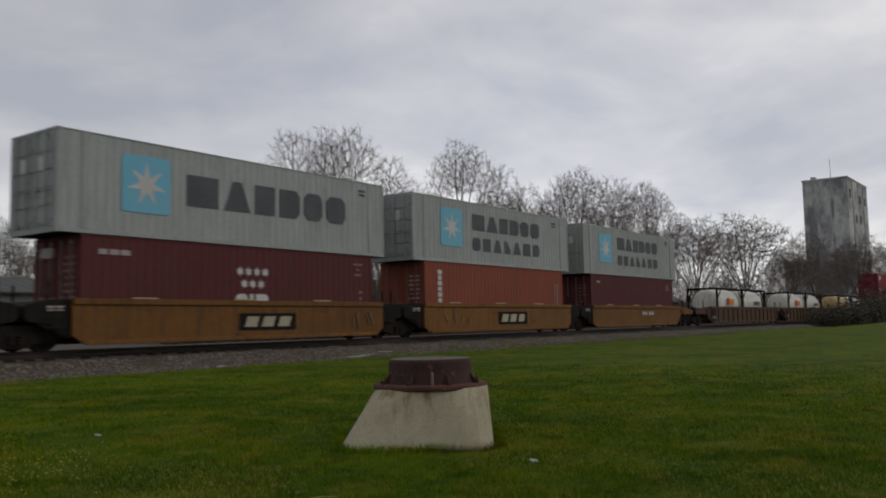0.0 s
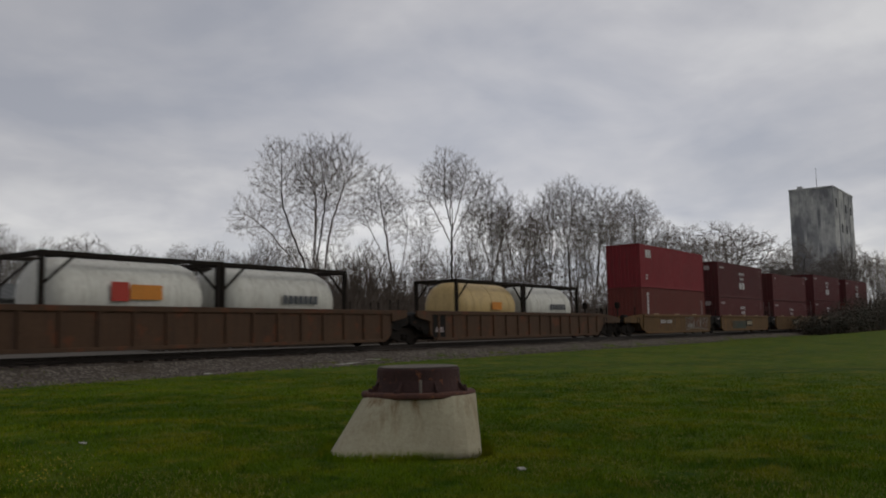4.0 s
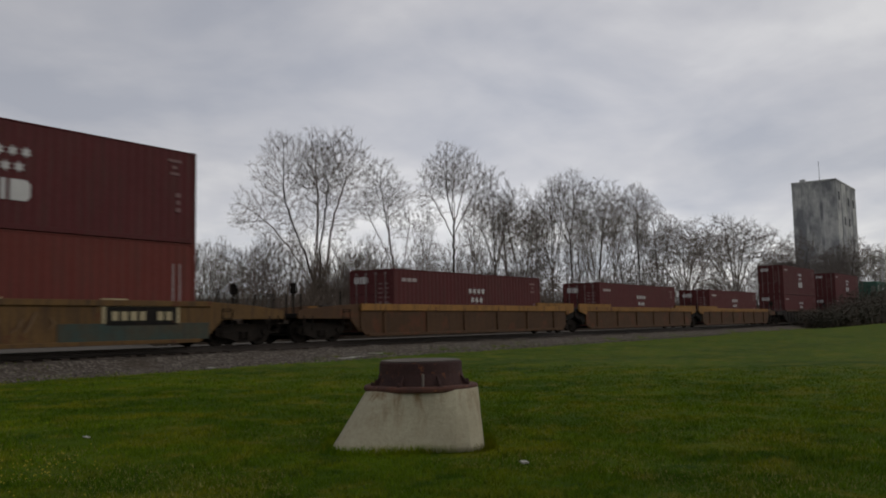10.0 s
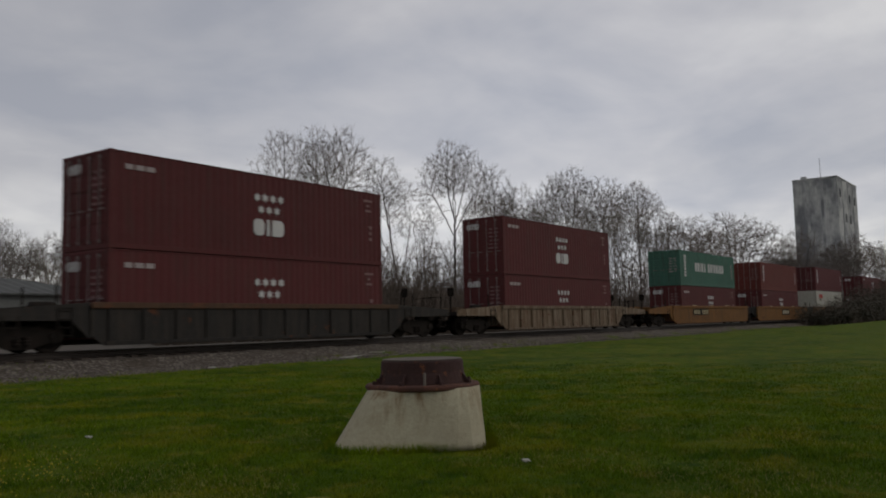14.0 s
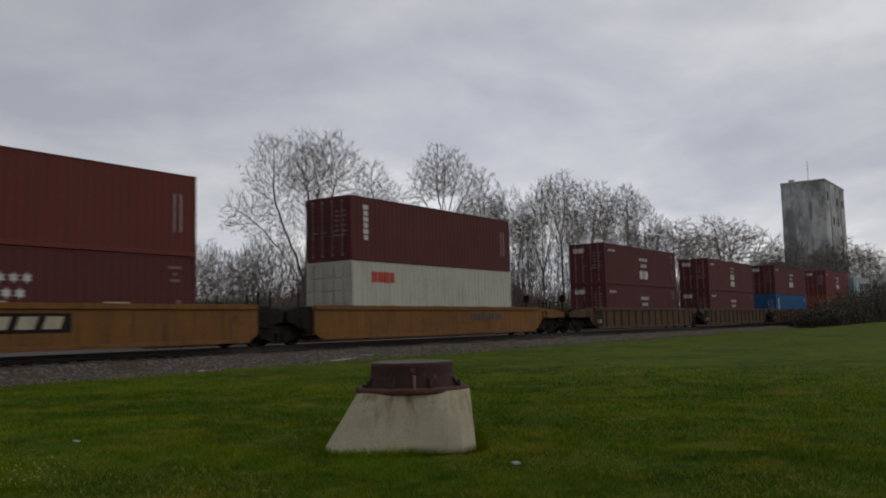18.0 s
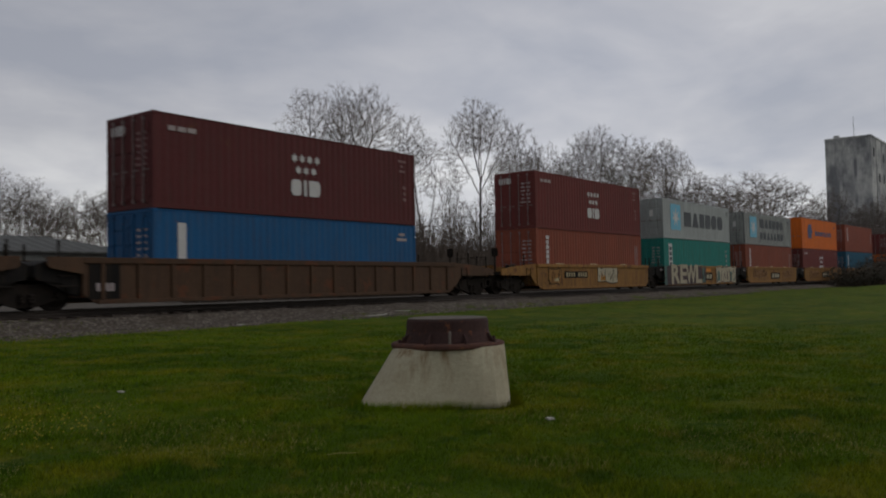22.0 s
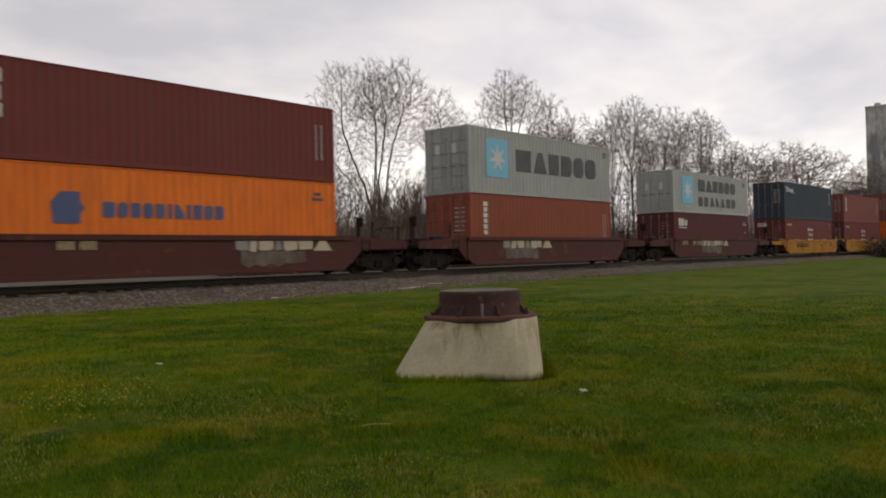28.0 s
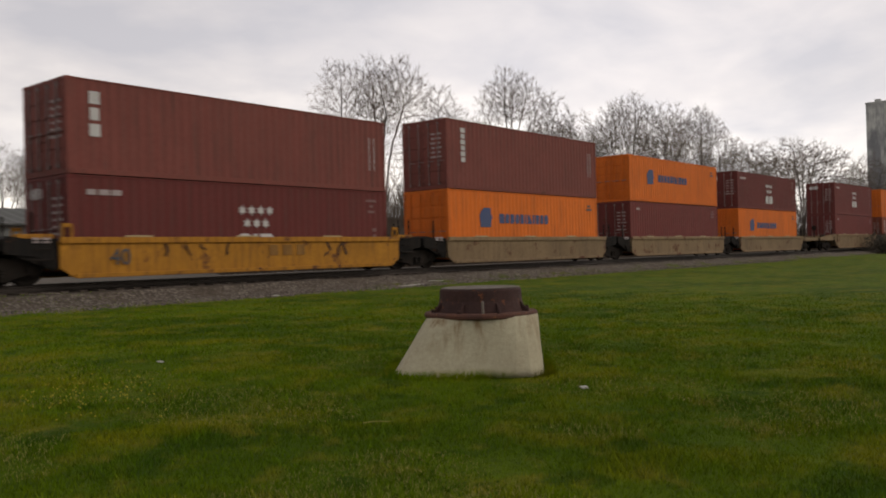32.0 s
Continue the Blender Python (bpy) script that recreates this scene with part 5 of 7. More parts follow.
def container(hue, marks, length, h, doors, on):
    """A shipping container: origin under its middle, its near side towards -y, its leading end towards -x."""
    mat = BOX[hue]
    ob = thing("shipping_container", "%s container with %s, %s" % (HUES[hue], SAYS[marks], on), "container", "containers on the train")
    a = length / 2
    k = (length, h)
    side = shared(("side_panel",) + k, lambda: corrugated(length - 0.24, 0.14, h - 0.05), mat)
    part("side_panel", side, ob, m=pose(0, -HALF + 0.012, 0))
    part("side_panel", side, ob, m=pose(0, HALF - 0.012, 0, 0, 0, 180))
    for nm, z0, z1 in (("bottom_rail", 0.0, 0.15), ("top_rail", h - 0.07, h - 0.012)):
        rail = shared((nm,) + k, lambda: Geo().box(-a + 0.11, a - 0.11, -0.045, 0.045, z0 + 0.012, z1, 0.008), mat)
        for s in (-1, 1):
            part(nm, rail, ob, m=pose(0, s * (HALF - 0.046), 0))
    roof = shared(("roof",) + k, lambda: corrugated_roof(length, h), mat)
    part("roof", roof, ob)
    floor = shared(("floor",) + k, lambda: Geo().box(-a + 0.11, a - 0.11, -HALF + 0.1, HALF - 0.1, 0.02, 0.13), STEEL)
    part("floor", floor, ob)
    post = shared(("corner_post",) + k, lambda: Geo().box(-0.06, 0.06, -0.06, 0.06, 0.118, h - 0.118, 0.012), mat)
    cast = shared("corner_fitting", lambda: Geo().box(-0.089, 0.089, -0.081, 0.081, 0, 0.118, 0.014), mat)
    for sx in (-1, 1):
        for sy in (-1, 1):
            part("corner_post", post, ob, m=pose(sx * (a - 0.062), sy * (HALF - 0.06), 0))
            for z in (0, h - 0.118):
                part("corner_fitting", cast, ob, m=pose(sx * (a - 0.087), sy * (HALF - 0.079), z))
    if length > 13:
        rib = shared(("inner_post",) + k, lambda: Geo().box(-0.10, 0.10, -0.03, 0.03, 0.14, h - 0.06, 0.01), mat)
        for sx in (-1, 1):
            for sy in (-1, 1):
                part("inner_post", rib, ob, m=pose(sx * 6.02, sy * (HALF - 0.012), 0))
    wall = shared(("end_wall",) + k, lambda: corrugated(2 * HALF - 0.24, 0.13, h - 0.10, 0.045, 0.25), mat)
    part("end_wall", wall, ob, m=pose(a - 0.012, 0, 0, 0, 0, 90))
    sill = shared("end_sill", lambda: Geo().box(-0.10, 0.0, -HALF + 0.165, HALF - 0.165, 0.006, 0.135, 0.008), mat)
    head = shared("end_header", lambda: Geo().box(-0.10, 0.0, -HALF + 0.165, HALF - 0.165, -0.105, -0.006, 0.008), mat)
    for sx in (-1, 1):
        part("end_sill", sill, ob, m=pose(sx * a, 0, 0, 0, 0, 0 if sx > 0 else 180))
        part("end_header", head, ob, m=pose(sx * a, 0, h, 0, 0, 0 if sx > 0 else 180))
    if not doors:
        part("end_wall", wall, ob, m=pose(-a + 0.012, 0, 0, 0, 0, -90))
        if marks == "stars":
            for kind, y, wide in (("oct", 0.42, 0.44), ("box", 0.06, 0.14), ("round", -0.32, 0.46)):
                bl = shared(("front_block", kind), lambda: silhouette(kind, wide, 0.34), PALE)
                part("letter_block", bl, ob, m=pose(-a - 0.012, y, h - 0.50, 0, 0, -90))
    else:
        w = HALF - 0.13
        leaf = shared(("door",) + k, lambda: door_leaf(w, h), mat)
        rod = shared(("lock_rod",) + k, lambda: lock_rod(h), RODS if hue in ("brown", "maroon", "wine", "crimson", "rose", "plum", "red", "navy") else mat)
        handle = shared("door_handle", lambda: Geo().box(-0.02, 0.0, -0.30, 0.03, -0.018, 0.018, 0.004), RODS)
        for s in (-1, 1):
            d = part("door", leaf, ob, m=pose(-a + 0.02, s * (w / 2 + 0.005), 0, 0, 0, 0))
            for y in (-0.28, 0.24):
                part("lock_rod", rod, d, m=pose(-0.055, s * y, 0))
                part("door_handle", handle, d, m=pose(-0.075, s * y, 1.15))
        if hue not in ("grey", "dim", "orange", "cream"):
            line = shared("door_writing", door_writing, FAINT if hue in ("wine", "plum", "crimson") else PALE)
            part("door_writing", line, ob, "rows of small pale writing", m=pose(-a - 0.009, -0.62, h - 0.62))["kind"] = "stuff"
        if marks in ("stars", "turned"):
            for kind, y, wide in (("oct", 0.80, 0.26), ("box", 0.58, 0.09), ("round", 0.34, 0.29)):
                bl = shared(("end_block", kind), lambda: silhouette(kind, wide, 0.30), WHITE)
                part("letter_block", bl, ob, m=pose(-a - 0.012, y, h - 0.44, 0, 0, -90))
        elif hue in ("grey", "dim"):
            bl = shared("door_patch", lambda: Geo().box(-0.008, 0.004, -0.12, 0.12, -0.2, 0.2), WHITE)
            part("door_patch", bl, ob, m=pose(-a - 0.002, 0.5, h - 0.95))
            part("door_patch", bl, ob, m=pose(-a - 0.002, -0.42, h - 0.95))
    MARKS[marks](ob, h)
    return ob


def corrugated_roof(length, h):
    g = corrugated(length - 0.22, -HALF + 0.05, HALF - 0.05, 0.02, 0.42, 0.03)
    g.v = [(x, z, h - 0.008 - y) for x, y, z in g.v]
    return g


def lock_rod(h):
    """A locking bar with its keepers."""
    g = Geo().tube([(0, 0, 0.16), (0, 0, h - 0.12)], [0.022, 0.022], 6)
    for z in (0.22, 1.0, h - 0.2):
        g.box(-0.025, 0.035, -0.05, 0.05, z - 0.04, z + 0.04, 0.006)
    return g


def door_writing():
    """Weights and numbers on a door, too small to read."""
    g, rng = Geo(), random.Random(3)
    for i in range(6):
        z = -0.19 * i
        for y in (0.12, -0.2):
            w = rng.uniform(0.08, 0.15)
            g.box(0, 0.008, y - w, y + w, z - 0.035, z + 0.035)
    return g


def door_leaf(w, h):
    """A door leaf in the yz plane with pressed horizontal panels."""
    g = Geo().box(0.0, 0.04, -w / 2, w / 2, 0.14, h - 0.10)
    n = 5
    step = (h - 0.4) / n
    for i in range(n):
        z = 0.2 + i * step
        g.box(-0.028, 0.0, -w / 2 + 0.07, w / 2 - 0.07, z + 0.05, z + step - 0.05, 0.012)
    for i in range(4):
        z = 0.4 + (h - 0.85) * i / 3
        for s in (-1, 1):
            g.box(-0.05, 0.0, s * (w / 2 - 0.03) - 0.05, s * (w / 2 - 0.03) + 0.05, z - 0.05, z + 0.05, 0.008)
    return g


def tank_container(hue, on):
    """A short tank in an open frame."""
    mat = TANKYELLOW if hue == "yellow" else TANKWHITE
    ob = thing("tank_container", "%s tank in dark open frame, %s" % ("yellow" if hue == "yellow" else "dirty white", on), "tank", "tanks on the train")
    L, h = 6.058, 2.591
    a = L / 2
    prof = [(0.02, -2.74), (0.48, -2.72), (0.84, -2.60), (1.04, -2.42), (1.13, -2.16), (1.15, -1.9)]
    prof = prof + [(r, -x) for r, x in reversed(prof)]
    part("tank_shell", shared(("tank_shell", hue), lambda: Geo().turned(prof, 36, "x", (0, 0, 1.375)), mat, True), ob)
    band = shared(("band", hue), lambda: Geo().turned([(1.152, -0.03), (1.160, -0.025), (1.160, 0.025), (1.152, 0.03)], 36, "x", (0, 0, 1.375)), mat)
    for x in (-1.5, 0.1, 1.6):
        part("tank_band", band, ob, m=pose(x, 0, 0))
    post = shared("frame_post", lambda: Geo().box(-0.07, 0.07, -0.07, 0.07, 0, h, 0.01), STEEL)
    rail = shared("frame_rail", lambda: Geo().box(-a + 0.14, a - 0.14, -0.06, 0.06, -0.06, 0.06, 0.01), STEEL)
    cross = shared("frame_cross", lambda: Geo().box(-0.06, 0.06, -HALF + 0.14, HALF - 0.14, -0.07, 0.07, 0.01), STEEL)
    brace = shared("frame_brace", lambda: Geo().tube([(0, 0, 0), (0.95, 0, 0.85)], [0.045, 0.045], 5), STEEL)
    for sx in (-1, 1):
        for sy in (-1, 1):
            part("frame_post", post, ob, m=pose(sx * (a - 0.07), sy * (HALF - 0.07), 0))
            part("frame_brace", brace, ob, m=pose(sx * (a - 0.14), sy * (HALF - 0.07), h - 0.9, 0, 0, 0 if sx < 0 else 180) )
        for z in (0.08, h - 0.08):
            part("frame_cross", cross, ob, m=pose(sx * (a - 0.07), 0, z))
    for sy in (-1, 1):
        part("frame_rail", rail, ob, m=pose(0, sy * (HALF - 0.07), h - 0.07))
    part("walkway", shared("walkway", lambda: Geo().box(-2.3, 2.3, -0.25, 0.25, 2.53, 2.56, 0.005), STEEL), ob)
    part("manhole", shared("manhole", lambda: Geo().turned([(0.28, 2.46), (0.28, 2.56), (0.2, 2.585)], 16), STEEL), ob)
    if hue == "logo":
        block(ob, "logo_block", 0.58, 0.56, RED_MARK, -0.62, 1.52)
        block(ob, "logo_block", 1.10, 0.44, ORANGE_MARK, 0.26, 1.52)
    elif hue == "yellow":
        block(ob, "logo_block", 0.9, 0.36, ORANGE_MARK, 0.4, 1.4)
    else:
        for i in range(7):
            block(ob, "letter_block", 0.17, 0.30, DARK, -0.2 + 0.25 * i, 1.42)
    return ob


# ---- the train: well cars ----
def side_frame_mesh():
    o = [(-1.18, 0.36), (-1.02, 0.28), (-0.80, 0.28), (-0.55, 0.22), (-0.3, 0.12), (0.3, 0.12), (0.55, 0.22), (0.80, 0.28), (1.02, 0.28), (1.18, 0.36), (1.18, 0.58), (0.9, 0.62), (0.45, 0.72),
         (-0.45, 0.72), (-0.9, 0.62), (-1.18, 0.58)]
    return Geo().prism(o, -0.07, 0.07)


def wheelset_mesh():
    g = Geo()
    for s in (-1, 1):
        y = s * 0.755
        g.turned([(0.10, y - 0.08), (0.14, y - 0.07), (0.36, y - 0.05), (0.41, y - 0.065), (0.457, y - 0.065), (0.457, y + 0.05), (0.475 if s < 0 else 0.457, y + 0.052), (0.41, y + 0.07),
                  (0.36, y + 0.045), (0.14, y + 0.07), (0.10, y + 0.08)], 28, "y")
        for i in range(5):
            ang = 2 * math.pi * i / 5
            c, q = 0.27 * math.cos(ang), 0.27 * math.sin(ang)
            g.box(c - 0.03, c + 0.03, y - 0.075, y + 0.075, q - 0.03, q + 0.03)
    g.turned([(0.085, -1.05), (0.085, 1.05)], 12, "y")
    return g


def truck(car, x):
    """A two-axle truck under a car, its wheels on the rails."""
    t = part("truck", shared("bolster", lambda: Geo().box(-0.22, 0.22, -1.05, 1.05, 0.42, 0.72, 0.03).box(-0.5, 0.5, -0.2, 0.2, 0.72, 0.84, 0.02), STEEL), car, "dark two-axle truck", m=pose(x, 0, 0))
    fr = shared("side_frame", side_frame_mesh, STEEL)
    sp = shared("spring", lambda: Geo().turned([(0.09, 0), (0.10, 0.04), (0.08, 0.08), (0.10, 0.12), (0.08, 0.16), (0.10, 0.20), (0.09, 0.24)], 10), STEEL)
    ws = shared("wheelset", wheelset_mesh, STEEL)
    cap = shared("bearing_cap", lambda: Geo().turned([(0.12, -0.06), (0.12, 0.05), (0.07, 0.06)], 12, "y"), STEEL)
    for s in (-1, 1):
        part("side_frame", fr, t, m=pose(0, s * 1.0, 0))
        for dx in (-0.12, 0.12):
            part("spring", sp, t, m=pose(dx, s * 1.1, 0.22))
        for dx in (-0.889, 0.889):
            part("bearing_cap", cap, t, m=pose(dx, s * 1.07, 0.457))
    rig = shared("brake_rigging", lambda: Geo().box(-0.95, -0.42, -0.9, 0.9, 0.26, 0.34, 0.02).box(0.42, 0.95, -0.9, 0.9, 0.26, 0.34, 0.02).box(-0.9, 0.9, -0.06, 0.06, 0.34, 0.40), STEEL)
    part("brake_rigging", rig, t)
    for dx in (-0.889, 0.889):
        w = part("wheelset", ws, t, "steel wheels on their axle")
        w.matrix_parent_inverse = pose(dx, 0, 0.457)
        WHEELSETS.append(w)


def well_car(kind, hue, hs, dl, dr, endl, endr, ribs, group):
    """One well car or unit. hs: half of the well's length; dl, dr: from its middle to the joints; endl, endr: a free end with a truck of its own."""
    mat = CAR["rusty" if hue == "banded" else hue]
    band = CAR["yellow"] if hue == "banded" else CAR["brown"] if hue == "soot" else mat
    words = {"yellow": "weathered yellow", "bright": "bright yellow", "brown": "rusty brown", "oxide": "oxide-red", "dull": "faded tan", "banded": "brown and yellow", "grimy": "grimy olive-yellow", "ochre": "browned yellow", "soot": "sooty grey", "chalky": "chalk-streaked brown"}[hue]
    car = thing("well_car", "%s %swell car riding on the rails" % (words, "ribbed " if ribs else ""), "railway car", group)
    yo = 1.47
    top, low = {"C": 1.36, "D": 1.24}.get(kind, 1.43), 0.19
    wall = shared(("side_wall", kind, hs), lambda: Geo().prism([(-hs, low + 0.25), (-hs + 0.35, low), (hs - 0.35, low), (hs, low + 0.25), (hs, top), (-hs, top)], -0.02, 0.02), mat)
    chord = shared(("top_chord", hs, kind, hue == "banded"), lambda: Geo().box(-hs, hs, -0.055, 0.055, top - (0.27 if hue == "banded" else 0.17), top, 0.015), band)
    sill = shared(("bottom_sill", hs, kind), lambda: Geo().box(-hs + 0.4, hs - 0.4, -0.05, 0.06, low - 0.03, low + 0.09, 0.012), mat)
    for s in (-1, 1):
        part("side_wall", wall, car, m=pose(0, s * (yo - 0.03), 0))
        part("top_chord", chord, car, m=pose(0, s * yo, 0))
        part("bottom_sill", sill, car, m=pose(0, s * yo, 0))
        if ribs:
            n = 6 if hue == "banded" else int(hs * 2 / 1.12)
            rib = shared(("rib", top), lambda: Geo().box(-0.06, 0.06, -0.055, 0.03, low + 0.09, top - 0.13, 0.012), mat)
            for i in range(n):
                part("rib", rib, car, m=pose(-hs + 2 * hs * (i + 0.5) / n, s * yo - (0.0 if s < 0 else -0.02), 0))
    if ribs and hue == "brown":
        part("end_panel", shared(("end_panel", top), lambda: Geo().box(-0.46, 0.46, -0.012, 0.012, low + 0.10, top - 0.16, 0.004), CAR["black"]), car, "black numbered end panel", m=pose(-hs + 0.62, -yo - 0.004, 0))
        for k in range(4):
            part("number_bar", shared("panel_number", lambda: Geo().box(-0.05, 0.05, -0.01, 0.01, -0.11, 0.11), PALE), car, m=pose(-hs + 0.42 + 0.14 * k, -yo - 0.018, 0.62))
    beam = shared("cross_beam", lambda: Geo().box(-0.12, 0.12, -1.4, 1.4, low + 0.02, DECK - 0.004, 0.01), STEEL)
    for i in range(5):
        part("cross_beam", beam, car, m=pose(-hs + 0.9 + (2 * hs - 1.8) * i / 4, 0, 0))
    bulk = shared(("bulkhead", kind, top), lambda: Geo().box(-0.05, 0.05, -1.4, 1.4, low + 0.2, top - 0.1, 0.01), mat)
    for s in (-1, 1):
        part("bulkhead", bulk, car, m=pose(s * (hs - 0.06), 0, 0))
    for s, d, free in ((-1, dl, endl), (1, dr, endr)):
        turn = pose(0, 0, 0, 0, 0, 0 if s > 0 else 180)
        length = d - hs
        if free:
            e = length - 0.35
            o = [(0, 0.34), (0.30, 0.62), (0.55, 0.86), (e, 0.88), (e, 1.16), (0.6 * e, top - 0.12), (0, top)]
            arm = shared(("end_arm", kind, round(e, 2)), lambda: Geo().prism(o, -0.03, 0.03), mat)
            for q in (-1, 1):
                part("end_arm", arm, car, m=turn @ pose(hs + 0.004, q * 1.38, 0))
            deck = shared(("end_deck", round(e, 2)), lambda: Geo().box(0, e, -1.34, 1.34, 0.90, 1.06, 0.02), CAR["black"])
            part("end_deck", deck, car, "black end deck", m=turn @ pose(hs, 0, 0))
            part("coupler", shared("coupler", lambda: Geo().box(-0.5, 0.36, -0.13, 0.13, 0.74, 0.98, 0.03).box(0.2, 0.42, -0.2, 0.2, 0.68, 1.02, 0.04), STEEL), car, m=turn @ pose(d - 0.4, 0, 0))
            truck(car, s * (hs + min(1.75, length - 1.15)))
            mast = shared("brake_mast", lambda: Geo().box(-0.03, 0.03, -0.03, 0.03, 1.0, 1.95).box(-0.04, 0.04, -0.18, 0.18, 1.78, 2.18, 0.05), STEEL)
            part("brake_mast", mast, car, "dark hand-brake stand", m=turn @ pose(d - 0.75, 0.75, 0))
            rail = shared("handrail", lambda: Geo().tube([(0, -1.2, 1.06), (0, -1.2, 1.72), (0, -0.2, 1.72), (0, -0.2, 1.06)], [0.02] * 4, 5), STEEL)
            part("handrail", rail, car, m=turn @ pose(d - 0.62, 0, 0))
            hose = shared("air_hose", lambda: Geo().tube([(0, 0.45, 0.8), (0.14, 0.47, 0.58), (0.34, 0.48, 0.42), (0.5, 0.45, 0.52)], [0.028] * 4, 6), STEEL)
            part("air_hose", hose, car, m=turn @ pose(d - 0.55, 0, 0))
            step = shared("corner_step", lambda: Geo().box(-0.22, 0.22, -0.02, 0.02, 0.40, 0.44).box(-0.22, -0.18, -0.02, 0.02, 0.44, 0.98).box(0.18, 0.22, -0.02, 0.02, 0.44, 0.98).box(-0.22, 0.22, -0.02, 0.02, 0.68, 0.71), STEEL)
            for q in (-1, 1):
                part("corner_step", step, car, m=turn @ pose(d - 0.85, q * 1.40, 0))
            post = shared("stanchion", lambda: Geo().tube([(0, 0, 1.05), (0, 0, 1.86)], [0.034, 0.034], 5), STEEL)
            for x, q in ((0.5, -1.25), (1.3, -1.25), (0.9, 1.25)):
                part("stanchion", post, car, m=turn @ pose(hs + x, q, 0))
            tank = shared("air_tank", lambda: Geo().turned([(0.04, -0.4), (0.15, -0.34), (0.17, -0.28), (0.17, 0.28), (0.15, 0.34), (0.04, 0.4)], 12, "x"), STEEL)
            part("air_tank", tank, car, "dark air reservoir", m=turn @ pose(hs + 0.9, 0.5, 1.24))
            lad = shared("ladder", lambda: ladder_mesh(), STEEL)
            part("ladder", lad, car, m=turn @ pose(hs + 0.75, -1.42 * s, 0))
        else:
            deck = shared(("joint_deck", round(length, 2), top), lambda: Geo().prism([(0.0, 0.45), (0.34, 0.45), (0.55, 0.74), (length - 0.16, 0.82), (length - 0.10, 0.90), (length - 0.10, 1.20), (length - 0.22, 1.27), (0.62, top - 0.06), (0.0, top - 0.03)], -1.36, 1.36), CAR["black"])
            part("joint_deck", deck, car, "black deck over the shared truck", m=turn @ pose(hs, 0, 0))
            if hue in ("banded", "brown"):
                lift = 0.16 if hue == "banded" else 0.0
                lip = shared(("end_lip", kind, hue, round(length, 2)), lambda: Geo().prism([(0.003, top - 0.46), (length - 0.45, top - 0.30), (length - 0.36, top - 0.22), (length - 0.36, top + lift)] + ([(-3.2, top + lift), (-3.2, top + 0.004), (0.003, top + 0.004)] if lift else [(0.003, top)]), -0.05, 0.05), band)
                for q in (-1, 1):
                    part("end_lip", lip, car, "side sill carried on over the truck", m=turn @ pose(hs, q * yo, 0))
            st = shared("stanchion", lambda: Geo().tube([(0, 0, 0.95), (0, 0, 1.88)], [0.034, 0.034], 5), STEEL)
            for x, y in ((0.3, -1.2), (0.9, -1.2), (0.6, 1.2)):
                part("stanchion", st, car, m=turn @ pose(hs + x * length / 1.5, y, 0))
            grab = shared("grab_iron", lambda: Geo().tube([(-0.2, 0, 0), (-0.2, -0.09, 0.01), (0.2, -0.09, 0.01), (0.2, 0, 0)], [0.014] * 4, 5), STEEL)
            for z in (0.92, 1.14):
                for q in (-1, 1):
                    part("grab_iron", grab, car, m=turn @ pose(hs + 0.45, q * 1.36, z, 0, 0, 0 if q < 0 else 180))
            if s < 0 and kind in "AD":
                nb = shared("joint_number", lambda: Geo().box(-0.1, 0.1, 0, 0.01, -0.07, 0.07), PALE)
                for x in (0.30, 0.56):
                    part("number_bar", nb, car, "small pale painted number", m=pose(-hs - x, -1.372, 1.16))
            plate = shared("step_plate", lambda: Geo().box(-0.32, 0.32, -0.02, 0.10, -0.02, 0.02, 0.006), STEEL)
            part("step_plate", plate, car, m=turn @ pose(hs + 0.5, -1.47 * s, 0.66))
            brace = shared(("end_brace", round(length, 2)), lambda: Geo().prism([(0, 0.38), (0.12, 0.38), (length - 0.2, 0.86), (length - 0.2, 0.96), (length - 0.34, 0.96), (0, 0.55)], -0.03, 0.03), CAR["black"])
            for q in (-1, 1):
                part("end_brace", brace, car, m=turn @ pose(hs + 0.01, q * 1.28, 0))
            if s > 0:
                truck(car, d)
    if hue == "bright":
        guide = shared("guide_bracket", lambda: Geo().box(-0.15, -0.09, -0.04, 0.04, 0, 0.34, 0.01).box(0.09, 0.15, -0.04, 0.04, 0, 0.34, 0.01).box(-0.15, 0.15, -0.04, 0.04, 0.26, 0.36, 0.01), mat)
        beam2 = shared("end_beam", lambda: Geo().box(-0.5, 0.5, -0.06, 0.06, 0, 0.12, 0.015), mat)
        for sx in (-1, 1):
            for q in (-1, 1):
                part("guide_bracket", guide, car, m=pose(sx * (hs - 0.2), q * (yo - 0.02), top - 0.005))
                part("end_beam", beam2, car, m=pose(sx * (hs + 0.52), q * 1.2, top - 0.035))
    if kind != "C" and not ribs:
        clip = shared("guide_tab", lambda: Geo().box(-0.42, 0.42, -0.02, 0.02, 0, 0.045, 0.008), TAN_MARK)
        for x in (-4.2, -0.5, 3.1):
            part("guide_tab", clip, car, "pale worn guide tab", m=pose(x, -yo + 0.02, top))
    return car


def ladder_mesh():
    """Two rails and four rungs bent from one rod."""
    path = [(-0.2, 0, 0.4), (-0.2, 0, 1.2), (0.2, 0, 1.2), (0.2, 0, 0.4)]
    radii = [0.02] * 4
    side = 1
    for i in range(4):
        z = 0.46 + 0.22 * i
        path += [(side * 0.2, 0.002, z), (-side * 0.2, 0.002, z)]
        radii += [0.013, 0.013]
        side = -side
    return Geo().tube(path, radii, 5)


CARSIDE = -1.47 - 0.068


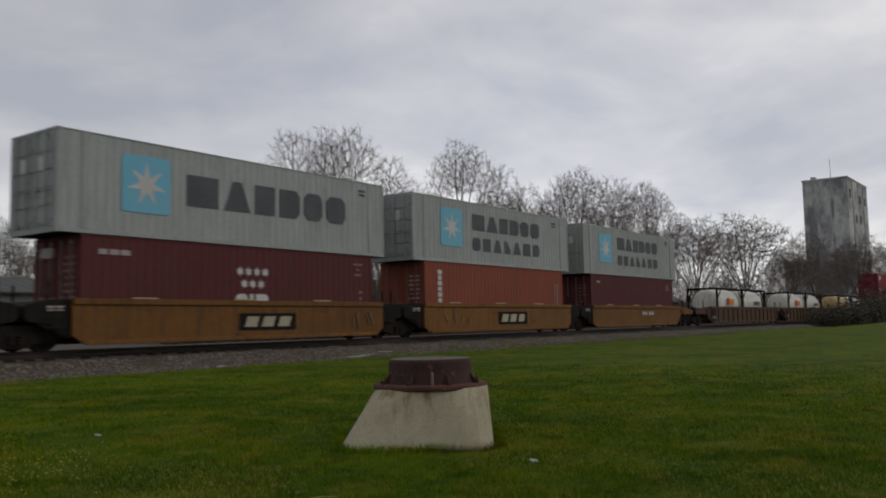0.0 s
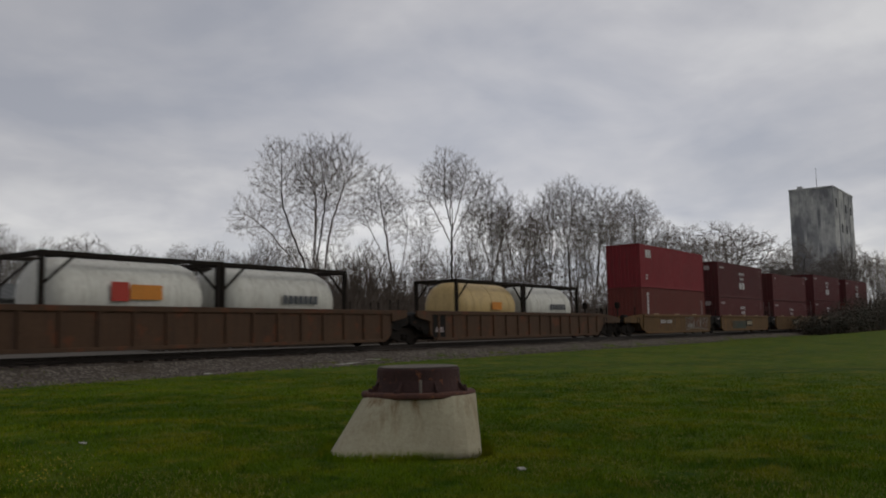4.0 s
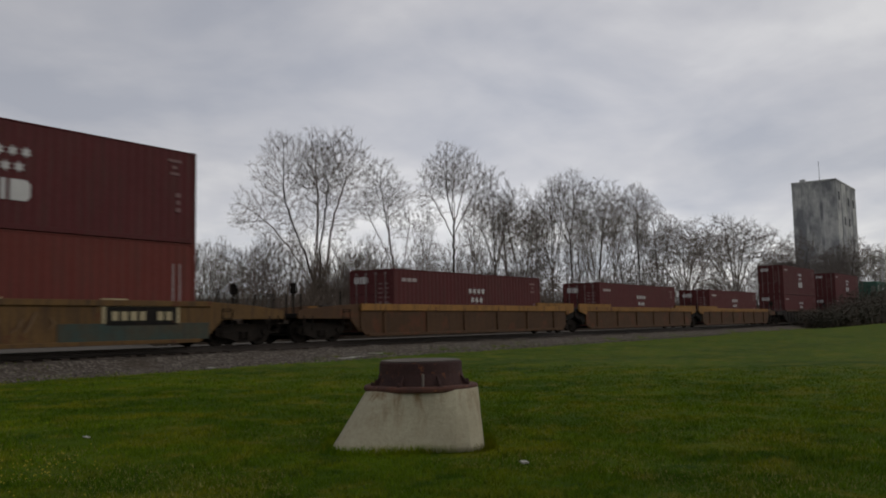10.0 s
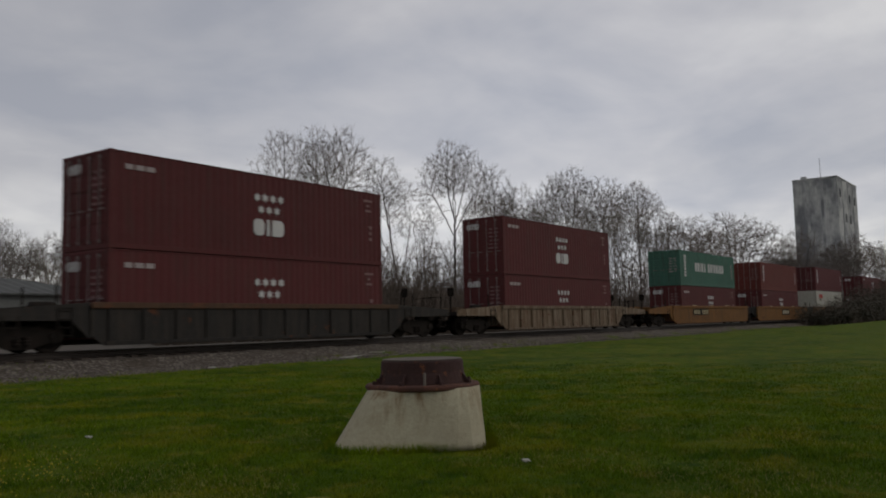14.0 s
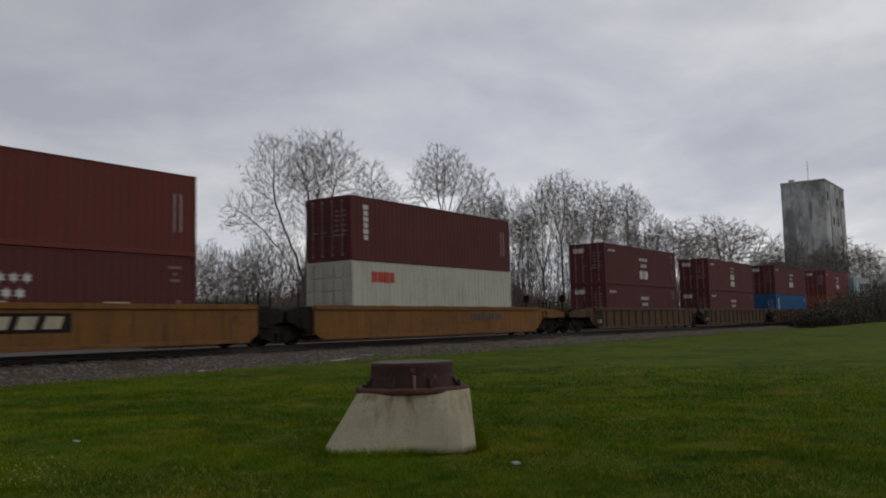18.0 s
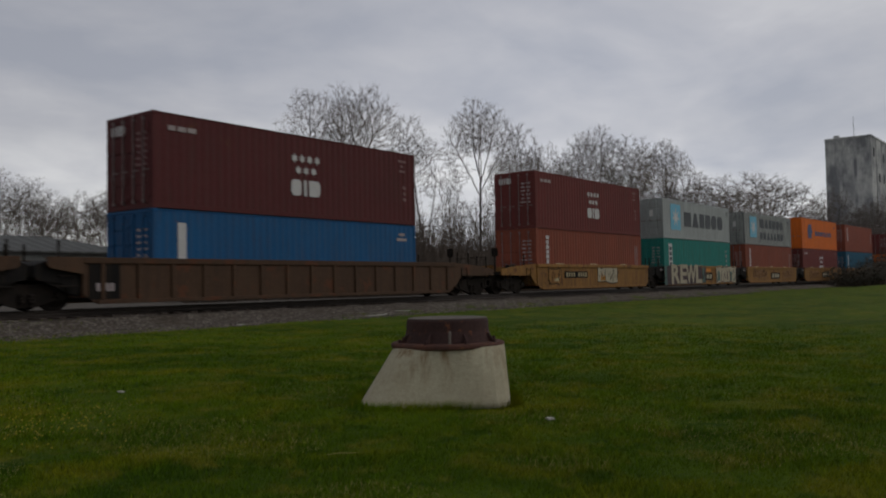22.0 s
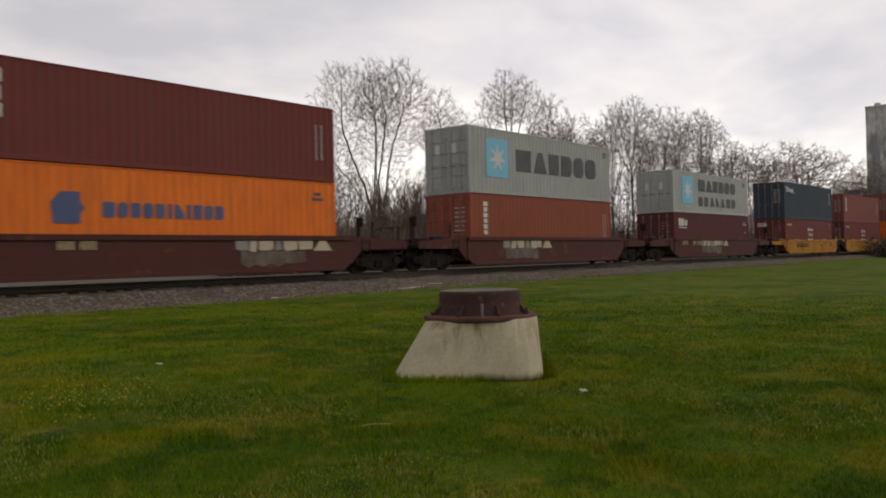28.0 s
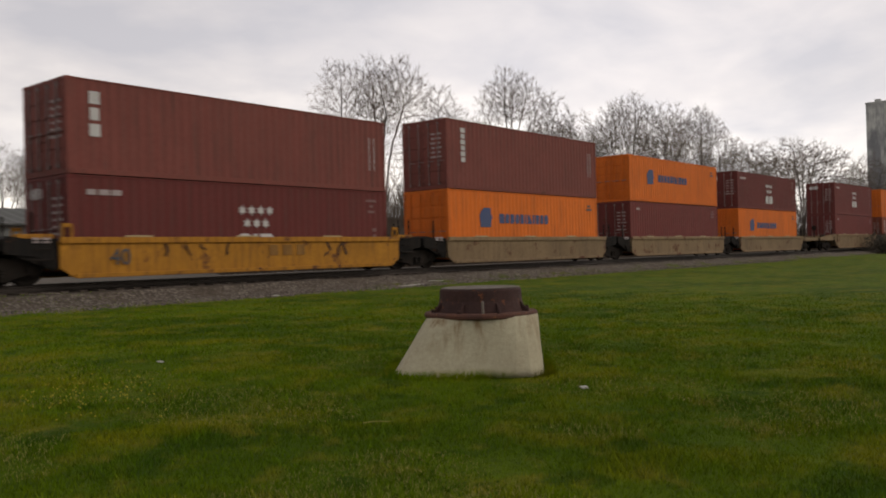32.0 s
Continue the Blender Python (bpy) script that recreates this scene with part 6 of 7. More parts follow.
def car_block(car, name, w, h, mat, x, z, label="", proud=0.0):
    return part(name, shared(("car_block", round(w, 2), round(h, 2)), lambda: Geo().box(-w / 2, w / 2, 0, 0.02, -h / 2, h / 2, 0.004), mat), car, label, m=pose(x, CARSIDE + 0.055 - proud, z))


def car_number(car, x, z, w=2.4, h=0.26, mat=None, dark=False):
    if dark:
        car_block(car, "number_board", w + 0.2, h + 0.12, CAR["black"], x, z, "dark number board")
    n = 9
    for i in range(n):
        if i != 4:
            car_block(car, "number_bar", round(w / n * 0.5, 2), h, mat or (TAN_MARK if dark else DARK), x - w / 2 + w * (i + 0.5) / n, z, "", 0.014)


def car_badge(car, x, z=0.70, w=2.3, h=0.52):
    car_block(car, "badge_board", w, h, CAR["black"], x, z, "dark badge board")
    for i in range(3):
        me = shared(("badge_block", round(w, 2)), lambda: silhouette("tilt", w * 0.25, h * 0.60), CREAM_MARK)
        part("badge_block", me, car, m=pose(x + (i - 1) * w * 0.29, CARSIDE + 0.041, z))


def graffiti(car, x0, x1, z0, z1, mats, seed, edge=None, field=True, bold=1.0):
    """Spray paint: a ragged pale field with angular patches, and slanting strokes over it; a faded one has strokes alone."""
    rng = random.Random(seed)
    edge = edge or CAR["black"]
    face = -1.527 if z1 > 1.36 else -1.482
    at = lambda k: pose(0, face - 0.002 * k, 0)
    if field:
        n = max(4, int((x1 - x0) / 0.4))
        top = [(x0 + (x1 - x0) * i / n + rng.uniform(-0.1, 0.1), z1 - rng.uniform(0.0, 0.2) * (1 if i % 2 else 0.4)) for i in range(n + 1)]
        low = [(x + rng.uniform(-0.1, 0.1), z0 + rng.uniform(0.0, 0.14)) for x, _ in top[::-1]]
        part("paint_rim", Geo().prism([(x + (0.06 if i > n // 2 else -0.06), z + 0.045) for i, (x, z) in enumerate(top)] + [(x, z - 0.045) for x, z in low], 0, 0.01).mesh("paint_rim", edge), car, "dark sprayed edge", m=at(0))
        part("paint_field", Geo().prism(top + low, 0, 0.01).mesh("paint_field", mats[0]), car, "pale ragged spray-painted field", m=at(1))
        for i in range(int((x1 - x0) / 0.8)):
            c, w = x0 + (x1 - x0) * rng.uniform(0.08, 0.92), rng.uniform(0.12, 0.3)
            za, zb = z0 + 0.16, z0 + (z1 - z0) * rng.uniform(0.4, 0.8)
            part("paint_patch", Geo().prism([(c - w, za), (c + w * rng.uniform(0.3, 1), za), (c + w * rng.uniform(0.2, 1.4), zb), (c - w * rng.uniform(-0.2, 1), zb - 0.1)], 0, 0.01).mesh("paint_patch", mats[-1]), car, m=at(2))
    if not field and mats[0] is PINK_MARK and z1 > 1.15:
        n = max(2, int((x1 - x0) / 0.75))
        for i in range(n):
            c, w = x0 + (x1 - x0) * (i + 0.5) / n, (x1 - x0) / n * 0.50
            zc, hh, sl = (z0 + z1) / 2 + rng.uniform(-0.05, 0.05), (z1 - z0) * rng.uniform(0.36, 0.48), rng.uniform(-0.15, 0.25)
            lump = [rng.uniform(0.68, 1.25) for _ in range(14)]
            for ring, (t, mt) in enumerate(((0.34, edge), (0.22, mats[i % len(mats)]))):
                g, open_at = Geo(), rng.randrange(14)
                for k in range(15):
                    a = 6.2832 * k / 14
                    ca, sa = math.cos(a), math.sin(a)
                    q = lump[k % 14] * (abs(ca) ** 3 + abs(sa) ** 3) ** (-1 / 3)
                    for f in (q + t * 0.25, q - t):
                        for y in (0, 0.01):
                            g.v.append((c + (w * f) * ca + sl * hh * f * sa, y, zc + hh * f * sa))
                for k in range(14):
                    if k != open_at:
                        b = 4 * k
                        g.f += [(b, b + 4, b + 6, b + 2), (b + 1, b + 3, b + 7, b + 5), (b, b + 1, b + 5, b + 4), (b + 2, b + 6, b + 7, b + 3)]
                part("paint_loop", g.mesh("paint_loop", mt), car, "faded spray-painted loop", m=at(4 + 2 * ring))
    gap = (0.26 if field else 0.6) * bold
    for i in range(max(4, int((x1 - x0) / gap))):
        c = x0 + (x1 - x0) * (i + rng.uniform(0.2, 0.8)) / max(4, int((x1 - x0) / gap))
        h = (z1 - z0) * rng.uniform(0.25, 0.8)
        lo = z0 + 0.06 + (z1 - z0 - h - 0.12) * rng.random()
        lean, t = rng.uniform(-0.32, 0.32), rng.uniform(0.02, 0.05) * bold
        crook = rng.uniform(-0.12, 0.12)
        o = [(c - t, lo), (c + t * 0.4, lo), (c + lean * 0.5 + crook + t, lo + h * 0.5), (c + lean + t * 0.5, lo + h), (c + lean - t * 0.5, lo + h), (c + lean * 0.5 + crook - t, lo + h * 0.55)]
        if not field:
            part("paint_stroke", Geo().prism([(x + 0.045, z + 0.01) for x, z in o], 0, 0.01).mesh("paint_stroke", mats[i % len(mats)]), car, "faded sprayed stroke", m=at(0))
        part("paint_stroke", Geo().prism(o, 0, 0.01).mesh("paint_stroke", edge), car, m=at(3))


def sprayed_row(car, x0, x1, seed):
    """A row of pale sprayed shapes over a washed-out grey ground, with a peaked shape after it."""
    rng = random.Random(seed)
    n = 9
    low = [(x0 + (x1 - x0) * (0.06 + 0.86 * i / n), 0.34 + rng.uniform(0, 0.14)) for i in range(n + 1)]
    top = [(x + rng.uniform(-0.08, 0.08), 0.86 + rng.uniform(-0.06, 0.06)) for x, _ in low[::-1]]
    part("paint_field", Geo().prism(low + top, 0, 0.01).mesh("paint_field", WASHED), car, "washed-out grey sprayed ground", m=pose(0, -1.482, 0))
    x, i = x0, 0
    while x < x1 - 0.3:
        w = rng.uniform(0.28, 0.62)
        kind = ("box", "tilt", "round", "peak", "oct")[i % 5]
        me = Geo().prism([(a * w, b * 0.44 * rng.uniform(0.85, 1.1)) for a, b in SILHOUETTES[kind]], 0, 0.01).mesh("paint_shape", CREAM_MARK if i % 3 else GREY_MARK)
        part("paint_shape", me, car, "pale sprayed shape", m=pose(x + w / 2, -1.490, 1.08 + rng.uniform(-0.04, 0.04)))
        x += w + rng.uniform(0.02, 0.07)
        i += 1
    part("paint_shape", Geo().prism([(-0.42, -0.2), (0.42, -0.2), (0.1, 0.2), (-0.06, 0.24)], 0, 0.01).mesh("paint_shape", CREAM_MARK), car, "pale peaked sprayed shape", m=pose(x1 + 0.5, -1.490, 1.05))


H, S = 2.896, 2.591
UP, DN = "stacked on top", "in well car"


def load(u, lower, upper):
    """The two boxes of one well: each (colour, marks, height, doors in front, length)."""
    z = DECK
    for spec, on in ((lower, DN), (upper, UP)):
        if spec is None:
            continue
        hue, marks, h, doors = spec[:4]
        ob = container(hue, marks, spec[4] if len(spec) > 4 else 12.192, h, doors, on)
        MOVERS.append((ob, u, z + RAIL))
        z += h + 0.006


def train():
    zim_h, zim_s, zim_x = ("wine", "stars", H, True), ("wine", "stars", S, True), ("plum", "stars", H, False)
    zim_f, zim_r, zim_t = ("wine", "stars", S, False), ("maroon", "stars", S, True), ("maroon", "stars", H, True)
    tri = ("brown", "column", H, True)
    g1, g2, g2s, g1s = ("grey", "one", H, True, 13.716), ("grey", "two", H, True, 13.716), ("grey", "two", S, True), ("grey", "one", S, True)
    hap = ("orange", "word", H, True)
    tank_w, tank_l, tank_y = "white", "logo", "yellow"
    # kind, colour, ribbed, first place, spacing, half length of a well, loads (lower, upper)
    sets = (
        ("A", "ochre", False, 3.87, 15.60, 6.45, [(None, None), (zim_h, g1), (tri, g2), (("plum", "plain", H, True), g2)]),
        ("B", "brown", True, 71.9, 19.60, 8.45, [(tank_l, tank_w), (tank_l, tank_w), (tank_y, tank_w)]),
        ("A", "grimy", False, 132.45, 15.62, 6.45, [(("crimson", "column", H, False), ("red", "corner", H, False)), (zim_f, zim_x), (zim_s, ("wine", "plain", S, False)), (zim_h, zim_x), (("crimson", "column", H, False), zim_x)]),
        ("B", "banded", True, 217.06, 19.40, 8.45, [(zim_s, None), (zim_s, None), (zim_s, None)]),
        ("C", "soot", True, 277.17, 0, 6.75, [(zim_s, zim_h)]),
        ("C", "chalky", True, 298.73, 0, 6.75, [(zim_s, zim_h)]),
        ("B", "ochre", False, 322.79, 19.67, 8.45, [(zim_s, ("green", "words", S, True)), (zim_s, ("crimson", "column", S, True)), (("cream", "red", H, True), ("plum", "column", S, True))]),
        ("B", "brown", True, 385.82, 19.52, 8.40, [(zim_s, zim_s), (zim_s, ("wine", "turned", S, True)), (("blue", "blue", S, True), zim_h)]),
        ("A", "yellow", False, 446.50, 15.62, 6.45, [(tri, zim_t), (("teal", "panel", H, True), g1s), (tri, ("dim", "two", S, True)), (zim_t, ("orange", "wide", H, True)), (("steel", "blue", H, True), ("brown", "column", H, True))]),
        ("C", "oxide", False, 529.46, 0, 6.60, [(hap, ("maroon", "three", S, True))]),
        ("C", "oxide", False, 549.37, 0, 6.60, [(tri, ("grey", "one", H, True))]),
        ("C", "oxide", False, 569.35, 0, 6.60, [(("plum", "pair", S, True), g2s)]),
        ("D", "bright", False, 589.20, 15.85, 6.45, [(("crimson", "stars", S, True), ("navy", "navy", H, True)), (zim_r, ("rose", "three", S, True)), (hap, ("rose", "column", H, True)),
                                                     (("maroon", "plain", H, True), ("orange", "word", S, True)), (("orange", "word", H, True), zim_r)]),
        ("A", "dull", False, 675.20, 15.80, 6.45, [(("maroon", "plain", H, True), zim_t), (tri, hap), (zim_r, zim_t)]),
    )
    spots = [(k, c, r, u + i * d, hs, i, len(loads), ld) for k, c, r, u, d, hs, loads in sets for i, ld in enumerate(loads)]
    cars = {}
    for j, (k, hue, ribs, u, hs, i, n, ld) in enumerate(spots):
        free_l, free_r = i == 0 and j > 0, i == n - 1
        prev = spots[j - 1] if j else None
        nxt = spots[j + 1] if j + 1 < len(spots) else None
        # joints lie midway between the wells' ends
        dl = hs + ((u - hs) - (prev[3] + prev[4])) / 2 if prev else hs + 1.45
        dr = hs + ((nxt[3] - nxt[4]) - (u + hs)) / 2 if nxt else hs + 1.45
        c = hue
        if hue == "bright" and i > 1:
            c = "dull"
        car = well_car(k, c, hs, round(dl, 2), round(dr, 2), free_l, free_r, ribs, "well cars of the train")
        MOVERS.append((car, u, RAIL))
        cars[j] = car
        if isinstance(ld[0], str):
            for x, hue2 in ((-3.06, ld[0]), (3.06, ld[1])):
                tk = tank_container(hue2, "in well car")
                MOVERS.append((tk, u + x, DECK + RAIL))
        else:
            load(u, *ld)
    decorate(cars)


def decorate(cars):
    """Badges, numbers and spray paint on the cars' sides."""
    car_badge(cars[1], 0.5, 0.74, 2.5, 0.56)
    graffiti(cars[1], 4.6, 6.0, 0.3, 1.2, [CAR["dull"]], 3, CAR["rusty"], False)
    car_badge(cars[2], 0.55, 0.76, 2.6, 0.6)
    graffiti(cars[2], -5.0, -3.2, 0.3, 1.3, [ORANGE_MARK, CAR["dull"]], 4, CAR["rusty"], False)
    car_number(cars[3], 1.2, 0.95, 1.8, 0.22, WHITE)
    car_number(cars[7], -2.6, 0.94, 2.1, 0.24, WHITE)
    graffiti(cars[7], 1.2, 5.6, 0.35, 1.3, [CAR["rusty"], GREY_MARK], 5, GREY_MARK)
    car_badge(cars[8], 0.75, 0.80, 1.7, 0.5)
    graffiti(cars[8], -4.5, -1.2, 0.3, 1.2, [CAR["dull"]], 6, CAR["rusty"], False)
    car_block(cars[8], "paint_field", 3.6, 0.62, DIM_SEA, -2.0, 0.66, "dull teal sprayed ground", 0.002)
    car_block(cars[11], "paint_field", 5.0, 0.5, DIM_SEA, 3.9, 0.52, "dull teal sprayed ground", 0.002)
    car_badge(cars[9], 0.6, 0.86, 2.4, 0.5)
    graffiti(cars[10], -6.0, 2.0, 0.25, 1.38, [CAR["dull"], TAN_MARK, CAR["yellow"]], 7)
    car_block(cars[10], "white_patch", 0.74, 0.40, WHITE, 0.62, 0.88, "white painted patch", 0.02)
    car_block(cars[11], "panel_frame", 2.6, 0.74, TAN_MARK, 4.0, 0.98, "tan-edged panel")
    car_block(cars[11], "panel_board", 2.36, 0.54, CAR["black"], 4.0, 0.98, "dark panel", 0.012)
    for i in range(7):
        if i != 4:
            car_block(cars[11], "number_bar", 0.2, 0.26, TAN_MARK, 3.1 + 0.3 * i, 0.98, "", 0.020)
    graffiti(cars[11], -4.8, 1.6, 0.35, 1.2, [CAR["dull"]], 8, CAR["rusty"], False)
    car_number(cars[17], -3.0, 0.97, 3.0, 0.34, TAN_MARK, True)
    car_badge(cars[18], 0.45, 0.9, 2.5, 0.52)
    car_number(cars[19], 3.3, 0.97, 2.8, 0.26, DARK)
    car_number(cars[23], -2.55, 0.89, 2.3, 0.22, TAN_MARK, True)
    graffiti(cars[23], -0.1, 2.3, 0.4, 1.36, [CREAM_MARK, TAN_MARK, CAR["bright"]], 9)
    graffiti(cars[23], -5.4, -4.2, 0.4, 1.2, [CAR["yellow"], TAN_MARK], 10)
    car_block(cars[24], "paint_field", 1.0, 1.22, SEA_MARK, -6.3, 0.815, "teal sprayed ground", 0.060)
    car_block(cars[24], "paint_field", 5.8, 1.23, OUTLINE, -3.52, 0.815, "dark violet sprayed ground", 0.064)
    for c, x, wide in (("R", -5.20, 1.34), ("E", -3.86, 1.48), ("W", -2.52, 0.90), ("L", -1.18, 1.50)):
        part("graffiti_letter", text_mesh(c, 1.70, CREAM_MARK, "graffiti_letter_" + c, 0.05), cars[24], "large pale spray-painted letter", m=pose(x, CARSIDE - 0.022, 0.815) @ Matrix.Diagonal((wide, 1, 1, 1)))
    car_block(cars[24], "paint_patch", 1.5, 0.3, ORANGE_MARK, 0.55, 1.2, "orange painted patch", 0.012)
    car_badge(cars[24], 0.66, 0.70, 1.9, 0.5)
    graffiti(cars[24], 2.3, 6.35, 0.22, 1.42, [CREAM_MARK, CREAM_MARK, SEA_MARK], 11, OUTLINE, True, 1.9)
    graffiti(cars[24], -0.35, 0.25, 0.24, 1.42, [SEA_MARK, CREAM_MARK], 31, OUTLINE, True, 1.5)
    car_badge(cars[25], 0.4, 0.70, 2.3, 0.52)
    graffiti(cars[25], -5.2, -1.8, 0.5, 1.2, [PINK_MARK], 12, CAR["rusty"], False)
    graffiti(cars[25], 2.4, 5.2, 0.5, 1.2, [PINK_MARK], 13, CAR["rusty"], False)
    car_badge(cars[26], 0.4, 0.74, 2.3, 0.5)
    graffiti(cars[26], -5.0, -2.0, 0.4, 1.2, [PINK_MARK], 14, CAR["rusty"], False)
    car_number(cars[28], -3.42, 1.06, 1.1, 0.24, TAN_MARK)
    sprayed_row(cars[28], 1.6, 4.7, 15)
    sprayed_row(cars[29], -4.1, -1.1, 16)
    car_number(cars[30], -5.15, 1.06, 0.75, 0.24, TAN_MARK)
    car_number(cars[30], -3.5, 1.04, 1.15, 0.24, TAN_MARK)
    sprayed_row(cars[30], -2.9, 0.7, 17)
    part("painted_number", text_mesh("40", 0.62, DARK, "painted_number"), cars[32], "dark painted number", m=pose(-4.8, CARSIDE + 0.03, 0.68))
    for i in range(3):
        car_block(cars[32], "letter_block", 0.34, 0.34, CAR["yellow"], 0.5 + 0.56 * i, 0.82, "faded brown painted block")
    graffiti(cars[32], -3.6, -1.2, 0.55, 1.15, [CAR["rusty"]], 21, CAR["rusty"], False)
    graffiti(cars[32], 2.4, 3.8, 0.5, 1.2, [CAR["rusty"]], 22, CAR["rusty"], False)
    car_number(cars[31], -2.9, 0.80, 2.2, 0.13, CAR["dull"], True)
    for i in range(2):
        car_block(cars[31], "letter_block", 0.13, 0.36, DARK, 4.55 + 0.2 * i, 0.82)
    graffiti(cars[31], 1.9, 3.2, 0.5, 1.1, [CAR["rusty"]], 23, CAR["rusty"], False)


train()


# ---- litter and growth on the lawn ----
def litter():
    def scrap(name, label, x, y, w, d, turn, z=0.0, mat=LITTER):
        g = Geo()
        n = 5
        for i in range(n + 1):
            a = -w / 2 + w * i / n
            h = 0.03 + 0.02 * noise.noise((a * 4, x, y))
            g.v += [(a, -d / 2, h), (a, d / 2, h + 0.01), (a, -d / 2, h - 0.012), (a, d / 2, h - 0.002)]
        for i in range(n):
            k = 4 * i
            g.f += [(k, k + 4, k + 5, k + 1), (k + 2, k + 3, k + 7, k + 6), (k, k + 2, k + 6, k + 4), (k + 1, k + 5, k + 7, k + 3)]
        g.f += [(0, 1, 3, 2), (4 * n, 4 * n + 2, 4 * n + 3, 4 * n + 1)]
        thing(name, label, "litter", m=pose(x, y, ground_z(x, y) + z, 0, 0, turn), me=g.mesh(name, mat))

    scrap("plank", "pale weathered plank lying at the edge of the gravel", 21.65, 18.87, 2.2, 0.22, 23.5)
    scrap("plank", "short pale plank lying on the gravel", 23.8, 19.6, 0.55, 0.08, -60, 0.05)
    scrap("paper_scrap", "crumpled pale paper lying in the grass", 5.45, 8.60, 0.07, 0.05, 20, 0.0)
    scrap("paper_scrap", "small pale scrap lying in the grass", 6.60, 3.76, 0.065, 0.05, -30, 0.0)
    tw = Geo().tube([(-0.11, 0, 0.0), (-0.03, 0.006, 0.006), (0.05, -0.004, 0.004), (0.11, 0.004, 0.0)], [0.003, 0.0035, 0.003, 0.002], 5)
    thing("twig", "thin pale dry twig lying in the grass", "twig", m=pose(4.4, 4.2, ground_z(4.4, 4.2) + 0.03, 0, 0, -40), me=tw.mesh("twig", STRAW))
    scrap("paper_scrap", "small pale scrap by the gravel", 14.9, 17.9, 0.22, 0.12, 10, 0.02)


litter()


def lawn():
    """Grass blades on the stretch of lawn nearest to the camera, with straw and dandelions among them."""
    rng = np.random.default_rng(4)

    def blades(name, label, n, mat, hmin, hmax, width, far, clump=0.0):
        # densest before the pedestal, thinner all round the spot where the camera stands
        pick = rng.random(n)
        b = np.radians(np.where(pick < 0.66, rng.uniform(18, 88, n), np.where(pick < 0.9, rng.triangular(-30, 53, 136, n), rng.uniform(0, 360, n))))
        d = 0.8 + (far - 0.8) * (1 - np.sqrt(1 - rng.random(n) ** 0.95))
        x, y = d * np.sin(b), d * np.cos(b)
        if clump:
            keep = np.array([noise.noise((float(p) * 0.8, float(q) * 0.8, 7)) > clump for p, q in zip(x, y)])
            x, y = x[keep], y[keep]
        n = len(x)
        z = np.array([ground_z(float(p), float(q)) for p, q in zip(x, y)])
        tall = np.array([0.8 + 0.7 * noise.noise((float(p) * 1.6, float(q) * 1.6, 2)) for p, q in zip(x, y)])
        h = rng.uniform(hmin, hmax, n) * np.clip(tall, 0.3, 1.5)
        a, t = rng.uniform(0, 6.28, n), rng.uniform(0, 6.28, n)
        lean = rng.uniform(0.2, 1.1, n) * h
        w = width * (0.6 + 0.08 * np.hypot(x, y))
        dx, dy = np.cos(a) * w, np.sin(a) * w
        v = np.empty((n, 3, 3))
        v[:, 0] = np.stack([x - dx, y - dy, z - 0.01], 1)
        v[:, 1] = np.stack([x + dx, y + dy, z - 0.01], 1)
        v[:, 2] = np.stack([x + np.cos(t) * lean, y + np.sin(t) * lean, z + h], 1)
        tips = np.arange(3 * n).reshape(-1, 3).tolist()
        me = bpy.data.meshes.new(name)
        me.from_pydata(v.reshape(-1, 3).tolist(), [], tips)
        me.materials.append(mat)
        thing(name, label, "grass", kind="stuff", me=me)

    blades("grass", "short green lawn grass, uneven and tufted", 480000, BLADE, 0.016, 0.056, 0.0038, 24)
    blades("dry_grass", "dry straw-coloured blades among the lawn", 90000, STRAW, 0.014, 0.044, 0.0040, 12, 0.05)
    blades("weeds", "low broad-leaved weeds in patches of the lawn", 42000, WEED, 0.012, 0.035, 0.013, 15, 0.12)
    g = Geo()
    r = random.Random(17)
    for i in range(5200):
        a = r.uniform(0, 6.28)
        k = 1.0 + abs(r.gauss(0, 0.045))
        c, q = math.cos(a), math.sin(a)
        m = (abs(c) ** 5.5 + abs(q) ** 5.5) ** (-1 / 5.5) * k
        x, y, zz = pose(7.20, 5.32, 0, 0, 0, -53.5) @ Vector((-0.125 + 0.79 * m * c, 0.70 * m * q, 0))
        z, h = ground_z(x, y) - 0.01, r.uniform(0.04, 0.12)
        t, w = r.uniform(0, 6.28), r.uniform(0.003, 0.006)
        e = r.uniform(0.1, 0.6) * h
        n = len(g.v)
        g.v += [(x - w * q, y + w * c, z), (x + w * q, y - w * c, z), (x + math.cos(t) * e, y + math.sin(t) * e, z + h)]
        g.f.append((n, n + 1, n + 2))
    thing("foot_grass", "longer unmown grass round the pedestal's foot", "grass", kind="stuff", me=g.mesh("foot_grass", BLADE))
    g = Geo()
    r = random.Random(31)
    for i in range(120):
        b = r.gauss(28.6, 2.4)
        d = r.gauss(8.2, 0.55)
        x, y = d * math.sin(radians(b)), d * math.cos(radians(b))
        if x < 2.0 and y < 3:
            continue
        z = ground_z(x, y) + r.uniform(0.030, 0.060)
        q = r.uniform(0.005, 0.010)
        g.turned([(0.002, -0.008), (q, 0.0), (q * 0.9, 0.004), (q * 0.3, 0.007)], 7, "z", (x, y, z))
    thing("dandelions", "scattered yellow dandelion heads in the lawn", "flowers", kind="stuff", me=g.mesh("dandelions", PETAL))


lawn()


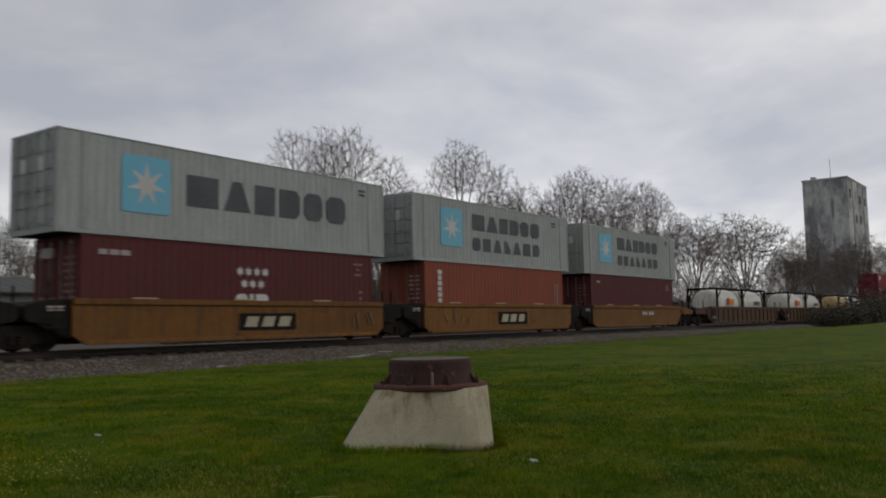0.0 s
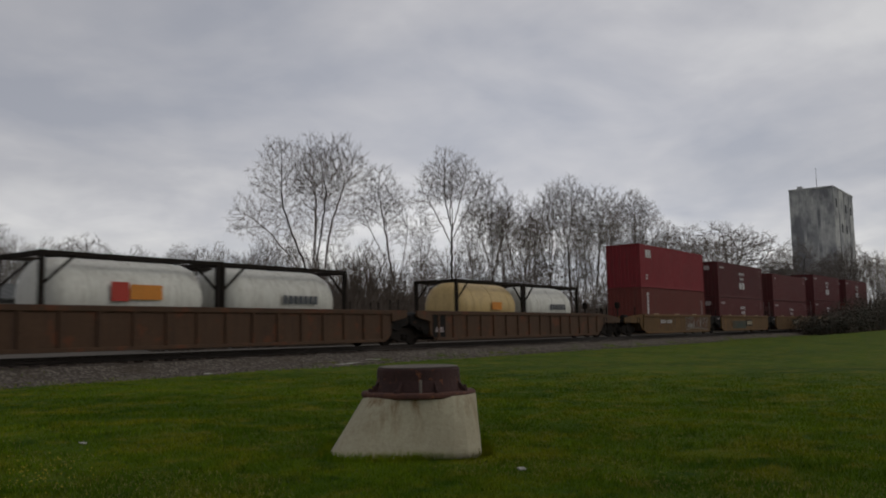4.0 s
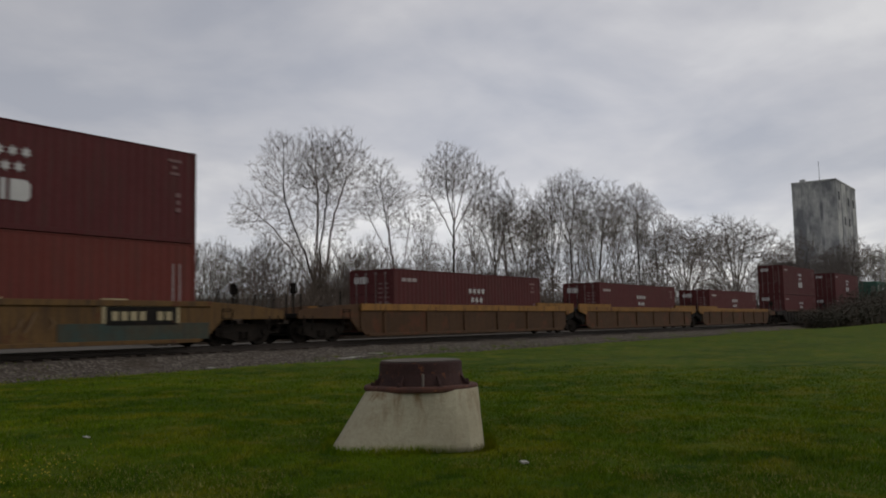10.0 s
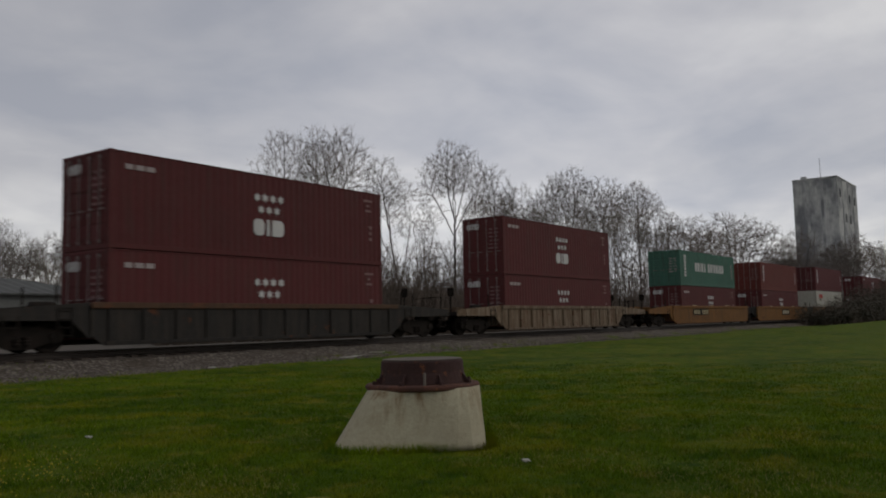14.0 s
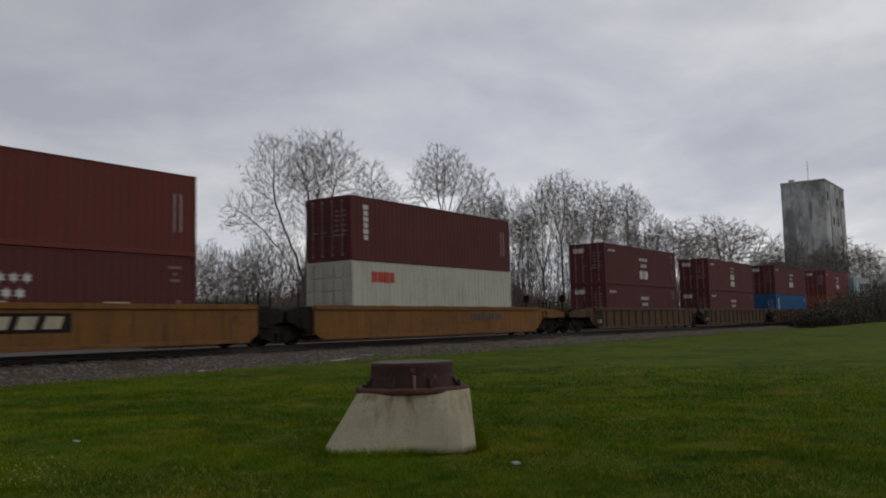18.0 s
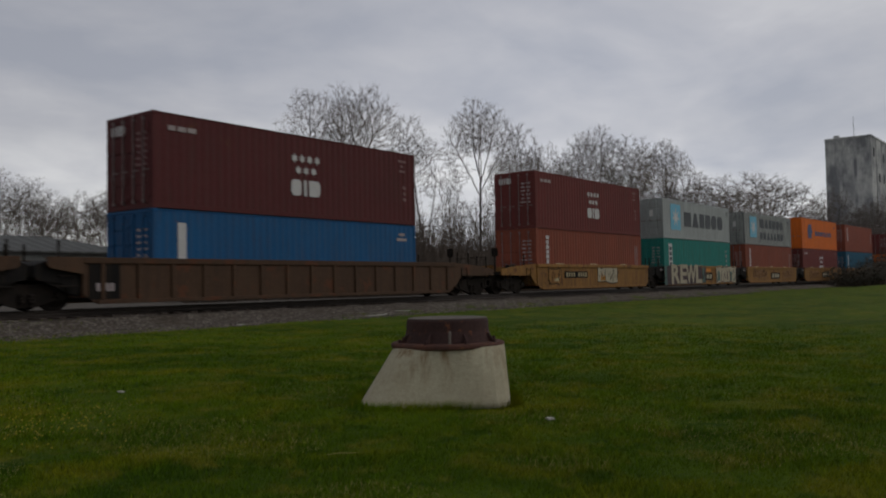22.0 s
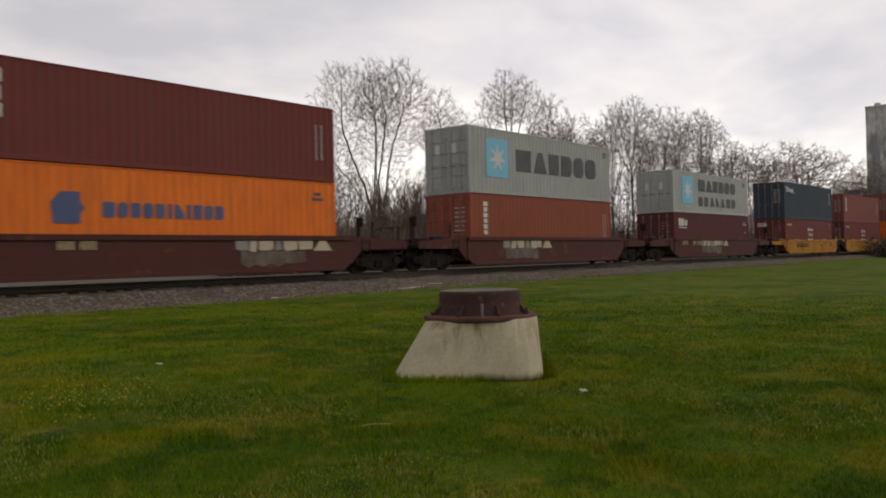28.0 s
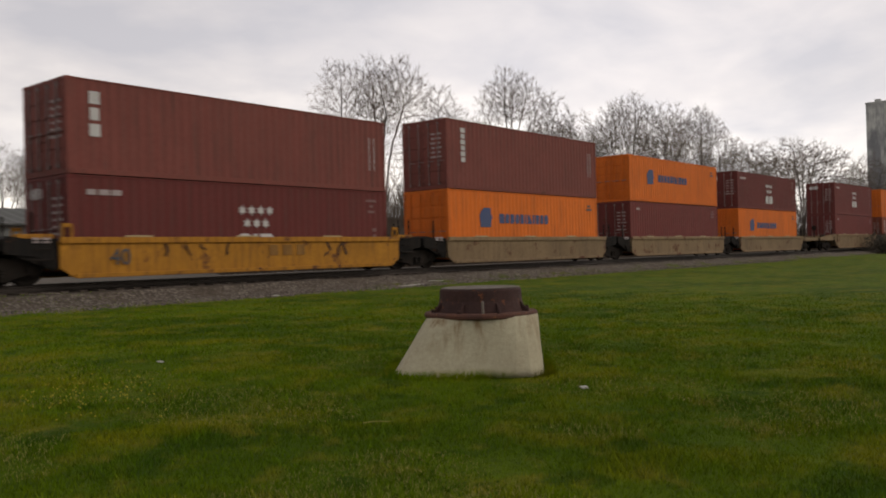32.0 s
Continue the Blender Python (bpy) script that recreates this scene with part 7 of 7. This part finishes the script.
def ballast_stones():
    """Loose stones over the shoulder of the track and the gravel beside it."""
    rng = random.Random(3)
    shapes = []
    for k in range(6):
        shapes.append([Vector((rng.uniform(0.6, 1.1) * x, rng.uniform(0.6, 1.1) * y, rng.uniform(0.5, 0.9) * z)) for x, y, z in
                       ((1, 0, 0), (-1, 0, 0), (0, 1, 0), (0, -1, 0), (0, 0, 1), (0, 0, -1))])
    faces = [(0, 2, 4), (2, 1, 4), (1, 3, 4), (3, 0, 4), (2, 0, 5), (1, 2, 5), (3, 1, 5), (0, 3, 5)]
    g = Geo()
    for i in range(15000):
        x = 3 + 57 * rng.random() ** 1.3
        off = rng.uniform(-4.8, -1.95) if rng.random() < 0.8 else rng.uniform(1.0, 3.5)
        y = bend_y(x) + off
        if off > -2.7:
            z = RAIL - 0.21 - 0.30 * smooth(1.5, 2.8, abs(off))
        else:
            z = ground_z(x, y)
            if off < -3.2 and rng.random() < 0.35:
                continue
        s = rng.uniform(0.02, 0.062)
        a = rng.uniform(0, 6.28)
        c, q = math.cos(a) * s, math.sin(a) * s
        g.add([(x + p.x * c - p.y * q, y + p.x * q + p.y * c, z + p.z * s) for p in rng.choice(shapes)], faces)
    thing("ballast_stones", "loose grey and brown ballast stones beside the rails", "gravel", kind="stuff", me=g.mesh("ballast_stones", STONE))


ballast_stones()


# ---- sleepers, alike pieces of the track ----
def sleepers():
    me = Geo().box(-0.115, 0.115, -1.3, 1.3, -0.18, 0.0, 0.012).mesh("sleeper", TIMBER)
    for i in range(300):
        x = 2 + 0.52 * i
        part("sleeper", me, TRACK, m=track_pose(x, RAIL - 0.165))


sleepers()


def motions():
    """The train rolls past at an even pace; its wheels turn with it."""
    # the pace is not quite even: metres behind it at some seconds
    lag = {0: -0.34, 0.5: -0.36, 1: 0.12, 1.5: 0.45, 2: -0.47, 2.5: 0.01, 3: -0.02, 3.5: 0.41, 5.5: -0.84, 6: -0.46, 6.5: -0.36, 7: -0.23, 7.5: -0.32, 8: -0.14, 8.5: 0.07, 9: 0.13, 9.5: 0.17, 10: 0.03, 10.5: -0.04, 11: -0.05, 11.5: 0.04, 12: 0.04, 12.5: 0.1, 13: 0.15, 13.5: 0.32, 14: 0.42, 14.5: 0.51, 16.5: -0.15, 17: -0.15, 17.5: -0.02, 18: -0.05, 18.5: -0.22, 19: -0.28, 19.5: -0.22, 20: -0.17, 20.5: -0.08, 21: 0.04, 21.5: 0.13, 22: 0.29, 22.5: 0.23, 23: 0.41, 23.5: 0.5, 24: 0.33, 24.5: -0.09, 25: -0.05, 25.5: -0.02, 27.5: -0.36, 28: -0.25, 28.5: -0.19, 29: -0.13, 29.5: -0.12, 30: -0.1, 30.5: -0.01, 31: 0.1, 31.5: 0.17, 32: 0.26}
    for ob, u, z in MOVERS:
        walk(ob, [(t, track_pose(u - SPEED * t + d, z)) for t, d in lag.items()])
    step = SPEED / FPS / 0.457
    first = WHEELSETS[0]
    walk(first, [(k / FPS, pose(0, 0, 0, 0, -math.degrees(step * k), 0)) for k in range(0, 32 * FPS + 1)])
    for w in WHEELSETS[1:]:
        w.rotation_mode = "QUATERNION"
        w.animation_data_create()
        w.animation_data.action = first.animation_data.action
        w.animation_data.action_slot = first.animation_data.action_slot


motions()
